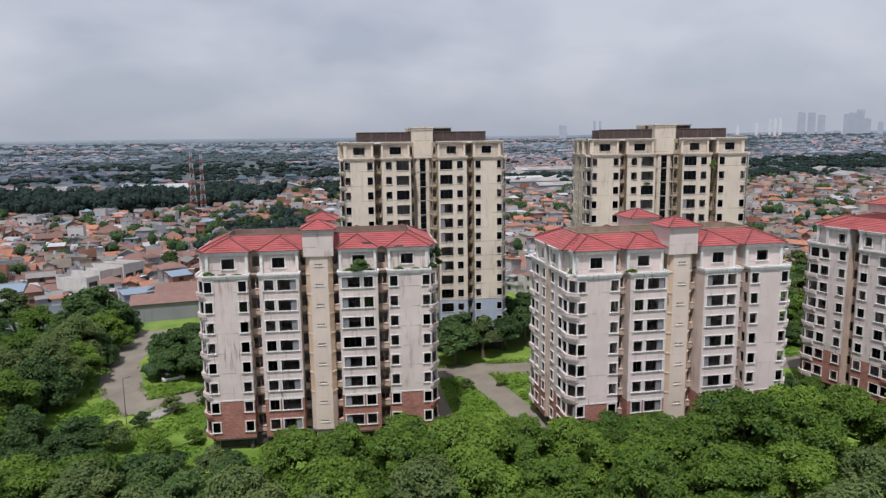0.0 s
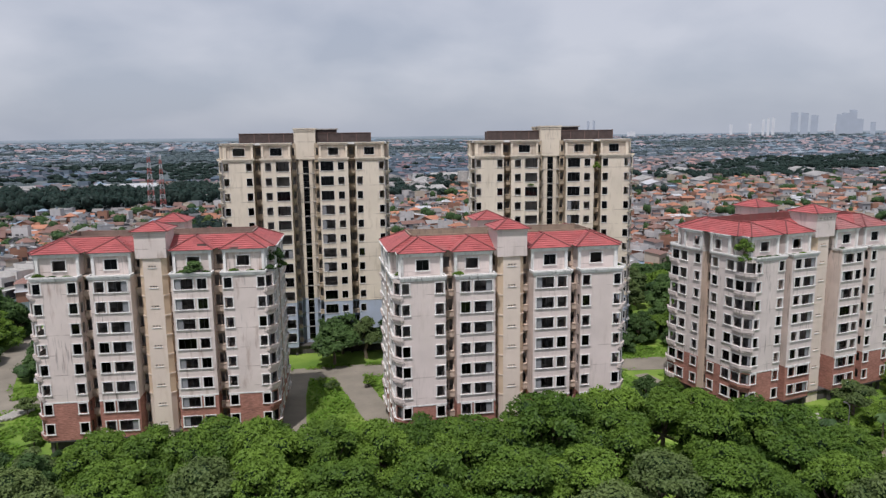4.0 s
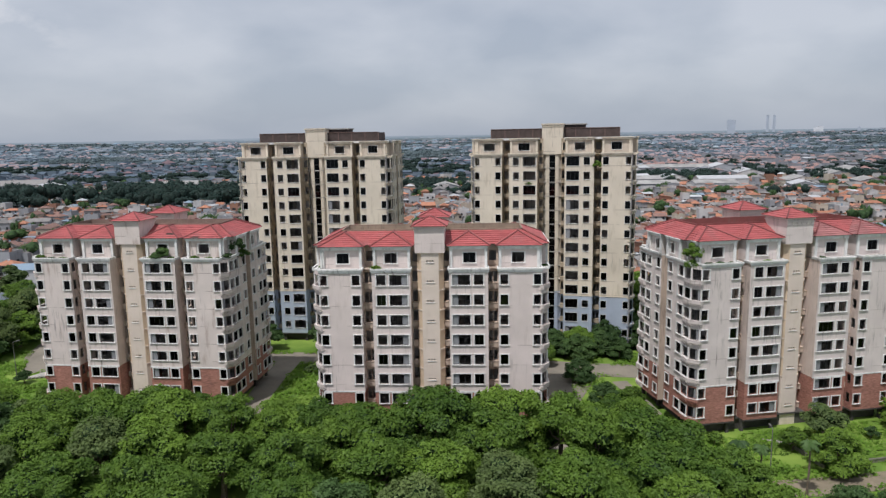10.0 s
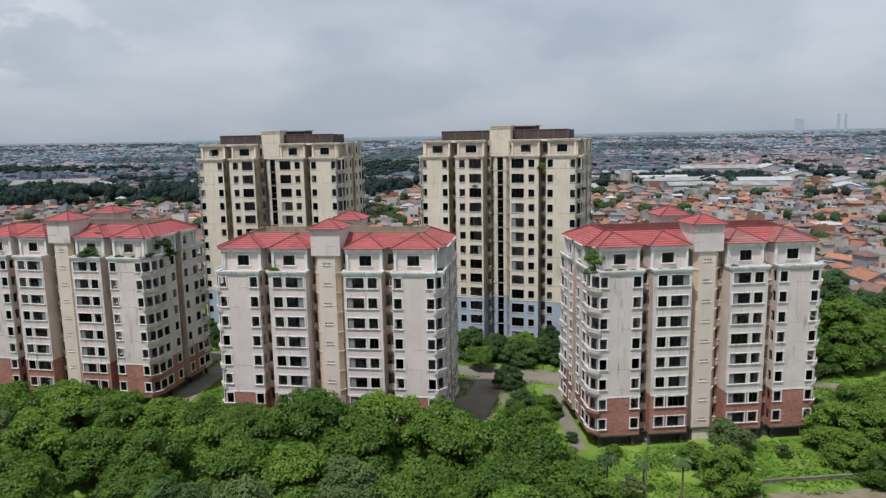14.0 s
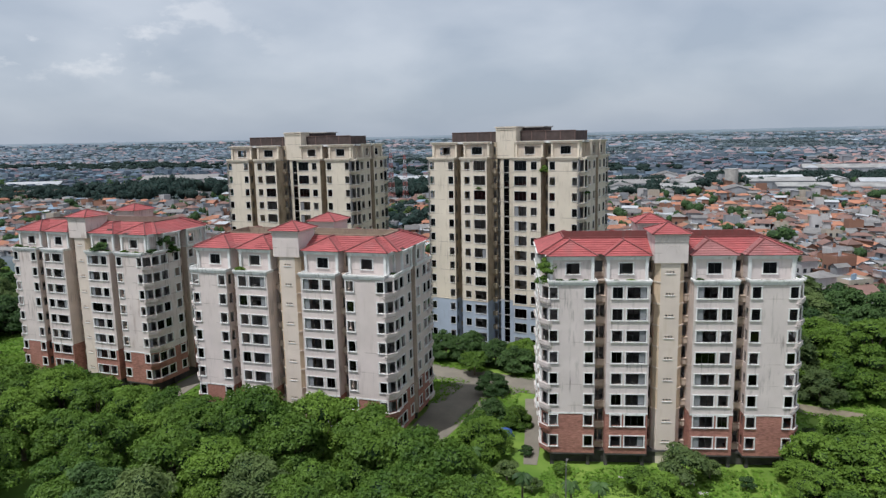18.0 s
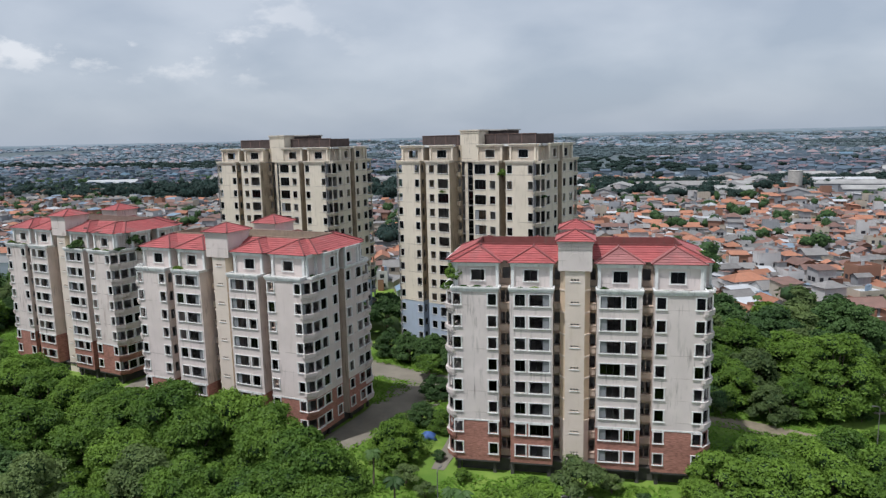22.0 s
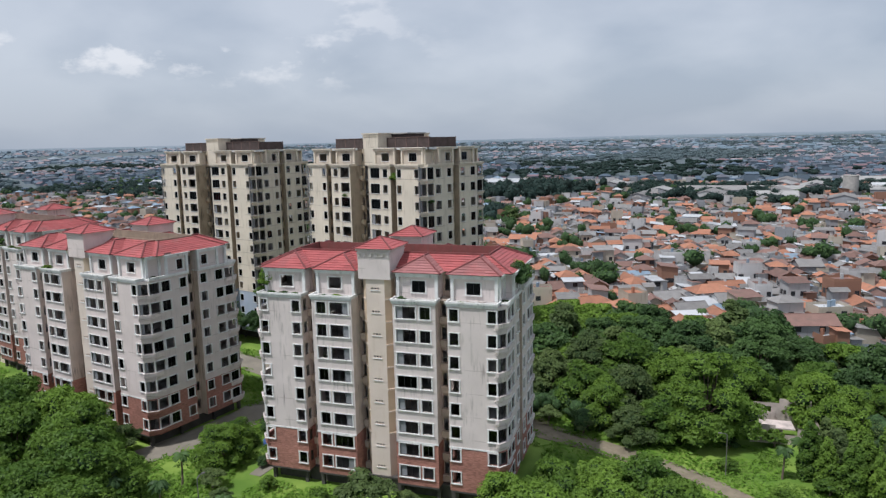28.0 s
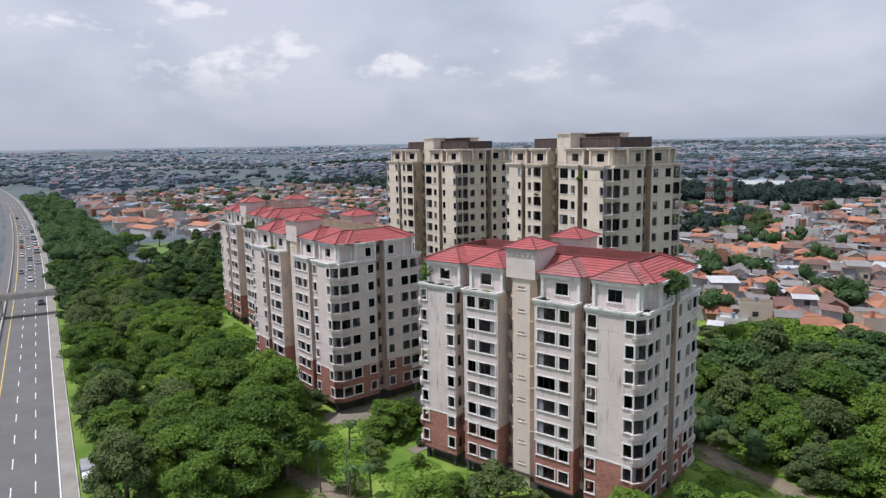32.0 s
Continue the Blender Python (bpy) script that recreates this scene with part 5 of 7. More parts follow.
def house_geo(mb, x, y, rot, w, d, h, kind, rm, wm, z=0.0):
    """A small house into mb: w along its ridge, d across it. Materials: walls wm, roof rm (indices)."""
    c, s = math.cos(rot), math.sin(rot)

    def T(u, v, zz):
        return (x + u * c - v * s, y + u * s + v * c, z + zz)

    a, b = w / 2, d / 2
    for p, q in (((-a, -b), (a, -b)), ((a, -b), (a, b)), ((a, b), (-a, b)), ((-a, b), (-a, -b))):
        mb.poly((T(*p, 0), T(*q, 0), T(*q, h), T(*p, h)), wm)
    o = 0.5
    r = b * 0.52
    if kind == "gable":
        for sg in (-1, 1):
            e = (T(-a - o, sg * (b + o), h - 0.2), T(a + o, sg * (b + o), h - 0.2), T(a + o, 0, h + r), T(-a - o, 0, h + r))
            mb.poly(e if sg < 0 else e[::-1], rm)
            mb.poly((T(sg * a, -sg * b, h), T(sg * a, sg * b, h), T(sg * a, 0, h + r - 0.05)), wm)
    elif kind == "hip":
        A, B, C, D2 = T(-a - o, -b - o, h - 0.1), T(a + o, -b - o, h - 0.1), T(a + o, b + o, h - 0.1), T(-a - o, b + o, h - 0.1)
        k = max(a - b, 0.2)
        P, Q = T(-k, 0, h + r), T(k, 0, h + r)
        mb.poly((A, B, Q, P), rm)
        mb.poly((B, C, Q), rm)
        mb.poly((C, D2, P, Q), rm)
        mb.poly((D2, A, P), rm)
    elif kind == "shed":
        mb.poly((T(-a - o, -b - o, h), T(a + o, -b - o, h), T(a + o, b + o, h + d * 0.14), T(-a - o, b + o, h + d * 0.14)), rm)
        mb.poly((T(-a, b, h), T(-a, b, h + d * 0.13), T(a, b, h + d * 0.13), T(a, b, h)), wm)
        for sg in (-1, 1):
            mb.poly((T(sg * a, -b, h), T(sg * a, b, h), T(sg * a, b, h + d * 0.13)), wm)
    else:
        mb.poly((T(-a, -b, h), T(a, -b, h), T(a, b, h), T(-a, b, h)), rm)
        for p, q in (((-a, -b), (a, -b)), ((a, -b), (a, b)), ((a, b), (-a, b)), ((-a, b), (-a, -b))):
            mb.poly((T(*p, h), T(*q, h), T(*q, h + 0.7), T(*p, h + 0.7)), wm)
            mb.poly((T(q[0] * 0.96, q[1] * 0.96, h + 0.01), T(p[0] * 0.96, p[1] * 0.96, h + 0.01), T(p[0] * 0.96, p[1] * 0.96, h + 0.7), T(q[0] * 0.96, q[1] * 0.96, h + 0.7)), wm)


SHEDS = [(88, 600, 8, 60, 22), (150, 575, 8, 46, 20), (60, 560, 10, 40, 18), (20, 520, 12, 44, 20), (-20, 505, 12, 38, 18), (256, 800, -4, 90, 26), (315, 790, -4, 70, 24), (190, 700, 4, 60, 24), (130, 690, 6, 50, 26), (60, 660, 8, 50, 20), (292, 640, -6, 60, 22), (360, 600, -8, 70, 22), (420, 680, -10, 80, 26), (271, 470, -10, 40, 16), (-150, 560, 14, 46, 18), (-80, 575, 12, 50, 20), (-200, 590, 16, 56, 22), (-300, 565, 18, 60, 20), (-507, 620, 20, 90, 34), (-420, 560, 20, 50, 22), (110, 470, 6, 34, 16), (160, 500, 4, 38, 18), (480, 520, -12, 50, 20), (540, 620, -12, 70, 24), (-630, 520, 24, 60, 24), (230, 540, 0, 44, 18), (24, 470, 8, 40, 20), (64, 480, 8, 34, 22), (66, 510, 8, 40, 18), (-24, 460, 10, 36, 18), (150, 540, 5, 50, 20), (200, 590, 2, 44, 22), (210, 500, 2, 36, 18), (300, 540, -5, 46, 22), (340, 500, -8, 40, 18)]


def near_shed(x, y):
    for sx, sy, r, w, d in SHEDS:
        if abs(x - sx) < w / 2 + 6 and abs(y - sy) < d / 2 + 8:
            return True
    return (x - 113) ** 2 + (y - 545) ** 2 < 200


def in_wood(x, y):
    """The dark belt of woods north of the town, with ragged edges and clearings."""
    e = 60 * noise.noise((x * 0.012, 3.3, 0)) + 25 * noise.noise((x * 0.05, y * 0.02, 7))
    if not (-460 < x < -80 and 392 + 0.12 * (x + 90) + 0.4 * e < y < 540 + 0.1 * (x + 90) + e):
        return False
    return noise.noise((x * 0.014, y * 0.022, 5)) > -0.28


def in_town(x, y):
    """Where houses stand."""
    if y < hw(x) + 45 and x < 400:
        return False
    if ((x - 0) / 150) ** 2 + ((y - 15) / 92) ** 2 < 1:
        return False
    if -320 < x < -60 and y < 120 - 0.10 * (x + 60) and not (x < -250 and y > 70):
        return False
    if x > 100 and y < 105 and x < 210:
        return False
    if x > 60 and y < 60:
        return False
    # woods and a field
    return not in_wood(x, y) and not near_shed(x, y) and not green_quarter(x, y)


def roof_pick(x, y, r):
    far = math.hypot(x, y)
    q = 0.5 + 0.9 * noise.noise((x * 0.02, y * 0.02, 2.0))      # quarters with more or fewer tile roofs
    if x > -70 and far < 700:
        p = (0.14 + 0.26 * q, 0.24, 0.46 - 0.26 * q, 0.12, 0.04)
    elif far < 700:
        # western mix: darker roofs stand in for cloud shade over this quarter
        p = (0.08 + 0.20 * q, 0.34, 0.42 - 0.20 * q, 0.07, 0.05)
    elif 1450 < far < 2150 + 250 * noise.noise((x * 0.002, y * 0.002, 4)):
        p = (0.42, 0.20, 0.26, 0.09, 0.03)
    elif x > 0.25 * y:
        p = (0.34, 0.26, 0.28, 0.09, 0.03)
    else:
        p = (0.17, 0.30, 0.43, 0.06, 0.04)
    u, k = r.random(), 0
    while u > p[k] and k < 4:
        u -= p[k]
        k += 1
    return k


SINGLE = []
DIST = {}


def town_rows(y0, y1, x0f, x1f, sp, jitter, far=False):
    y = y0
    while y < y1:
        x = x0f(y)
        while x < x1f(y):
            px, py = x + RC.uniform(-1, 1) * jitter, y + RC.uniform(-1, 1) * jitter
            w, d = sp * RC.choice((0.5, 0.7, 0.85, 1.0, 1.2, 1.6)) * RC.uniform(0.9, 1.1), sp * RC.uniform(0.5, 1.0)
            if sp > 12:
                w, d = (w * 0.55, d * 0.6) if sp > 20 else (w * 0.74, d * 0.8)
            blk = math.sin(px * 0.011 + 1.3) + math.sin(py * 0.013 + px * 0.004)
            rot = 0.13 + 0.22 * round(blk) + (math.pi / 2 if RC.random() < 0.42 else 0) + RC.uniform(-0.22, 0.22)
            h = RC.choice((2.3, 2.5, 2.7, 2.8, 3.0, 3.1, 3.3, 3.6, 4.4, 5.6)) * (1.0 if sp < 12 else 0.85)
            k = RC.random()
            rm = roof_pick(px, py, RC)
            if rm == 3:
                kind = "flat" if k < 0.4 else "shed"
            elif rm == 4:
                kind = "shed"
            elif rm == 2:
                kind = "gable" if k < 0.6 else ("shed" if k < 0.85 else "flat")
            else:
                kind = "gable" if k < 0.6 else "hip"
            if RC.random() < (0.93 if not far else 0.85) and in_town(px, py):
                # greyer walls west of -70, likewise chosen to paint in the cloud shade
                wm = RC.choices((0, 1, 2, 3), (0.42, 0.20, 0.20, 0.18) if px > -70 else (0.22, 0.14, 0.42, 0.22))[0]
                if RC.random() < 0.08:      # tall box-like houses with flat or sheet roofs
                    h, kind, w, d = RC.uniform(6.2, 8.5), RC.choice(("flat", "flat", "shed", "hip")), sp * RC.uniform(0.7, 1.1), sp * RC.uniform(0.6, 0.9)
                rec = (px, py, rot, w, d, h, kind, rm, wm)
                if not far and py < 175 and -70 < px < 190 and len(SINGLE) < 190:
                    SINGLE.append(rec)
                elif not far and py < 205 and px <= -70 and px > -230 and sum(1 for q in SINGLE if q[0] <= -70) < 90:
                    SINGLE.append(rec)
                else:
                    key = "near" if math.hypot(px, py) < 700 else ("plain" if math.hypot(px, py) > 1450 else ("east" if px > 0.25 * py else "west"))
                    DIST.setdefault(key, []).append(rec)
            x += sp * 1.06
        y += sp * (0.98 if not far else 1.25)


town_rows(90, 640, lambda y: -520 - 0.55 * y, lambda y: 330 + 0.75 * y, 7.1, 2.5)
town_rows(10, 90, lambda y: -900, lambda y: -240, 10.5, 1.6)
town_rows(640, 1300, lambda y: -1150 - 0.4 * y, lambda y: 300 + 0.85 * y, 13.5, 3.0, True)
town_rows(20, 640, lambda y: -1900, lambda y: -530 - 0.55 * y, 13.5, 3.0, True)
town_rows(90, 640, lambda y: 335 + 0.75 * y, lambda y: 1000, 13.5, 3.0, True)
town_rows(1300, 2500, lambda y: -2300, lambda y: 1700, 24.0, 8.0, True)
town_rows(100, 1300, lambda y: -3200, lambda y: -1900, 26.0, 8.0, True)
town_rows(2500, 4200, lambda y: -3800, lambda y: 3700, 44.0, 16.0, True)
town_rows(1300, 2500, lambda y: 1700, lambda y: 3800, 34.0, 12.0, True)
town_rows(500, 1300, lambda y: 300 + 0.85 * y + 20, lambda y: 2400, 26.0, 8.0, True)
town_rows(1300, 2500, lambda y: -4500, lambda y: -2320, 40.0, 14.0, True)
town_rows(-300, 1300, lambda y: -4500, lambda y: -3220, 40.0, 14.0, True)


def annex(rec):
    """A lower lean-to or kitchen wing against a house."""
    x, y, rot, w, d, h, kind, rm, wm = rec
    u, v = RC.choice((-1, 1)) * w * RC.uniform(0.30, 0.55), RC.choice((-1, 1)) * d * RC.uniform(0.50, 0.65)
    c, s = math.cos(rot), math.sin(rot)
    return (x + u * c - v * s, y + u * s + v * c, rot + RC.choice((0, math.pi / 2, math.pi)), w * RC.uniform(0.4, 0.6), d * RC.uniform(0.4, 0.6), max(2.2, h * RC.uniform(0.55, 0.95)), RC.choice(("shed", "shed", "gable", "flat")), RC.choices((0, 1, 2, 3, 4), (0.14, 0.2, 0.4, 0.2, 0.06))[0], RC.choices((0, 1, 2, 3), (0.4, 0.2, 0.22, 0.18))[0])


def side_windows(mb, x, y, rot, w, d, h):
    """Dark openings on the two walls that look south or east."""
    for a in (rot, rot + math.pi / 2, rot + math.pi, rot + 3 * math.pi / 2):
        nx, ny = math.sin(a), -math.cos(a)
        if ny > -0.3:
            continue
        along = abs(math.cos(a - rot)) > 0.5
        half, off = (w / 2, d / 2) if along else (d / 2, w / 2)
        for lev in range(2 if h > 5 else 1):
            for k in range(2):
                u = half * (RC.uniform(-0.75, -0.15) if k else RC.uniform(0.15, 0.75))
                hw_, z0, z1 = RC.uniform(0.45, 0.9), 0.7 + 3 * lev, 2.1 + 3 * lev
                q = []
                for uu, zz in ((u - hw_, z0), (u + hw_, z0), (u + hw_, z1), (u - hw_, z1)):
                    q.append((x + math.cos(a) * uu + nx * (off + 0.03), y + math.sin(a) * uu + ny * (off + 0.03), zz))
                mb.poly(q, 9)


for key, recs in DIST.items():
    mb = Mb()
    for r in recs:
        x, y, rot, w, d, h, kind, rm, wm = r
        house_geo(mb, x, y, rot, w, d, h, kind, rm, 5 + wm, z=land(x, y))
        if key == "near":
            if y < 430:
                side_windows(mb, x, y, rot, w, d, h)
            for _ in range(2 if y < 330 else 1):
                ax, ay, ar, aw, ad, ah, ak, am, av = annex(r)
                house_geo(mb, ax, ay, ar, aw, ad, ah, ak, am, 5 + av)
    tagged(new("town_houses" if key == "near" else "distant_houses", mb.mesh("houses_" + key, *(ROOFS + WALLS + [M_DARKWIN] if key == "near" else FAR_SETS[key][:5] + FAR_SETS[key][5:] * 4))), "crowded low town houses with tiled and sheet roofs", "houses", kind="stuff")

HOUSE_GROUP = "houses behind the compound"
NAMES = {"gable": "gabled", "hip": "hip-roofed", "shed": "lean-to", "flat": "flat-roofed"}
RNAME = ["orange tile", "brown tile", "grey fibre-cement", "pale sheet", "blue sheet"]
WNAME = ["white", "cream", "grey", "raw brick"]


def one_house(rec):
    x, y, rot, w, d, h, kind, rm, wm = rec
    ob = thing("house", f"{NAMES[kind]} {WNAME[wm]} house with {RNAME[rm]} roof", "house", Matrix.Translation((x, y, 0)) @ Matrix.Rotation(rot, 4, "Z"), HOUSE_GROUP)
    mb = Mb()
    house_geo(mb, 0, 0, 0, w, d, h, kind, 0, 1)
    wl, rf = Mb(), Mb()
    for f, mi in zip(mb.f, mb.mi):
        (rf if mi == 0 else wl).poly([mb.v[i] for i in f])
    if kind in ("gable", "hip"):
        r = d / 2 * 0.52
        k = w / 2 + 0.5 if kind == "gable" else max(w / 2 - d / 2, 0.2)
        rf.tube((-k, 0, h + r), (k, 0, h + r), 0.14, 0.14, 5)
    part("wall", wl.mesh("wall", WALLS[wm]), ob)
    part("roof", rf.mesh("roof", ROOFS[rm]), ob)
    ax, ay, ar, aw, ad, ah, ak, am, av = annex((0, 0, 0, w, d, h, kind, rm, wm))
    mb, wl, rf = Mb(), Mb(), Mb()
    house_geo(mb, ax, ay, ar, aw, ad, ah, ak, 0, 1)
    for f, mi in zip(mb.f, mb.mi):
        (rf if mi == 0 else wl).poly([mb.v[i] for i in f])
    lean = part("annex", wl.mesh("annex", WALLS[av]), ob)
    part("roof", rf.mesh("roof", ROOFS[am]), lean)
    for s in ((-1,) if math.cos(rot) > 0 else (1,)):
        for lev in range(2 if h > 5 else 1):
            zb = 0.9 + lev * 3.0
            n = 2 if w > 8 else 1
            for i in range(n):
                u = (i - (n - 1) / 2) * w * 0.45 + RC.uniform(-0.4, 0.4)
                op = Mb()
                op.box(u - 0.7, u + 0.7, s * (d / 2) - 0.05, s * (d / 2) + 0.05, zb, zb + 1.25)
                part("window", op.mesh("window", M_DARKWIN), ob)
    if kind == "flat" and RC.random() < 0.5:
        tk = Mb()
        tk.tube((w * 0.2, d * 0.2, h), (w * 0.2, d * 0.2, h + 1.5), 0.55, 0.55, 10)
        part("water_tank", tk.mesh("water_tank", RC.choice((M_R_ORANGE, M_R_BLUE, M_GREYMETAL))), ob)
    return ob


for rec in SINGLE:
    one_house(rec)

# sheds, awnings and water tanks crowded between the houses
mb = Mb()
for x, y, rot, w, d, h, kind, rm, wm in SINGLE + [r for r in DIST["near"] if r[1] < 360]:
    for _ in range(2):
        a, q = RC.uniform(0, 6.28), RC.uniform(0.55, 0.8)
        house_geo(mb, x + math.cos(a) * w * q, y + math.sin(a) * d * q, rot + RC.choice((0, 1, 2, 3)) * math.pi / 2, RC.uniform(1.4, 3.6), RC.uniform(1.2, 2.6), RC.uniform(1.9, 3.4), RC.choice(("shed", "shed", "flat")), RC.choices((0, 1, 2, 3, 4), (0.14, 0.2, 0.3, 0.26, 0.1))[0], 5 + RC.choices((0, 1, 2, 3), (0.5, 0.2, 0.15, 0.15))[0])
    if kind == "flat" or RC.random() < 0.10:      # tank on a stand
        mb.tube((x, y, h - 0.2), (x, y, h + 1.6), 0.5, 0.5, 6, RC.choice((0, 4, 3)))
tagged(new("lean_to_sheds", mb.mesh("lean_to_sheds", *ROOFS, *WALLS)), "small sheds, awnings and water tanks crowded between town houses", "sheds", kind="stuff")

# hazy land at the horizon
bd = Mb()
nb = 900
for i in range(nb):
    q0, q1 = radians(-100 + 200 * i / nb), radians(-100 + 200 * (i + 1) / nb)

    def hill(q):
        return 66 + 4 * noise.noise((q * 3, 1, 0)) + 2.5 * noise.noise((q * 14, 4, 0)) + 1.5 * noise.noise((q * 60, 9, 0)) + 1.2 * noise.noise((q * 170, 5, 0)) + 5 * math.exp(-((q + 0.20) / 0.22) ** 2)
    p0, p1 = (4800 * math.sin(q0), 4800 * math.cos(q0)), (4800 * math.sin(q1), 4800 * math.cos(q1))
    bd.poly(((*p0, -5), (*p1, -5), (*p1, hill(q1)), (*p0, hill(q0))))
M_HAZE = bpy.data.materials.new("hazy_distance")
M_HAZE.use_nodes = True
ht = M_HAZE.node_tree
hb = ht.nodes["Principled BSDF"]
hg = ht.nodes.new("ShaderNodeNewGeometry")


def haze_noise(sx, sz, lo, hi):
    mp = ht.nodes.new("ShaderNodeMapping")
    mp.inputs["Scale"].default_value = (sx, sx, sz)
    ht.links.new(hg.outputs["Position"], mp.inputs[0])
    nz = ht.nodes.new("ShaderNodeTexNoise")
    nz.inputs["Scale"].default_value, nz.inputs["Detail"].default_value = 1.0, 4.0
    ht.links.new(mp.outputs[0], nz.inputs["Vector"])
    mr = ht.nodes.new("ShaderNodeMapRange")
    mr.inputs["From Min"].default_value, mr.inputs["From Max"].default_value = lo, hi
    ht.links.new(nz.outputs[0], mr.inputs[0])
    return mr.outputs[0]


# woods and pale built-up strips, haze painted over them and thickening towards the skyline
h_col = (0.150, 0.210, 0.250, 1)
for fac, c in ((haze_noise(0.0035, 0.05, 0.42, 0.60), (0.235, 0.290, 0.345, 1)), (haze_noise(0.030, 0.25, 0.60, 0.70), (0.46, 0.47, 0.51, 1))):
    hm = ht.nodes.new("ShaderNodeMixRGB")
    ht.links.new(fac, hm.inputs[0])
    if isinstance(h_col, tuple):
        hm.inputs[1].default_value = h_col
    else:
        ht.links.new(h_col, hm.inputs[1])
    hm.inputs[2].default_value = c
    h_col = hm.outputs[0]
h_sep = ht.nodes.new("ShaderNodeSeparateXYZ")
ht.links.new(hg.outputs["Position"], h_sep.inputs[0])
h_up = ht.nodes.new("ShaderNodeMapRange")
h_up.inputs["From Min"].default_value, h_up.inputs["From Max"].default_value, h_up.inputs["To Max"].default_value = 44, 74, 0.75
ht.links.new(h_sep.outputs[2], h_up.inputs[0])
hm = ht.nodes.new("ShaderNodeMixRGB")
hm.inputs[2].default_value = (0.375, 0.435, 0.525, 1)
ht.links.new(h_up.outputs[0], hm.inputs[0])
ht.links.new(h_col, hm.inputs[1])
# emission shows the painted haze; the land itself is no light source
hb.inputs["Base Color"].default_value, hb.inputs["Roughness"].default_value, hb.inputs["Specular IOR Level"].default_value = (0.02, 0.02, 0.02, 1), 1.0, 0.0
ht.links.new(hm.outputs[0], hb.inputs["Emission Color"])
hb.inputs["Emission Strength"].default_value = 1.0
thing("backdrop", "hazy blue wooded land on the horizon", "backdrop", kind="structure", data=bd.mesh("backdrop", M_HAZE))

# belt along the highway
for x, y, dy in BELT:
    k = RT.uniform(1.18, 1.34) if dy > 25 and x > -6 else RT.uniform(0.92, 1.18)
    tree(NEAR[RT.choice((2, 2, 3, 0, 4)) if x < -58 else (RT.choice((0, 1, 2, 3, 3, 4)) if dy < 10 else RT.choice((0, 0, 1, 1, 4, 4, 3)))], x, y, RT.uniform(0.98, 1.2), k, group="tree belt along the highway")
for x, y, k in ((-16, -11, 1.1), (-45, -13, 1.2), (-37, -11.5, 1.2), (-29, -12, 1.15), (-22, -12, 1.1), (-98, -4, 0.95), (-106, 2, 0.95), (4, -13, 1.2), (-4, -13, 1.1), (-11, -14, 1.05), (11, -11, 1.25), (19, -13, 1.25), (26, -18, 1.2), (31, -24, 1.1), (37, -27, 1.05), (30, -33, 1.05), (40, -34, 1.0), (34, -19, 1.0), (-66, -9, 0.95), (-59, -7, 1.0), (-52, -6.5, 1.05), (-44, -6.5, 1.05), (-38, -6, 1.0), (-75, -10, 1.0), (-83, -9, 1.1), (-91, -9, 1.1), (-99, -11, 1.15), (-107, -8, 1.1), (-100, 16, 0.85), (-91.5, 13.5, 0.72), (-86, -2, 0.85), (-79, -5, 0.85), (-96, 2, 1.0), (-104, 8, 1.1), (-112, 0, 1.15), (8, -36, 0.85), (-12, -34.5, 0.9), (22.5, -31.5, 0.95)):
    tree(NEAR[RT.choice((2, 2, 3, 4)) if x < -64 else RT.choice((0, 1, 4))], x, y, RT.uniform(0.9, 1.08), k, group="tree belt along the highway")


def grove(pts, models, lo, hi, label, group=""):
    for p in pts:
        x, y = p[:2]
        s = p[2] if len(p) > 2 else RT.uniform(lo, hi)
        tree(models[RT.randrange(len(models))], x, y, s, s * RT.uniform(0.9, 1.08), label, group=group)


# western wood beside the compound road
west = [(-107, 27), (-112, 40), (-105, 44), (-113, 54), (-105, 57), (-122, 48), (-121, 62), (-110, 68), (-119, 76), (-130, 70), (-108, 82), (-131, 56), (-128, 38), (-118, 27), (-139, 62), (-140, 44), (-141, 80), (-128, 86), (-150, 70), (-152, 52), (-138, 30), (-150, 34), (-126, 18), (-116, 12)]
grove(west[:9], [NEAR[0], NEAR[2], NEAR[3]], 1.1, 1.3, "tall broadleaf tree in a dense wood", "western wood")
grove(west[9:], [MID[0], MID[2], MID[3], MID[1]], 1.15, 1.4, "tall broadleaf tree in a dense wood", "western wood")
grove([(-105, 37, 1.15), (-103, 50, 1.0), (-103, 63, 0.95), (-104, 74, 1.0), (-103, 86, 0.9), (-112, 20, 1.1), (-104, 12, 1.0), (-118, 4, 1.1)], [BUSHY[0], BUSHY[1]], 1, 1, "tall broadleaf tree at the edge of a wood", "western wood")
grove([(-86, 58, 0.85), (-80, 63, 0.9), (-84, 67, 0.8), (-79, 54, 0.8), (-73, 62, 0.8), (-89, 64, 0.7), (-84, 49, 0.7), (-78, 47, 0.75), (-74, 54, 0.8), (-87, 53, 0.6), (-72, 46, 0.7)], [BUSHY[1], MID[0]], 0.7, 0.9, "mid-green tree beside the compound road", "roadside trees")
grove([(-109, 176, 0.85), (-92, 272), (-84, 281), (-75, 290), (-100, 262), (-68, 277), (-60, 300), (-52, 290)], MID, 0.9, 1.1, "green tree among the houses", "town trees near the compound")
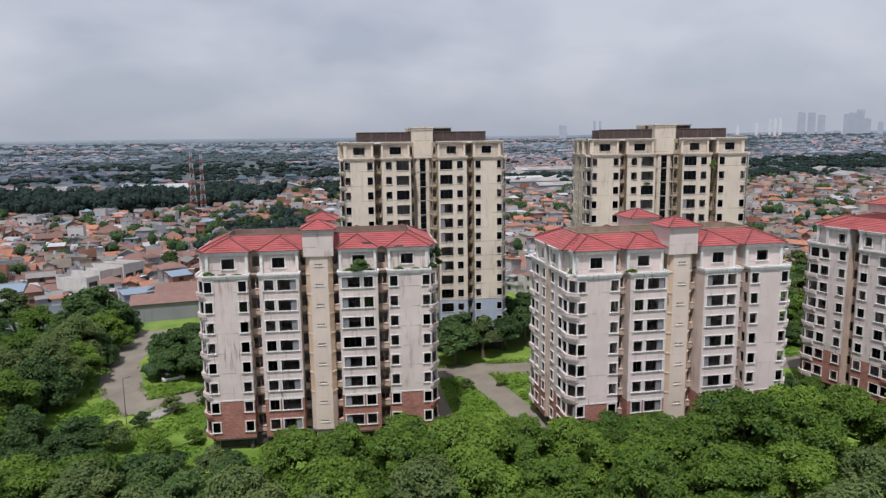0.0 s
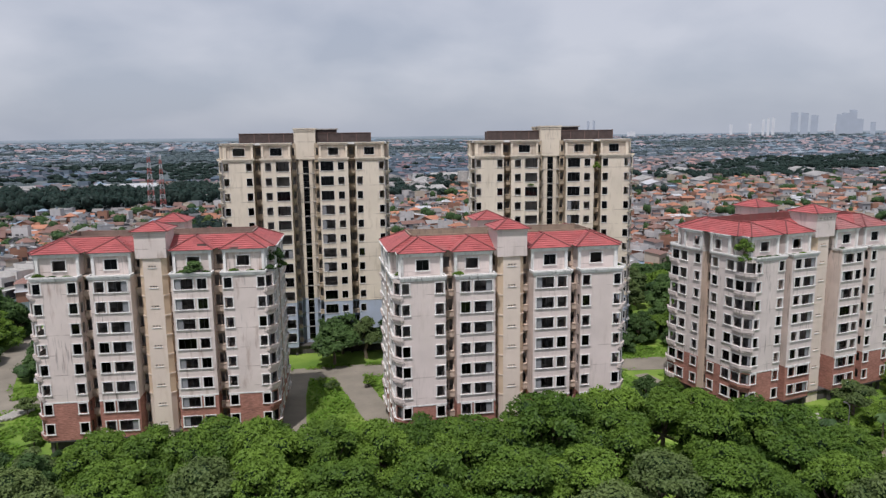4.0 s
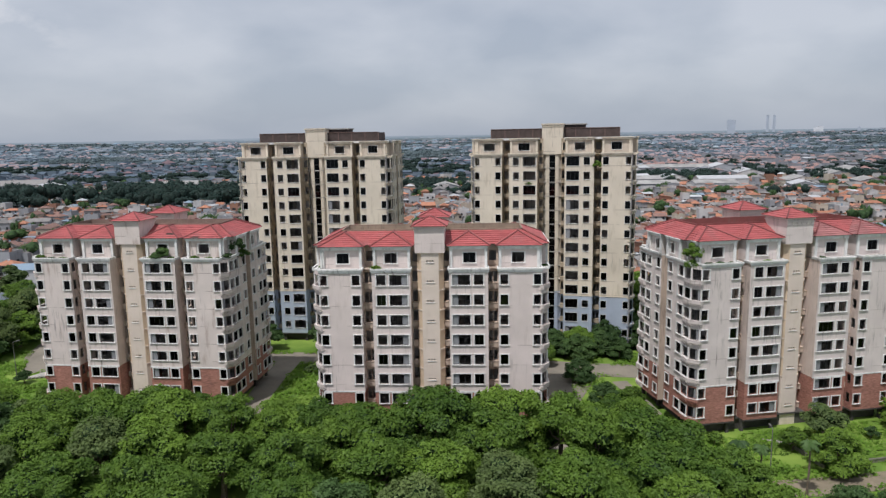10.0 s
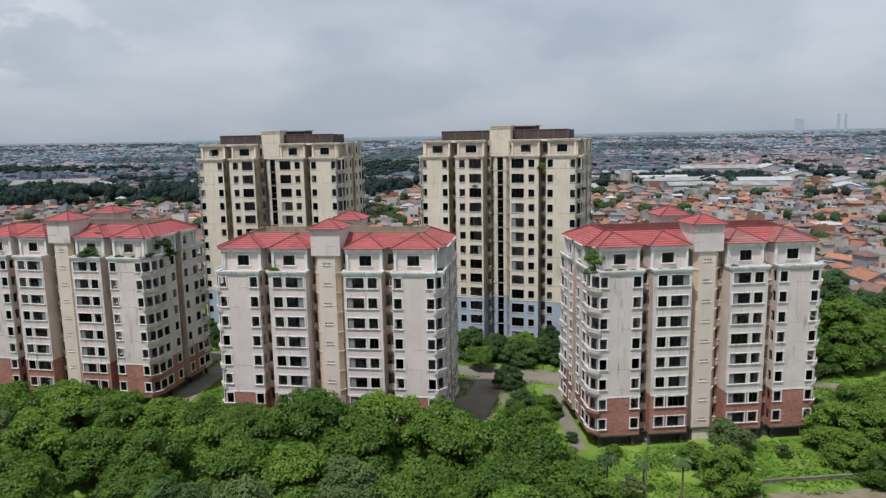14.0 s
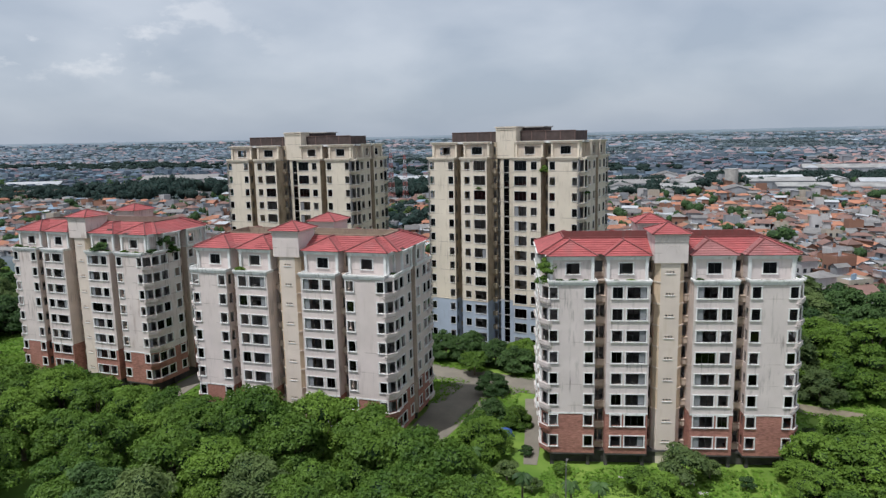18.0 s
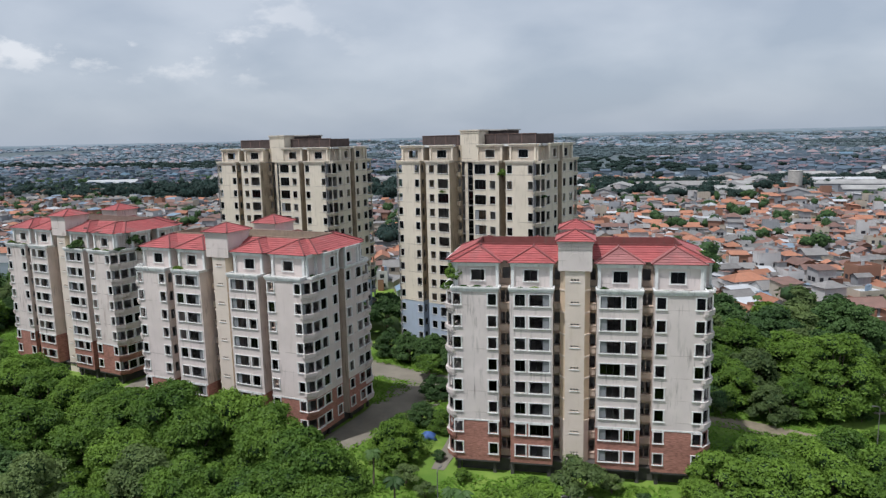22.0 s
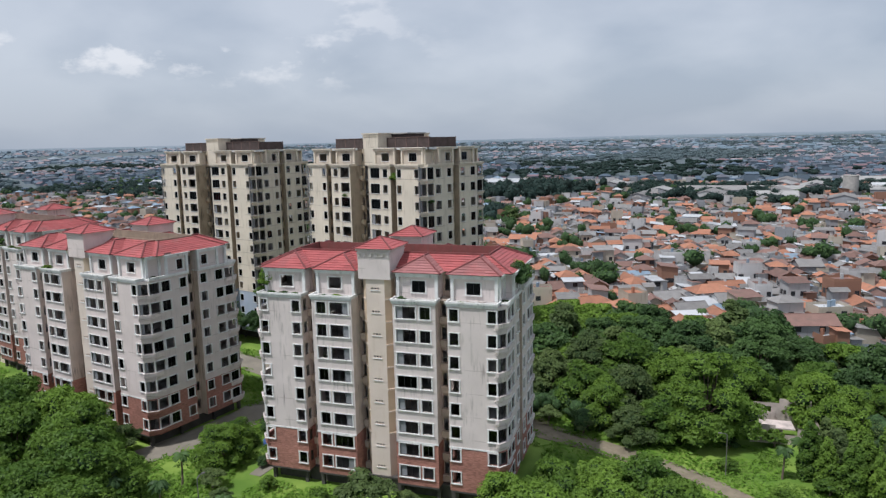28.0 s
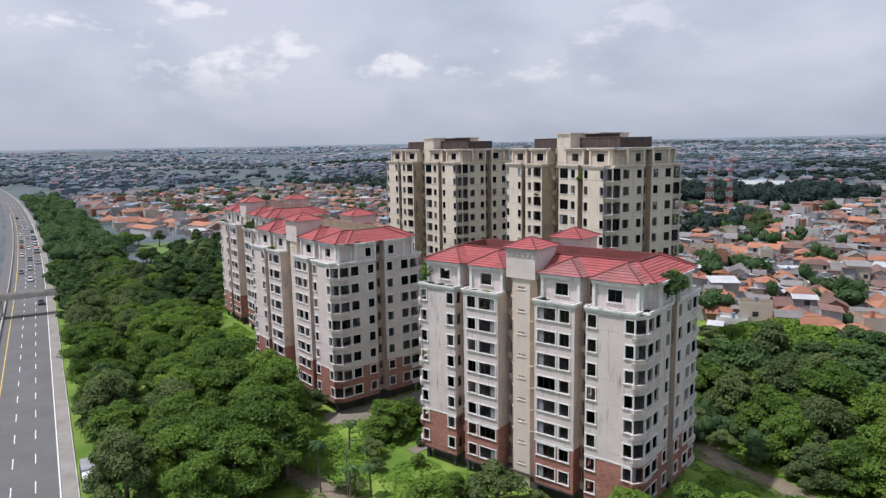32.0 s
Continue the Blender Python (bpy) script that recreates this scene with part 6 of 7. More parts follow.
# between the blocks and the towers
grove([(-26, 46), (-19, 49), (-13, 53), (-24, 54), (-7, 57), (-16, 60), (-4, 64), (-8, 72), (-1, 73), (3, 66, 0.8), (-47, 50, 0.6), (-41, 47, 0.6)], MID, 0.75, 0.95, "dark green tree between apartment blocks", "trees round the towers")
grove([(29, 40, 0.72), (21, 36, 0.62), (34, 43, 0.6), (45, 47, 0.8), (50, 50, 0.8), (43, 54, 0.8), (52, 42, 0.7), (56, 56, 0.85), (47, 62, 0.8), (30, 14, 0.5), (38, 41, 0.55), (12, 45, 0.75), (24, 43, 0.75), (18, 44, 0.8), (30, 44, 0.8), (6, 47, 0.7), (27, 26, 0.6), (36, 45, 0.8)], [BUSHY[1], BUSHY[1], MID[2]], 0.7, 0.9, "round dark green tree behind the block", "trees round the towers")
grove([(32, 0.5, 0.78), (34.5, 13, 0.45), (29.5, 6, 0.55)], [BUSHY[2]], 0.6, 0.6, "bushy tree beside the apartment block")
grove([(58.2, -10.6, 0.70), (80, -7, 0.6)], [BUSHY[0]], 0.7, 0.7, "round bright green tree on the lawn")
# eastern wood: tall behind the block, low and light towards the east
grove([(x + RT.uniform(-2.5, 2.5), y + RT.uniform(-2.5, 2.5)) for x in range(52, 104, 8) for y in range(60, 98, 8) if not (x < 60 and y < 66) and math.hypot(x - 100, y - 63) > 7], [MID[0], MID[2], MID[2], MID[3]], 0.95, 1.2, "lush broadleaf tree in the eastern wood", "eastern wood")
grove([(106, 84), (113, 92), (121, 76), (129, 88), (138, 72), (146, 92), (156, 80), (167, 90), (116, 68, 0.8), (150, 62), (172, 70), (110, 74, 0.8)], [MID[0], MID[2], MID[1]], 0.75, 1.0, "lush broadleaf tree in the eastern wood", "eastern wood")
tree(RAIN, 95.0, 45.0, 1.0, 1.0, "very large round-headed rain tree beside a dirt track", group="eastern wood")
tree(DARKROUND, 100.5, 66.0, 1.0, 1.0, "tall dark grey-green round-headed tree", group="eastern wood")
grove([(85, 37.5, 0.78), (79, 42, 0.85), (88.5, 40, 0.8), (82, 47, 1.05), (74, 47, 1.0), (66, 50, 1.0), (59, 54, 0.9)], [BUSHY[2], FEATHER], 1, 1, "feathery light green tree leafy down to the ground", "eastern wood")
grove([(79, 57, 1.2), (88, 55, 1.25), (72, 56, 1.15)], [NEAR[0], NEAR[4], NEAR[3]], 1.2, 1.2, "tall green tree in the eastern wood", "eastern wood")
grove([(108, 63, 0.85), (114, 58, 0.8), (113, 52, 0.75), (120, 62, 0.8)], [NEAR[0], BUSHY[2]], 0.8, 1.0, "bright green tree behind the ruined house", "eastern wood")
grove([(110.2, 37.0), (112.4, 34.2), (113.6, 38.4), (115.4, 32.0), (117.0, 36.0), (118.6, 31.4), (119.8, 34.8), (121.5, 38.6), (116.4, 41.0), (123.4, 33.0), (112.0, 42.5), (120.0, 43.0), (125.5, 38.0), (122.0, 29.0), (127, 43), (129, 34)], [COLUMN, COLUMN, COLUMN2], 0.85, 1.15, "slender drooping bright green columnar tree", "columnar trees")
grove([(134, 46, 0.7), (140, 34, 0.7), (148, 46, 0.8), (146, 24, 0.8), (128, 52, 0.6), (136, 58, 0.6)], [NEAR[0], NEAR[3], BUSHY[2]], 0.8, 1.0, "bright green tree at the edge of the track", "eastern wood")
# before and beside the eastern block
for x, y, s in ((55, -4, 0.85), (60.5, -1.5, 1.25), (64.5, 2.5, 0.6), (78, 8, 0.6), (81, 13, 0.8), (78, 1, 0.8), (16, -5, 1.0), (-70, 2, 1.0), (-76, 6, 0.9), (-80, -3, 1.2), (-68, -6, 1.1), (-74, -8, 1.3), (-85, 3, 1.2), (-90, 8, 1.1), (-80, 12, 0.8), (-87, 16, 0.9), (-75, 16, 0.6), (-93, 0, 1.3), (-86, -7, 1.3), (-98, 8, 1.2), (-64, -1, 0.8), (-92, 17, 0.7), (-99, 20, 1.0), (-69, 9, 0.5), (37, -6, 0.7), (41, -8, 0.5), (45, -14, 0.6), (-20, 31, 0.5), (-27, 30, 0.5), (-81, 30, 0.7), (-76, 34, 0.6), (-85, 25, 0.7), (-73, 20, 0.5), (14.5, -6.5, 0.6), (-3, -7, 0.8), (-62, 5, 0.6), (44, -2, 0.5), (38, 3, 0.5), (69, 0.5, 0.5), (-14.5, -6.5, 0.8), (4, -5.5, 0.65)):
    tree(SMALL[RT.randrange(3)], x, y, s, s * RT.uniform(0.85, 1.1), "leafy self-sown shrub in rough grass", name="shrub", group="self-sown shrubs")
for x, y, s in ((104, 20, 0.9), (108, 26, 0.8), (86, 21, 0.8), (80, 17, 0.7), (100, 34, 0.6), (110, 14, 1.2), (102, 8, 1.2), (70, 39, 0.7), (77, 37, 0.7), (64, 42, 0.8), (105, 46, 0.7), (99, 42, 0.6), (113, 33, 0.8)):
    tree(SMALL[RT.randrange(3)], x, y, s, s * RT.uniform(0.75, 1.0), "leafy shrub beside the dirt track", name="shrub", group="self-sown shrubs")

grove([(78, 5, 0.8), (83, 10, 0.9), (88, 12.5, 0.95), (93, 15, 0.95), (97, 11, 0.95), (84, 3, 0.9), (91, 6, 1.0), (98, 4, 0.9), (77, -1.5, 0.6), (87.5, 8, 0.8)], [BUSHY[0], BUSHY[2]], 0.7, 0.7, "leafy tree before the eastern block", "self-sown trees")
grove([(52, -27, 0.75), (59, -27, 0.82), (66, -26, 0.8), (74, -24, 0.72), (86, -20, 0.6), (90, -11, 0.5), (66, -34, 0.75), (76, -33, 0.7), (94, -22, 0.65), (48, -34, 0.8), (56, -36, 0.8), (98, 52, 0.7), (99, 58, 1.0), (110, 58, 1.0)], [BUSHY[2], BUSHY[1], MID[2]], 0.6, 0.6, "young tree on the rough open ground", "self-sown trees")

# along the highway beyond the compound, and round the playing field
far_belt = []
x = -136.0
while x > -640:
    for k in range(3):
        far_belt.append((x + RT.uniform(-3, 3), hw(x) + 7 + k * 9.5 + RT.uniform(-2, 2)))
    x -= 10.5 if x > -320 else 17
far_belt += [(-130 - 9 * i + RT.uniform(-3, 3), 22 + RT.uniform(-6, 6)) for i in range(4)]
grove([q for q in far_belt if q[0] > -180], MID, 0.85, 1.1, "roadside tree in the long highway belt", "tree belt along the highway")
grove([(-178, 30), (-188, 36), (-170, 38), (-212, 62), (-222, 55), (-206, 70), (-240, 42), (-248, 34), (-196, 66), (-233, 24), (-244, 26), (-256, 30), (-160, 40), (-165, 28), (-176, 20), (-190, 22)], MID, 0.8, 1.0, "dark tree round the playing field", "trees round the field")


# ---- town trees, woods: too many to count ----
def far_crowns(pts, seed, leaf, nl, m_leaf, name, label, m_in=None):
    rng = np.random.default_rng(seed)
    V, F, IV, IF, n, k = [], [], [], [], 0, 0
    for x, y, r, h in pts:
        for c in range(3):
            q = rng.uniform(0, 6.28)
            cc = (x + r * 0.45 * math.cos(q), y + r * 0.45 * math.sin(q), land(x, y) + h * rng.uniform(0.5, 0.75))
            rr = (r * 0.62, r * 0.62, h * 0.30)
            v, f = leaf_cloud(rng, [(cc, rr)], nl, leaf * r / 4 * 0.62)
            V.append(v)
            F.append(f + n)
            n += len(v)
            # added solid core, painted darker for the shade inside the crown
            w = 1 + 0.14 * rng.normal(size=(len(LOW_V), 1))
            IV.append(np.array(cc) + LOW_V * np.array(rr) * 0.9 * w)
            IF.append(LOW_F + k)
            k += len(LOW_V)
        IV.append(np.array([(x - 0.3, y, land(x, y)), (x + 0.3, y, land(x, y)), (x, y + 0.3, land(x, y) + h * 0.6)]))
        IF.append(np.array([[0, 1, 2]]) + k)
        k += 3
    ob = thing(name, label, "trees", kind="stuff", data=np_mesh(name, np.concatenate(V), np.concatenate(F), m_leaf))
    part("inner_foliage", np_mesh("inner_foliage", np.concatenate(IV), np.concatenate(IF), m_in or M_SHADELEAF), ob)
    return ob


rs = random.Random(77)
far_crowns([(x, y, RT.uniform(5.0, 6.5), RT.uniform(9.5, 12)) for x, y in far_belt if x <= -180], 21, 0.42, 170, M_LEAF2, "roadside_trees", "long belt of trees along the highway")
pts = []
for k in range(330):     # low growth at the feet of the woods
    if k < 190:
        x = rs.uniform(60, 150)
        y = rs.uniform(41, 58) - (4 if x < 80 else 0)
        if 97 < x < 112 and y < 60 or 80 < x < 97 and y < 41:
            continue
    elif k < 290:
        y = rs.uniform(2, 92)
        x = rs.uniform(-112, -102.5)
    else:
        x, y = rs.uniform(-92, -71), rs.uniform(47, 68)
        if x < -88 and y < 54:
            continue
    pts.append((x, y, rs.uniform(1.6, 3.2), rs.uniform(2.2, 4.6)))
low = []
while len(low) < 260:
    x, y = rs.uniform(106, 185), rs.uniform(46, 108)
    if math.hypot(x - 106, y - 51) > 9:
        low.append((x, y, rs.uniform(1.8, 3.6), rs.uniform(2.0, 4.8)))
far_crowns(low, 13, 0.26, 90, M_LEAF3, "thicket", "light olive-green thicket east of the wood")
far_crowns(pts, 12, 0.26, 130, M_LEAF2, "undergrowth", "dense low shrubs at the foot of the woods")
pts = []
while len(pts) < 1100:
    y = rs.uniform(100, 640)
    x = rs.uniform(-560 - 0.5 * y, 320 + 0.75 * y)
    if in_town(x, y):
        pts.append((x, y, rs.choice((2.0, 2.6, 3.2, 4.0, 5.2, 6.4)), rs.uniform(5, 10)))
far_crowns(pts, 3, 0.62, 42, M_LEAF2, "town_trees", "scattered green trees among the town houses")
pts = []
while len(pts) < 560:
    x, y = rs.uniform(-470, -70), rs.uniform(330, 620)
    if in_wood(x, y):
        pts.append((x, y, rs.uniform(3.5, 8.5), rs.uniform(8, 17)))
for x0, x1, y0, y1, n in ((-60, 60, 520, 590, 90), (285, 345, 625, 665, 34), (350, 390, 760, 800, 14), (425, 480, 590, 640, 30), (655, 720, 730, 780, 34), (560, 590, 780, 830, 14), (440, 465, 385, 410, 8), (215, 240, 395, 415, 6), (-700, -440, 330, 470, 220), (120, 260, 600, 650, 60), (330, 560, 560, 640, 120), (-100, -62, 180, 330, 40), (80, 250, 520, 680, 90), (-40, 80, 440, 500, 40)):
    for i in range(n):
        pts.append((rs.uniform(x0, x1), rs.uniform(y0, y1), rs.uniform(4, 7), rs.uniform(8, 12)))
far_crowns(pts, 4, 0.75, 40, M_LEAFFAR, "woods", "dense dark green woods between town quarters", M_SHADEFAR)
# leaves and crown cores lifted and blued: distance haze painted into their colours
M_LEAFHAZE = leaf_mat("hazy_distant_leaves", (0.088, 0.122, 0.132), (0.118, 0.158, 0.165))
M_SHADEHAZE = mat("hazed_crown_core", (0.082, 0.112, 0.122), var=0.3, scale=0.1, fine=1.0, bump=0)
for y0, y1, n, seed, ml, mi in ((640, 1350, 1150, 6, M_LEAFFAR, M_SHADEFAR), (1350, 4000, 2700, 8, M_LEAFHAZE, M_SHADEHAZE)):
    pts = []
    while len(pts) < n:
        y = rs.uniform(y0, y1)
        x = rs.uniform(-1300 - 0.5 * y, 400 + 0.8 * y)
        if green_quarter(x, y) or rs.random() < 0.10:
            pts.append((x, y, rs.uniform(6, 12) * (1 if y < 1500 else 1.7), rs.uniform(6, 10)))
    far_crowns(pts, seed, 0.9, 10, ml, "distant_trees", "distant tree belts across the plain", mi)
pts = []
while len(pts) < 420:
    x, y = rs.uniform(-2600, -560), rs.uniform(40, 760)
    a = noise.noise((x * 0.005, y * 0.004, 8))
    if a > 0.0 or rs.random() < 0.15:
        pts.append((x, y, rs.uniform(5, 11), rs.uniform(7, 12)))
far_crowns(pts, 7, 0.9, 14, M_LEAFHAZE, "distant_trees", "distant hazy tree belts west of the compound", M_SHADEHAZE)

# ---- rough grass and weeds on the open ground ----
LANES = [(Vector((*a, 0)), Vector((*b, 0)), 1.6 if "track" in nm else 3.2) for nm, p, w in ROADS for a, b in zip(p, p[1:])]


def on_lane(x, y, extra=0.0):
    p = Vector((x, y, 0))
    for a, b, w in LANES:
        d = b - a
        t = max(0.0, min(1.0, (p - a).dot(d) / d.length_squared))
        if (a + d * t - p).length < w + extra:
            return True
    return False


FOOT = [(m.inverted(), 19.0, 20.0) for m in (BLOCK_A, BLOCK_B, BLOCK_C, TOWER_1, TOWER_2)]


def under_block(x, y, pad=0.6):
    for mi, w, d in FOOT:
        q = mi @ Vector((x, y, 0))
        if abs(q.x) < w + pad and -pad < q.y < d + pad:
            return True
    return False


def weeds(name, x0, x1, y0, y1, n, size, m_leaf, label, seed, thresh):
    rng = np.random.default_rng(seed)
    P = []
    while len(P) < n:
        x, y = rng.uniform(x0, x1), rng.uniform(y0, y1)
        a = noise.noise((x * 0.16, y * 0.16, seed))
        if a < thresh or y < hw(x) + 4 or under_block(x, y) or on_lane(x, y, -0.4):
            continue
        hgt = max(0.0, a - thresh) * 1.3
        P.append((x, y, 0.05 + rng.uniform(0, 1) * hgt))
    P = np.array(P)
    k = len(P)
    d = rng.normal(size=(k, 3)) * 0.32 + np.array((0, 0, 0.9))
    d /= np.linalg.norm(d, axis=1)[:, None]
    t = np.cross(d, rng.normal(size=(k, 3)))
    t /= np.linalg.norm(t, axis=1)[:, None]
    b = np.cross(d, t)
    s = size * rng.uniform(0.5, 1.4, size=(k, 1))
    q = np.stack([P - t * s - b * s * 0.5, P - t * s * 0.7 + b * s * 0.6 + d * s * 0.2, P + t * s * 1.15], 1).reshape(-1, 3)
    thing(name, label, "weeds", kind="stuff", data=np_mesh(name, q, np.arange(len(q)).reshape(-1, 3), m_leaf))


weeds("rough_grass", 18, 140, -50, 44, 60000, 0.27, M_GRASSBLADE, "bright rough grass and creepers on open ground", 2, -0.25)
weeds("weeds", 18, 122, -34, 44, 22000, 0.22, M_LEAF, "green weeds and creepers on open ground", 5, 0.14)
weeds("rough_grass", -112, 18, -14, 46, 30000, 0.32, M_GRASSBLADE, "bright rough grass between the blocks", 3, -0.2)
weeds("weeds", -112, 18, -14, 46, 20000, 0.27, M_LEAF, "green weeds between the blocks", 9, 0.05)


# ---- things in the town and on the horizon ----
def warehouse(x, y, rot, w, d, h, rm, wm, label):
    ob = thing("warehouse", label, "warehouse", Matrix.Translation((x, y, 0)) @ Matrix.Rotation(radians(rot), 4, "Z"), "factory sheds of the town")
    mb = Mb()
    house_geo(mb, 0, 0, 0, w, d, h, "gable", 0, 1)
    wl, rf = Mb(), Mb()
    for f, mi in zip(mb.f, mb.mi):
        pts = [Vector(mb.v[i]) for i in f]
        if mi == 0:
            rf.poly([(p.x, p.y, h + (p.z - h) * 0.55) for p in pts])
        else:
            wl.poly([(p.x, p.y, p.z if p.z <= h else h + (p.z - h) * 0.55) for p in pts])
    part("wall", wl.mesh("wall", wm), ob)
    part("roof", rf.mesh("roof", rm), ob)


RH = random.Random(9)
M_SHEDROOF = mat("weathered_shed_roof", (0.295, 0.29, 0.28), var=0.35, scale=0.1, dirt_amt=0.5)
for x, y, r, w, d in SHEDS:
    k = RH.random()
    if RH.random() < 0.45:      # gable end towards the compound
        r, w, d = r + 84, w * 0.8, d * 1.15
    warehouse(x, y, r, w, d, RH.uniform(5.5, 8), M_R_WHITE if k < 0.12 else (M_SHEDROOF if k < 0.7 else M_R_GREY), M_W_WHITE if RH.random() < 0.6 else M_W_GREY, "long pale metal-roofed factory shed" if k < 0.7 else "long grey fibre-cement factory shed")
for x, y, r, w, d in ((-300, 78, 12, 46, 11), (-262, 92, 12, 40, 11), (-340, 62, 12, 36, 11), (-226, 108, 12, 34, 11), (-296, 52, 12, 24, 10)):
    warehouse(x, y, r, w, d, 4.5, M_R_ORANGE, M_W_WHITE, "long white school building with orange tile roof")
# larger buildings behind the western wood
for x, y, r, w, d, h, rm, wm in ((-94, 106, 8, 22, 11, 5.0, M_R_BROWN, M_W_GREY), (-88, 118, 8, 26, 12, 5.5, M_R_BROWN, M_W_GREY), (-76, 96, 2, 14, 11, 4.5, M_R_GREY, M_W_BRICK), (-150, 130, 10, 16, 10, 5, M_R_BLUE, M_W_WHITE)):
    warehouse(x, y, r, w, d, h, rm, wm, "two-storey workshop with shallow pitched roof")

# a row of flat-roofed shop houses
M_SHOP = mat("pale_shop_plaster", (0.55, 0.535, 0.505), var=0.15, scale=0.4, streak=1, dirt_amt=0.4, drip=0.5)
for i, (h, dep) in enumerate(((6.2, 12), (7.4, 13), (7.0, 12), (7.8, 13), (7.4, 12))):
    ob = thing("shop_house", "pale flat-roofed two-storey shop house", "shop house", Matrix.Translation((-129, 137, 0)) @ Matrix.Rotation(radians(62), 4, "Z") @ Matrix.Translation((i * 5.06, 0, 0)), "row of shop houses")
    mb = Mb()
    house_geo(mb, 0, 0, 0, 5.0, dep, h, "flat", 0, 1)
    wl, rf = Mb(), Mb()
    for f, mi in zip(mb.f, mb.mi):
        (rf if mi == 0 else wl).poly([mb.v[j] for j in f])
    part("wall", wl.mesh("wall", M_SHOP), ob)
    part("roof", rf.mesh("roof", M_SHEDROOF), ob)
    for z in (0.3, 3.9):
        mb = Mb()
        mb.box(-1.7, 1.7, -dep / 2 - 0.04, -dep / 2 + 0.06, z, z + (2.4 if z < 1 else 1.4))
        part("shutter" if z < 1 else "window", mb.mesh("opening", M_DARKWIN), ob)
    mb = Mb()
    mb.box(-2.4, 2.4, -dep / 2 - 1.3, -dep / 2 - 0.01, 3.0, 3.15)
    part("canopy", mb.mesh("canopy", (M_TRIM, M_R_BLUE, M_TRIM, M_R_ORANGE, M_TRIM)[i]), ob)

tb = Mb()
tb.tube((0, 0, 0), (0, 0, 17), 5.4, 5.4, 24)
wt_ob = thing("water_tower", "tall grey concrete cylindrical water tank", "water tank", Matrix.Translation((113, 545, 0)))
part("tank", tb.mesh("tank", M_CONC), wt_ob)
tb = Mb()
tb.tube((0, 0, 17), (0, 0, 17.5), 5.6, 5.6, 24)
part("rim", tb.mesh("rim", M_CONC), wt_ob)

M_MASTRED = mat("red_mast_paint", (0.33, 0.10, 0.09), var=0.15)
M_MASTWHITE = mat("white_mast_paint", (0.44, 0.45, 0.47), var=0.15)


def mast(x, y, h, w):
    ob = thing("telecom_mast", "red and white steel lattice telecom mast", "mast", Matrix.Translation((x, y, 0)), "telecom masts")
    n = 12
    for lev in range(n):
        z0, z1 = h * lev / n, h * (lev + 1) / n
        a, b = w * (1 - 0.75 * lev / n), w * (1 - 0.75 * (lev + 1) / n)
        c0 = [(a, a, z0), (-a, a, z0), (-a, -a, z0), (a, -a, z0)]
        c1 = [(b, b, z1), (-b, b, z1), (-b, -b, z1), (b, -b, z1)]
        for i in range(4):
            j = (i + 1) % 4
            for what, p, q, r in (("leg", c0[i], c1[i], 0.11), ("brace", c0[i], c1[j], 0.055), ("brace", c0[j], c1[i], 0.055), ("crossbar", c1[i], c1[j], 0.055)):
                mb = Mb()
                mb.tube(p, q, r, r, 4)
                part(what, mb.mesh(what, M_MASTRED if lev % 2 == 0 else M_MASTWHITE), ob)


mast(-131, 372, 42, 2.2)
mast(-128, 392, 40, 1.8)

for az, hgt, wd, pale in ((19.95, 127, 48, 0), (22.43, 150, 15, 0), (22.87, 150, 15, 0), (25.9, 80, 30, 1), (25.6, 74, 20, 1), (28.3, 72, 16, 0), (35.30, 140, 14, 1), (35.64, 146, 14, 1), (35.98, 150, 16, 1), (34.4, 120, 14, 1), (33.1, 112, 16, 1), (37.36, 176, 40, 0), (38.02, 172, 40, 0), (38.66, 158, 38, 0), (40.22, 158, 30, 0), (40.58, 166, 36, 0), (41.05, 182, 38, 0), (41.50, 132, 34, 0), (40.05, 104, 20, 1), (40.42, 108, 20, 1), (40.8, 100, 18, 1), (42.3, 112, 26, 0)):
    dist = 4550.0
    x, y = -18 + dist * math.sin(radians(az)), -98 + dist * math.cos(radians(az))
    mb = Mb()
    mb.box(-wd / 2, wd / 2, -wd / 2, wd / 2, 30, hgt - 3)
    mb.box(-wd / 2, wd * 0.2, -wd / 2, wd / 2, hgt - 3, hgt)
    ob = thing("skyscraper", "far hazy white apartment tower" if pale else "far hazy grey-blue office tower", "skyscraper", Matrix.Translation((x, y, 0)) @ Matrix.Rotation(radians(-az), 4, "Z"), "skyline towers")
    part("shaft", mb.mesh("shaft", M_FARWHITE if pale else M_FARTOWER), ob)


# ---- small things in the compound ----
def frond_mesh(seed, n, L, droop):
    rng = random.Random(seed)
    mb = Mb()
    for i in range(n):
        q = 2 * math.pi * i / n + rng.uniform(-0.15, 0.15)
        el = rng.uniform(0.05, 0.75)
        p = Vector((0, 0, 0))
        d = Vector((math.cos(q) * math.cos(el), math.sin(q) * math.cos(el), math.sin(el)))
        s = Vector((-math.sin(q), math.cos(q), 0))
        seg = 6
        for k in range(seg):
            w0, w1 = 0.30 * math.sin(math.pi * (k + 0.3) / (seg + 0.6)), 0.30 * math.sin(math.pi * (k + 1.3) / (seg + 0.6))
            e = p + d * (L / seg)
            for sg in (-1, 1):
                mb.poly((p, e, e + s * sg * max(w1, 0.03) * 1.0 - Vector((0, 0, w1 * 0.8)), p + s * sg * w0 * 1.0 - Vector((0, 0, w0 * 0.8))))
            p = e
            d = (d - Vector((0, 0, droop))).normalized()
    return mb.mesh("fronds", M_LEAF2)


FROND = [frond_mesh(1, 22, 1.7, 0.36), frond_mesh(2, 18, 1.6, 0.38)]


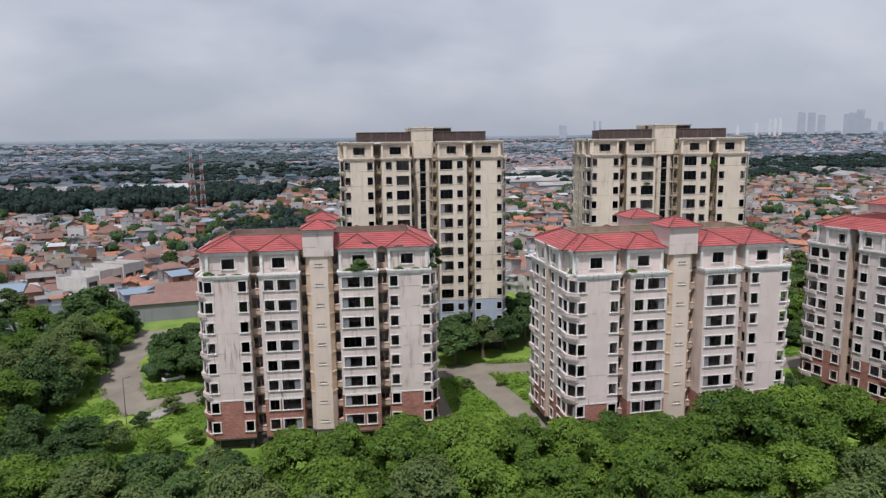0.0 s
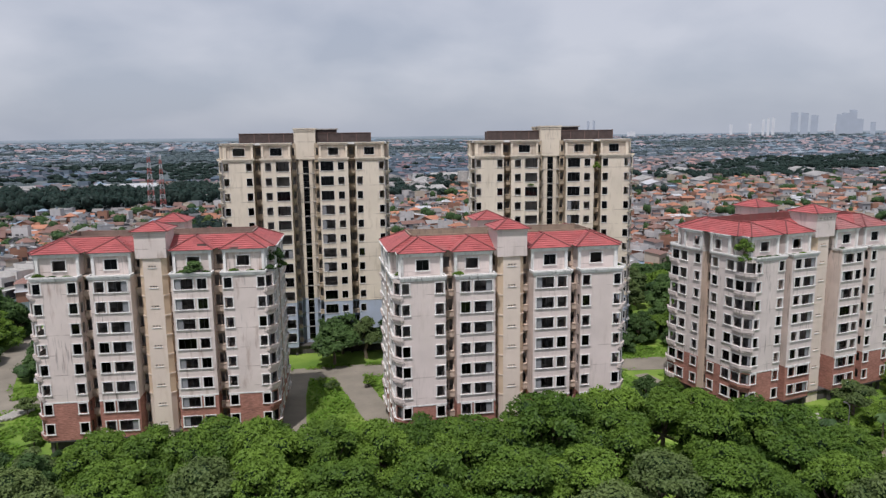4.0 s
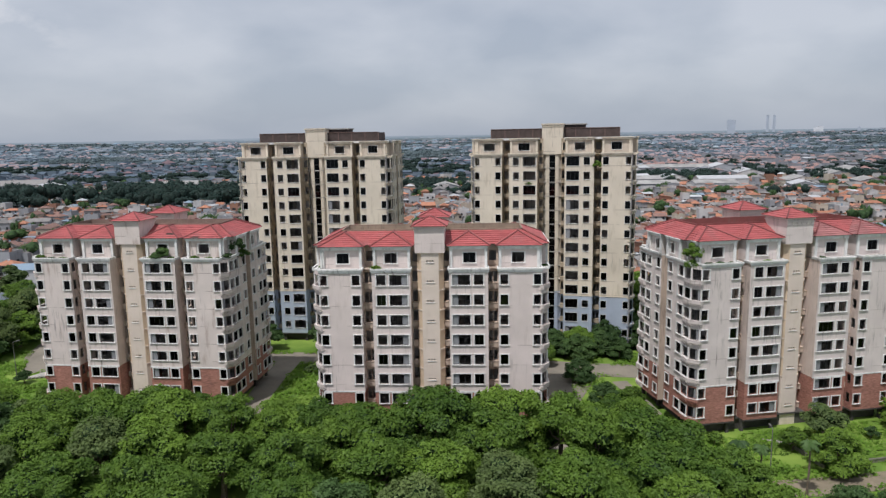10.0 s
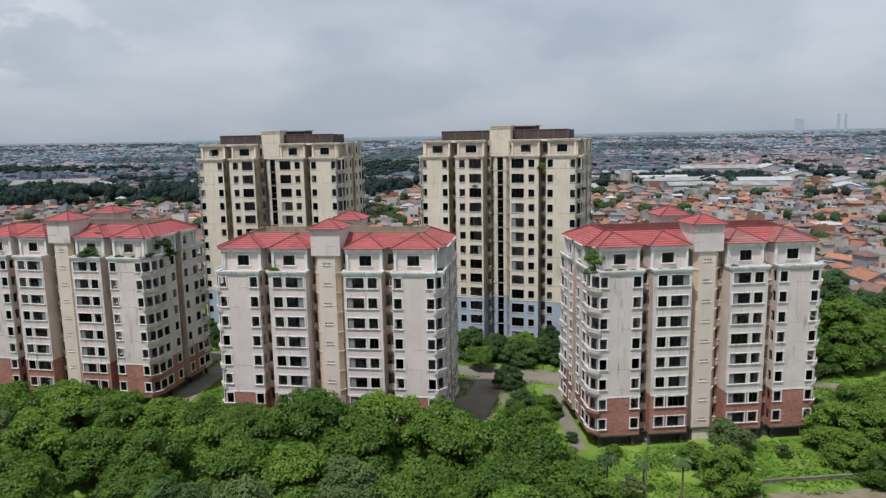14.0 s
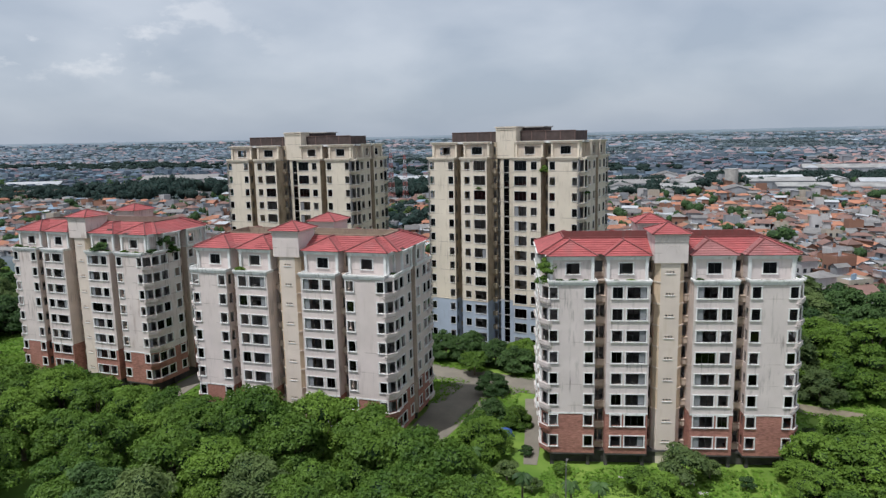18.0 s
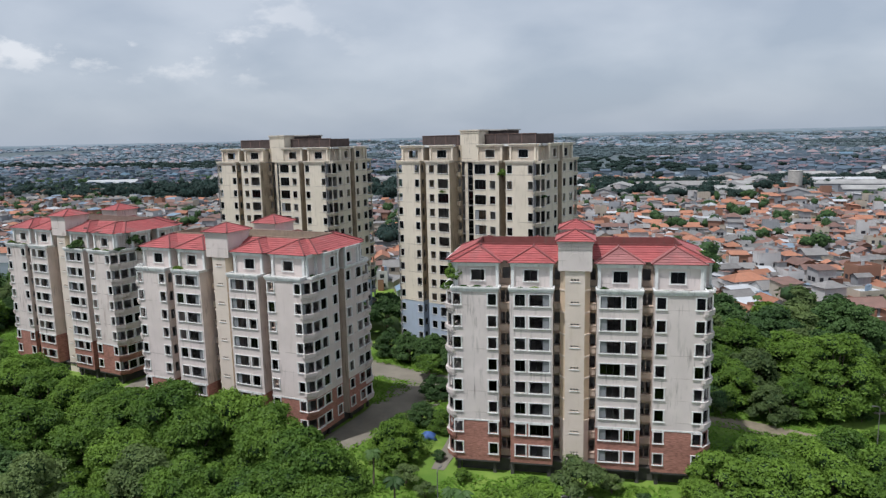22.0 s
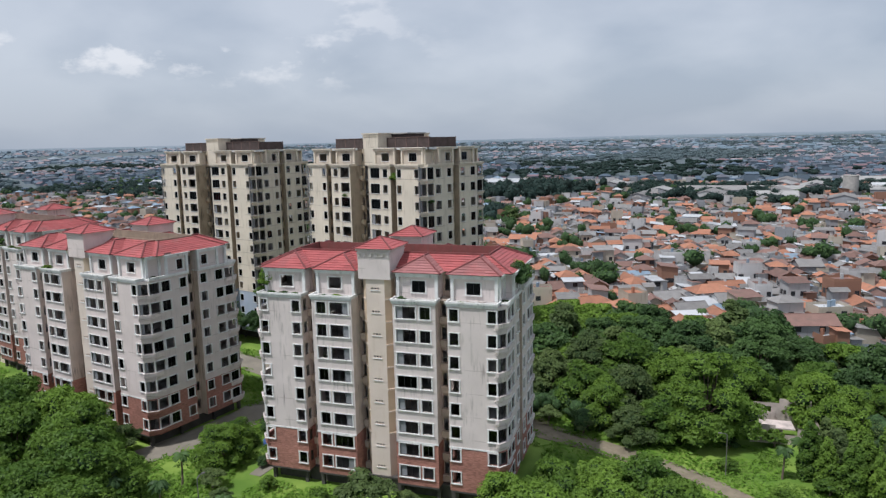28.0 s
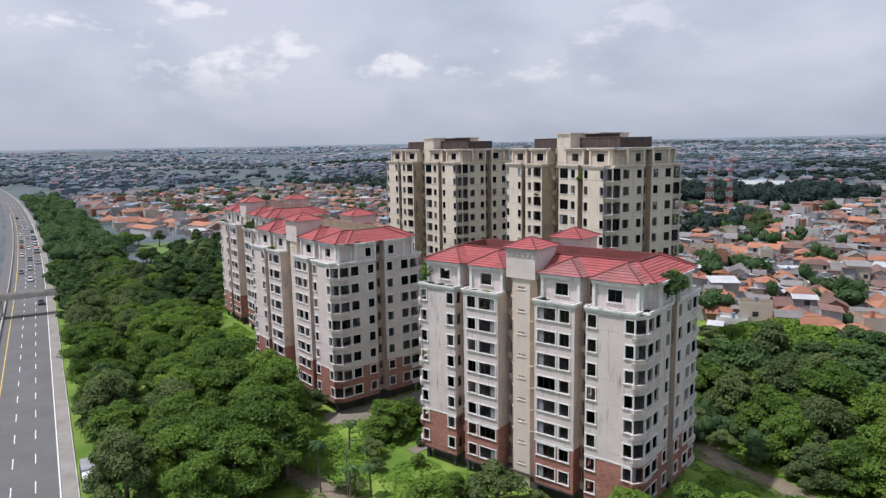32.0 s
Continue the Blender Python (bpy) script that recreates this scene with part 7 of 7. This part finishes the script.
def palm(x, y, h, k=0):
    ob = thing("palm_tree", "slender palm with a tuft of drooping fronds", "palm", Matrix.Translation((x, y, 0)) @ Matrix.Rotation(x, 4, "Z"), "palms on the open ground")
    mb = Mb()
    mb.tube((0, 0, -0.2), (0.15, 0, h * 0.5), 0.17, 0.13, 8)
    mb.tube((0.15, 0, h * 0.5), (0.2, 0.1, h), 0.13, 0.10, 8)
    part("trunk", mb.mesh("trunk", M_BARK), ob)
    part("fronds", FROND[k], ob, "", Matrix.Translation((0.2, 0.1, h)))


for x, y, h, k in ((41.6, -17.5, 7.6, 0), (50.6, -18.0, 7.6, 1), (35.7, -19.7, 7.6, 1), (29.4, -13.8, 6.5, 0), (47, -12.5, 4.5, 1), (109, 38, 5.0, 0), (107, 35, 4.5, 1), (-79, 51, 7.5, 0), (-77.5, 49, 7.0, 1), (83, 108, 6.0, 0), (32.5, -7.5, 5.0, 1)):
    palm(x, y, h, k)


M_LAMP = mat("dull_lamp_metal", (0.17, 0.165, 0.155), rough=0.6, metal=0.3)


def lamp_post(x, y, h, rot):
    ob = thing("street_lamp", "slim galvanised street lamp with a bent arm", "street lamp", Matrix.Translation((x, y, 0)) @ Matrix.Rotation(radians(rot), 4, "Z"), "street lamps in the compound")
    mb = Mb()
    mb.tube((0, 0, -0.2), (0, 0, h), 0.09, 0.06, 8)
    part("pole", mb.mesh("pole", M_LAMP), ob)
    mb = Mb()
    mb.tube((0, 0, h), (0.3, 0, h + 0.25), 0.06, 0.05, 6)
    mb.tube((0.3, 0, h + 0.25), (0.8, 0, h + 0.3), 0.05, 0.045, 6)
    part("arm", mb.mesh("arm", M_LAMP), ob)
    mb = Mb()
    mb.box(0.7, 1.2, -0.12, 0.12, h + 0.22, h + 0.36)
    part("lamp_head", mb.mesh("lamp_head", M_LAMP), ob)


for x, y, h, r in ((99.9, 32.3, 6.2, 200), (46.6, -16.0, 8.6, 90), (-88, 27, 8, 30)):
    lamp_post(x, y, h, r)

# ruined pink building at the edge of the wood
ruin = thing("ruined_house", "roofless ruined house with pale broken walls", "house", Matrix.Translation((105.5, 51, 0)) @ Matrix.Rotation(radians(14), 4, "Z"))
M_PINKRUIN = mat("faded_pink_render", (0.52, 0.44, 0.40), var=0.3, scale=0.6, streak=1, dirt_amt=0.6)
for a, b, h, hs in (((-5, -3.5), (-1.4, -3.5), 3.0, [(1.2, 2.4, 0.9, 2.2)]), ((-1.39, -3.5), (1.8, -3.5), 1.5, []), ((1.81, -3.5), (5, -3.5), 2.6, [(0.8, 1.9, 0.9, 2.1)]), ((5, -3.5), (5, 3.5), 3.2, [(2.5, 4.2, 0, 2.1)]), ((5, 3.5), (0.2, 3.5), 5.0, [(0.7, 1.6, 2.9, 4.3), (2.2, 3.2, 2.9, 4.3)]), ((0.19, 3.5), (-5, 3.5), 4.2, [(1.2, 2.3, 2.6, 3.6)]), ((-5, 3.5), (-5, -3.5), 2.4, []), ((-0.5, 3.4), (-0.5, -3.2), 2.2, [(2, 3.2, 0, 2.0)])):
    mb = Mb()
    wall(mb, a, b, 0, h, hs, 0.22)
    part("wall", mb.mesh("wall", M_PINKRUIN), ruin)
mb = Mb()
mb.box(-4.6, 1.5, -3.2, 0.2, 2.3, 2.5)
part("slab", mb.mesh("slab", M_PINKRUIN), ruin, "broken pink floor slab")

M_MOSSY = mat("mossy_old_concrete", (0.17, 0.165, 0.125), var=0.35, scale=0.8, dirt=(0.06, 0.085, 0.03), dirt_amt=0.9)
for a, b in (((55.3, -3.7), (56.7, -10.0)), ((63.0, -8.4), (76.5, -5.3)), ((76.8, -5.2), (88.0, -2.7))):
    mb = Mb()
    wall(mb, a, b, -0.2, 0.5, (), 0.25)
    d = Vector((b[0] - a[0], b[1] - a[1], 0)).normalized()
    n = Vector((d.y, -d.x, 0))
    A, B = Vector((*a, 0.5)) + n * 0.05, Vector((*b, 0.5)) + n * 0.05
    C, D2 = B - n * 0.35, A - n * 0.35
    up = Vector((0, 0, 0.1))
    mb.poly((A + up, B + up, C + up, D2 + up))
    mb.poly((A, B, B + up, A + up))
    mb.poly((C, D2, D2 + up, C + up))
    thing("low_wall", "low weathered concrete wall in rough grass", "wall", group="low walls before the block", data=mb.mesh("low_wall", M_MOSSY))

# blue sheeting heap, concrete pipes, rubble
rng = np.random.default_rng(4)
hv = ICO_V * np.array((1.3, 1.0, 0.7)) * (1 + 0.28 * rng.normal(size=(len(ICO_V), 1)))
hv[:, 2] = np.maximum(hv[:, 2] + 0.4, 0)
thing("tarpaulin_heap", "crumpled blue plastic sheeting heaped on grass", "tarpaulin", Matrix.Translation((33.3, 9.2, 0)), data=np_mesh("tarpaulin_heap", hv, ICO_F, mat("blue_plastic", (0.06, 0.12, 0.32), rough=0.5, var=0.3, scale=2)))
for i in range(5):
    mb = Mb()
    mb.tube((-86 + i * 0.75, 27.0 + i * 0.25, 0.3), (-83.6 + i * 0.75, 31.6 + i * 0.1, 0.3), 0.26, 0.26, 10)
    thing("concrete_pipe", "grey concrete pipe lying in the grass", "pipe", group="stacked pipes", data=mb.mesh("concrete_pipe", M_CONC))
rr = random.Random(3)
for i in range(16):
    x, y = rr.uniform(52, 66), rr.uniform(-4.5, 0.5)
    s = rr.uniform(0.25, 0.6)
    v = ICO_V * np.array((s, s * 0.7, s * 0.35)) * (1 + 0.2 * rng.normal(size=(len(ICO_V), 1)))
    thing("rubble", "pale broken concrete lump in rough grass", "rubble", Matrix.Translation((x, y, s * 0.15)), "rubble before the block", data=np_mesh("rubble", v, ICO_F, M_CONC))

# plants that have taken root on ledges and roofs
GREEN_SPOTS = (   # block, u, v, z, scale, squash
    (BLOCK_C, -17.3, 2.4, 27.5, 0.62, 1.35), (BLOCK_C, -17.9, 1.9, 26.6, 0.45, 1.0), (BLOCK_C, -15.6, 0.7, 27.6, 0.32, 0.5), (BLOCK_C, -13.8, 0.7, 27.6, 0.36, 0.45), (BLOCK_C, -12.0, 0.7, 27.6, 0.28, 0.5),
    (BLOCK_C, -7.6, 0.7, 27.6, 0.30, 0.35), (BLOCK_C, -5.6, 0.7, 27.6, 0.34, 0.35), (BLOCK_C, -4.2, 0.7, 27.6, 0.25, 0.35), (BLOCK_C, 4.0, 0.7, 27.6, 0.30, 0.6), (BLOCK_C, 12.2, 0.7, 27.6, 0.22, 0.4),
    (BLOCK_C, 18.0, 8.2, 27.7, 1.15, 1.05), (BLOCK_C, 17.4, 10.4, 27.7, 1.0, 1.0), (BLOCK_C, -3.4, 8.6, 30.5, 0.55, 0.9), (BLOCK_C, 17.6, 2.6, 27.6, 0.3, 0.4),
    (BLOCK_A, 6.2, 0.8, 27.4, 0.72, 0.9), (BLOCK_A, 4.6, 0.7, 27.5, 0.35, 0.6), (BLOCK_A, 8.0, 0.7, 27.5, 0.35, 0.5), (BLOCK_A, 12.3, 0.7, 27.6, 0.32, 0.6), (BLOCK_A, 15.0, 0.7, 27.6, 0.30, 0.5), (BLOCK_A, 16.6, 0.7, 27.6, 0.28, 0.5),
    (BLOCK_A, -14.5, 0.7, 27.6, 0.34, 0.45), (BLOCK_A, -12.4, 0.7, 27.6, 0.32, 0.4), (BLOCK_A, -16.6, 0.7, 27.6, 0.36, 0.6), (BLOCK_A, 18.2, 5.4, 27.6, 0.72, 1.25), (BLOCK_A, 18.6, 6.6, 26.6, 0.5, 1.0), (BLOCK_A, 17.9, 1.6, 27.5, 0.42, 0.7), (BLOCK_A, 17.5, 3.0, 27.6, 0.4, 0.6), (BLOCK_A, 2.0, 8.5, 30.5, 0.4, 0.7), (BLOCK_A, -2.6, 9.0, 30.5, 0.45, 0.6),
    (BLOCK_B, -16.9, 2.8, 27.6, 0.36, 0.6), (BLOCK_B, -8.4, 0.7, 27.6, 0.36, 0.6), (BLOCK_B, 8.4, 4.4, 31.2, 0.28, 0.5), (BLOCK_B, -4.4, 0.7, 27.6, 0.24, 0.3), (BLOCK_B, 17.8, 3.0, 27.6, 0.36, 0.4),
    (TOWER_2, 9.9, 0.6, 40.2, 0.42, 1.3), (TOWER_2, 3.6, 2.0, 40.0, 0.34, 1.2), (TOWER_2, -4.8, -0.2, 37.2, 0.30, 0.5), (TOWER_2, 18.4, 2.2, 36.5, 0.35, 0.6), (TOWER_1, 3.2, 1.5, 43.0, 0.25, 0.6))
for m, u, v, z, s, q in GREEN_SPOTS:
    p = m @ Vector((u, v, z))
    tree(SMALL[RT.randrange(2)], p.x, p.y, s, s * q, "wild shrub rooted on a ledge of the building", name="shrub", z=p.z, group="shrubs rooted on ledges")

M_OLDWOOD = mat("grey_weathered_timber", (0.34, 0.30, 0.26), var=0.3, scale=1.5)
pile = thing("timber_pile", "heap of grey broken boards on a roof ledge", "timber pile", BLOCK_C @ Matrix.Translation((14.6, 0.75, 27.47)))
for i in range(14):
    mb = Mb()
    L = RT.uniform(0.5, 1.1)
    mb.box(-L, L, -0.07, 0.07, 0, 0.05)
    part("board", mb.mesh("board", M_OLDWOOD), pile).matrix_basis = pose(RT.uniform(-1.3, 1.3), RT.uniform(-0.25, 0.25), 0.03 + 0.035 * i, RT.uniform(-6, 6), RT.uniform(-9, 9), RT.uniform(-70, 70))


# ---- highway furniture and traffic at rest ----
def box_sill(name, pts_y, z0, z1, w, m, label, cat, x0=-520, x1=200):
    mb = Mb()
    x = x0
    while x < x1:
        x2 = min(x + 20, x1)
        y0, y2 = hw(x) + pts_y, hw(x2) + pts_y
        k = len(mb.v)
        for (xx, yy) in ((x, y0), (x2, y2)):
            mb.v.extend(((xx, yy - w / 2, z0), (xx, yy + w / 2, z0), (xx, yy + w / 2 * 0.6, z1), (xx, yy - w / 2 * 0.6, z1)))
        for q in ((0, 4, 5, 1), (1, 5, 6, 2), (2, 6, 7, 3), (3, 7, 4, 0)):
            mb.f.append(tuple(k + i for i in q))
            mb.mi.append(0)
        x = x2
    return thing(name, label, cat, kind="structure", data=mb.mesh(name, m))


box_sill("median_barrier", -11.6, 0.1, 0.95, 0.5, M_CONC, "grey concrete median barrier of the highway", "barrier")
box_sill("verge_kerb", 2.3, 0.0, 0.28, 0.3, M_CONC, "low concrete kerb at the highway verge", "kerb")
M_TYRE = mat("tyre_rubber", (0.03, 0.03, 0.03), rough=0.9)
M_CARGLASS = mat("car_glass", (0.03, 0.035, 0.04), rough=0.1, spec=0.6)
CARPAINT = {"white": (0.72, 0.72, 0.72), "silver": (0.40, 0.41, 0.43), "black": (0.03, 0.03, 0.035), "red": (0.42, 0.04, 0.03), "grey": (0.16, 0.165, 0.17)}
CARMAT = {k: mat(k + "_car_paint", v, rough=0.3, var=0.05, bump=0, spec=0.6) for k, v in CARPAINT.items()}


def car_meshes(L, W, H, paint):
    b, g = Mb(), Mb()
    zc = H * 0.55
    prof = [(-L / 2, 0.32), (-L / 2, 0.80), (-L / 2 + 0.25, zc), (L / 2 - 0.9, zc), (L / 2 - 0.1, 0.78), (L / 2, 0.62), (L / 2, 0.32)]
    for s in (-1, 1):
        pts = [(x, s * W / 2, z) for x, z in prof]
        b.poly(pts if s < 0 else pts[::-1])
    for i in range(len(prof)):
        (x0, z0), (x1, z1) = prof[i], prof[(i + 1) % len(prof)]
        b.poly(((x0, W / 2, z0), (x0, -W / 2, z0), (x1, -W / 2, z1), (x1, W / 2, z1)))
    r0, r1 = -L / 2 + 0.35, L / 2 - 1.05
    w2 = W / 2 * 0.94
    top = [(r0 + 0.35, H), (r1 - 0.75, H)]
    b.box(top[0][0], top[1][0], -w2 + 0.12, w2 - 0.12, H - 0.06, H)
    g.poly(((r0, -w2, zc), (r0, w2, zc), (top[0][0], w2 - 0.12, H - 0.05), (top[0][0], -w2 + 0.12, H - 0.05))[::-1])
    g.poly(((r1, -w2, zc), (r1, w2, zc), (top[1][0], w2 - 0.12, H - 0.05), (top[1][0], -w2 + 0.12, H - 0.05)))
    for s in (-1, 1):
        q = ((r0, s * w2, zc), (r1, s * w2, zc), (top[1][0], s * (w2 - 0.12), H - 0.05), (top[0][0], s * (w2 - 0.12), H - 0.05))
        g.poly(q if s < 0 else q[::-1])
    wh = Mb()
    wh.tube((0, -0.1, 0), (0, 0.1, 0), 0.32, 0.32, 12)
    rim = Mb()
    rim.tube((0, -0.11, 0), (0, 0.11, 0), 0.17, 0.17, 8)
    return b.mesh("car_body", paint), g.mesh("car_glass", M_CARGLASS), wh.mesh("tyre", M_TYRE), rim.mesh("rim", M_GREYMETAL)


CARS = {k: car_meshes(4.3, 1.7, 1.62, CARMAT[k]) for k in CARPAINT}


def car(x, y, rot, colour, z=0.1):
    bm_, gl, wh, rim = CARS[colour]
    ob = thing("car", f"{colour} compact people carrier standing on the road", "car", Matrix.Translation((x, y, z)) @ Matrix.Rotation(rot, 4, "Z"), "cars on the highway")
    part("body", bm_, ob)
    part("glasshouse", gl, ob)
    for sx in (-1.3, 1.3):
        for sy in (-0.78, 0.78):
            w = part("wheel", wh, ob, "", Matrix.Translation((sx, sy, 0.32)))
            part("rim", rim, w)


def on_road(x, lane):
    dy = (-1.55, -4.7, -7.85)[lane]
    return x, hw(x) + dy, math.atan2(hw(x + 1) - hw(x - 1), 2.0)


for x, lane, col in ((-127, 0, "black"), (-176, 1, "white"), (-198, 2, "grey"), (-206, 1, "silver"), (-222, 0, "silver"), (-236, 1, "grey"), (-250, 2, "white"), (-276, 1, "white"), (-285, 2, "red"), (-297, 0, "white"), (-312, 2, "grey"), (-331, 1, "silver"), (-346, 2, "white"), (-362, 0, "black"), (-384, 1, "white"), (-402, 2, "silver"), (-430, 1, "white"), (-470, 2, "black")):
    car(*on_road(x, lane), col)
car(-84.3, 48.6, 0.4, "white", 0.0)


def truck(x, y, rot, cargo, label):
    ob = thing("truck", label, "truck", Matrix.Translation((x, y, 0.1)) @ Matrix.Rotation(rot, 4, "Z"), "trucks on the highway")
    mb = Mb()
    mb.box(1.4, 3.1, -1.0, 1.0, 0.6, 2.3)
    mb.box(1.4, 2.8, -0.95, 0.95, 2.3, 2.55)
    part("cab", mb.mesh("cab", CARMAT["white"]), ob)
    mb = Mb()
    mb.box(3.08, 3.13, -0.85, 0.85, 1.5, 2.2)
    part("windscreen", mb.mesh("windscreen", M_CARGLASS), ob)
    mb = Mb()
    mb.box(-3.3, 1.25, -1.1, 1.1, 0.8, 1.0)
    for s in (-1, 1):
        mb.box(-3.3, 1.25, s * 1.1 - 0.05, s * 1.1 + 0.05, 1.0, 1.75)
    mb.box(-3.35, -3.25, -1.1, 1.1, 1.0, 1.75)
    part("bed", mb.mesh("bed", M_DARKMETAL), ob)
    mb = Mb()
    mb.box(-3.2, 1.2, -1.0, 1.0, 1.0, 2.75)
    part("load", mb.mesh("load", cargo), ob)
    wh = Mb()
    wh.tube((0, -0.16, 0), (0, 0.16, 0), 0.45, 0.45, 12)
    me = wh.mesh("wheel", M_TYRE)
    for sx in (-2.4, -1.4, 2.2):
        for sy in (-0.95, 0.95):
            part("wheel", me, ob, "", Matrix.Translation((sx, sy, 0.45)))


tr_rot = math.atan2(-0.14, 1.0)
truck(17.0, -42.4, tr_rot, M_GREYMETAL, "high-sided truck with a grey load parked on the verge")
truck(*on_road(-262, 0)[:2], tr_rot, CARMAT["red"], "red-loaded truck on the highway")
truck(*on_road(-324, 0)[:2], tr_rot, M_GREYMETAL, "grey box truck on the highway")

# footbridge over the highway
bx = -112.0
br = thing("footbridge", "grey concrete footbridge across the highway", "bridge", Matrix.Translation((bx, hw(bx), 0)) @ Matrix.Rotation(math.atan2(-0.14, 1.0), 4, "Z"))
mb = Mb()
mb.box(-2.0, 2.0, -46, 8, 5.6, 6.1)
part("deck", mb.mesh("deck", M_CONC), br)
for s in (-1, 1):
    mb = Mb()
    mb.box(s * 1.9 - 0.08, s * 1.9 + 0.08, -46, 8, 6.1, 7.1)
    part("parapet", mb.mesh("parapet", M_CONC), br)
for y in (5.0, -11.6, -40):
    mb = Mb()
    mb.box(-0.5, 0.5, y - 0.35, y + 0.35, 0, 5.6)
    part("pier", mb.mesh("pier", M_CONC), br)
sg = thing("road_sign", "white roadside sign board on a steel post", "road sign", Matrix.Translation((-140, hw(-140) + 4.0, 0)) @ Matrix.Rotation(0.1, 4, "Z"))
mb = Mb()
mb.tube((0, 0, 0), (0, 0, 7.0), 0.12, 0.1, 8)
part("post", mb.mesh("post", M_GREYMETAL), sg)
mb = Mb()
mb.box(-0.06, 0.06, -1.5, 1.5, 5.4, 7.4)
part("board", mb.mesh("board", M_R_WHITE), sg)
# mown playing field beyond the wood
mb = Mb()
mb.poly(((-256, 34, 0.03), (-196, 26, 0.03), (-176, 52, 0.03), (-206, 78, 0.03), (-250, 62, 0.03)))
thing("playing_field", "mown pale green playing field", "field", kind="structure", data=mb.mesh("playing_field", mat("mown_grass", (0.115, 0.185, 0.045), var=0.2, scale=0.1)))
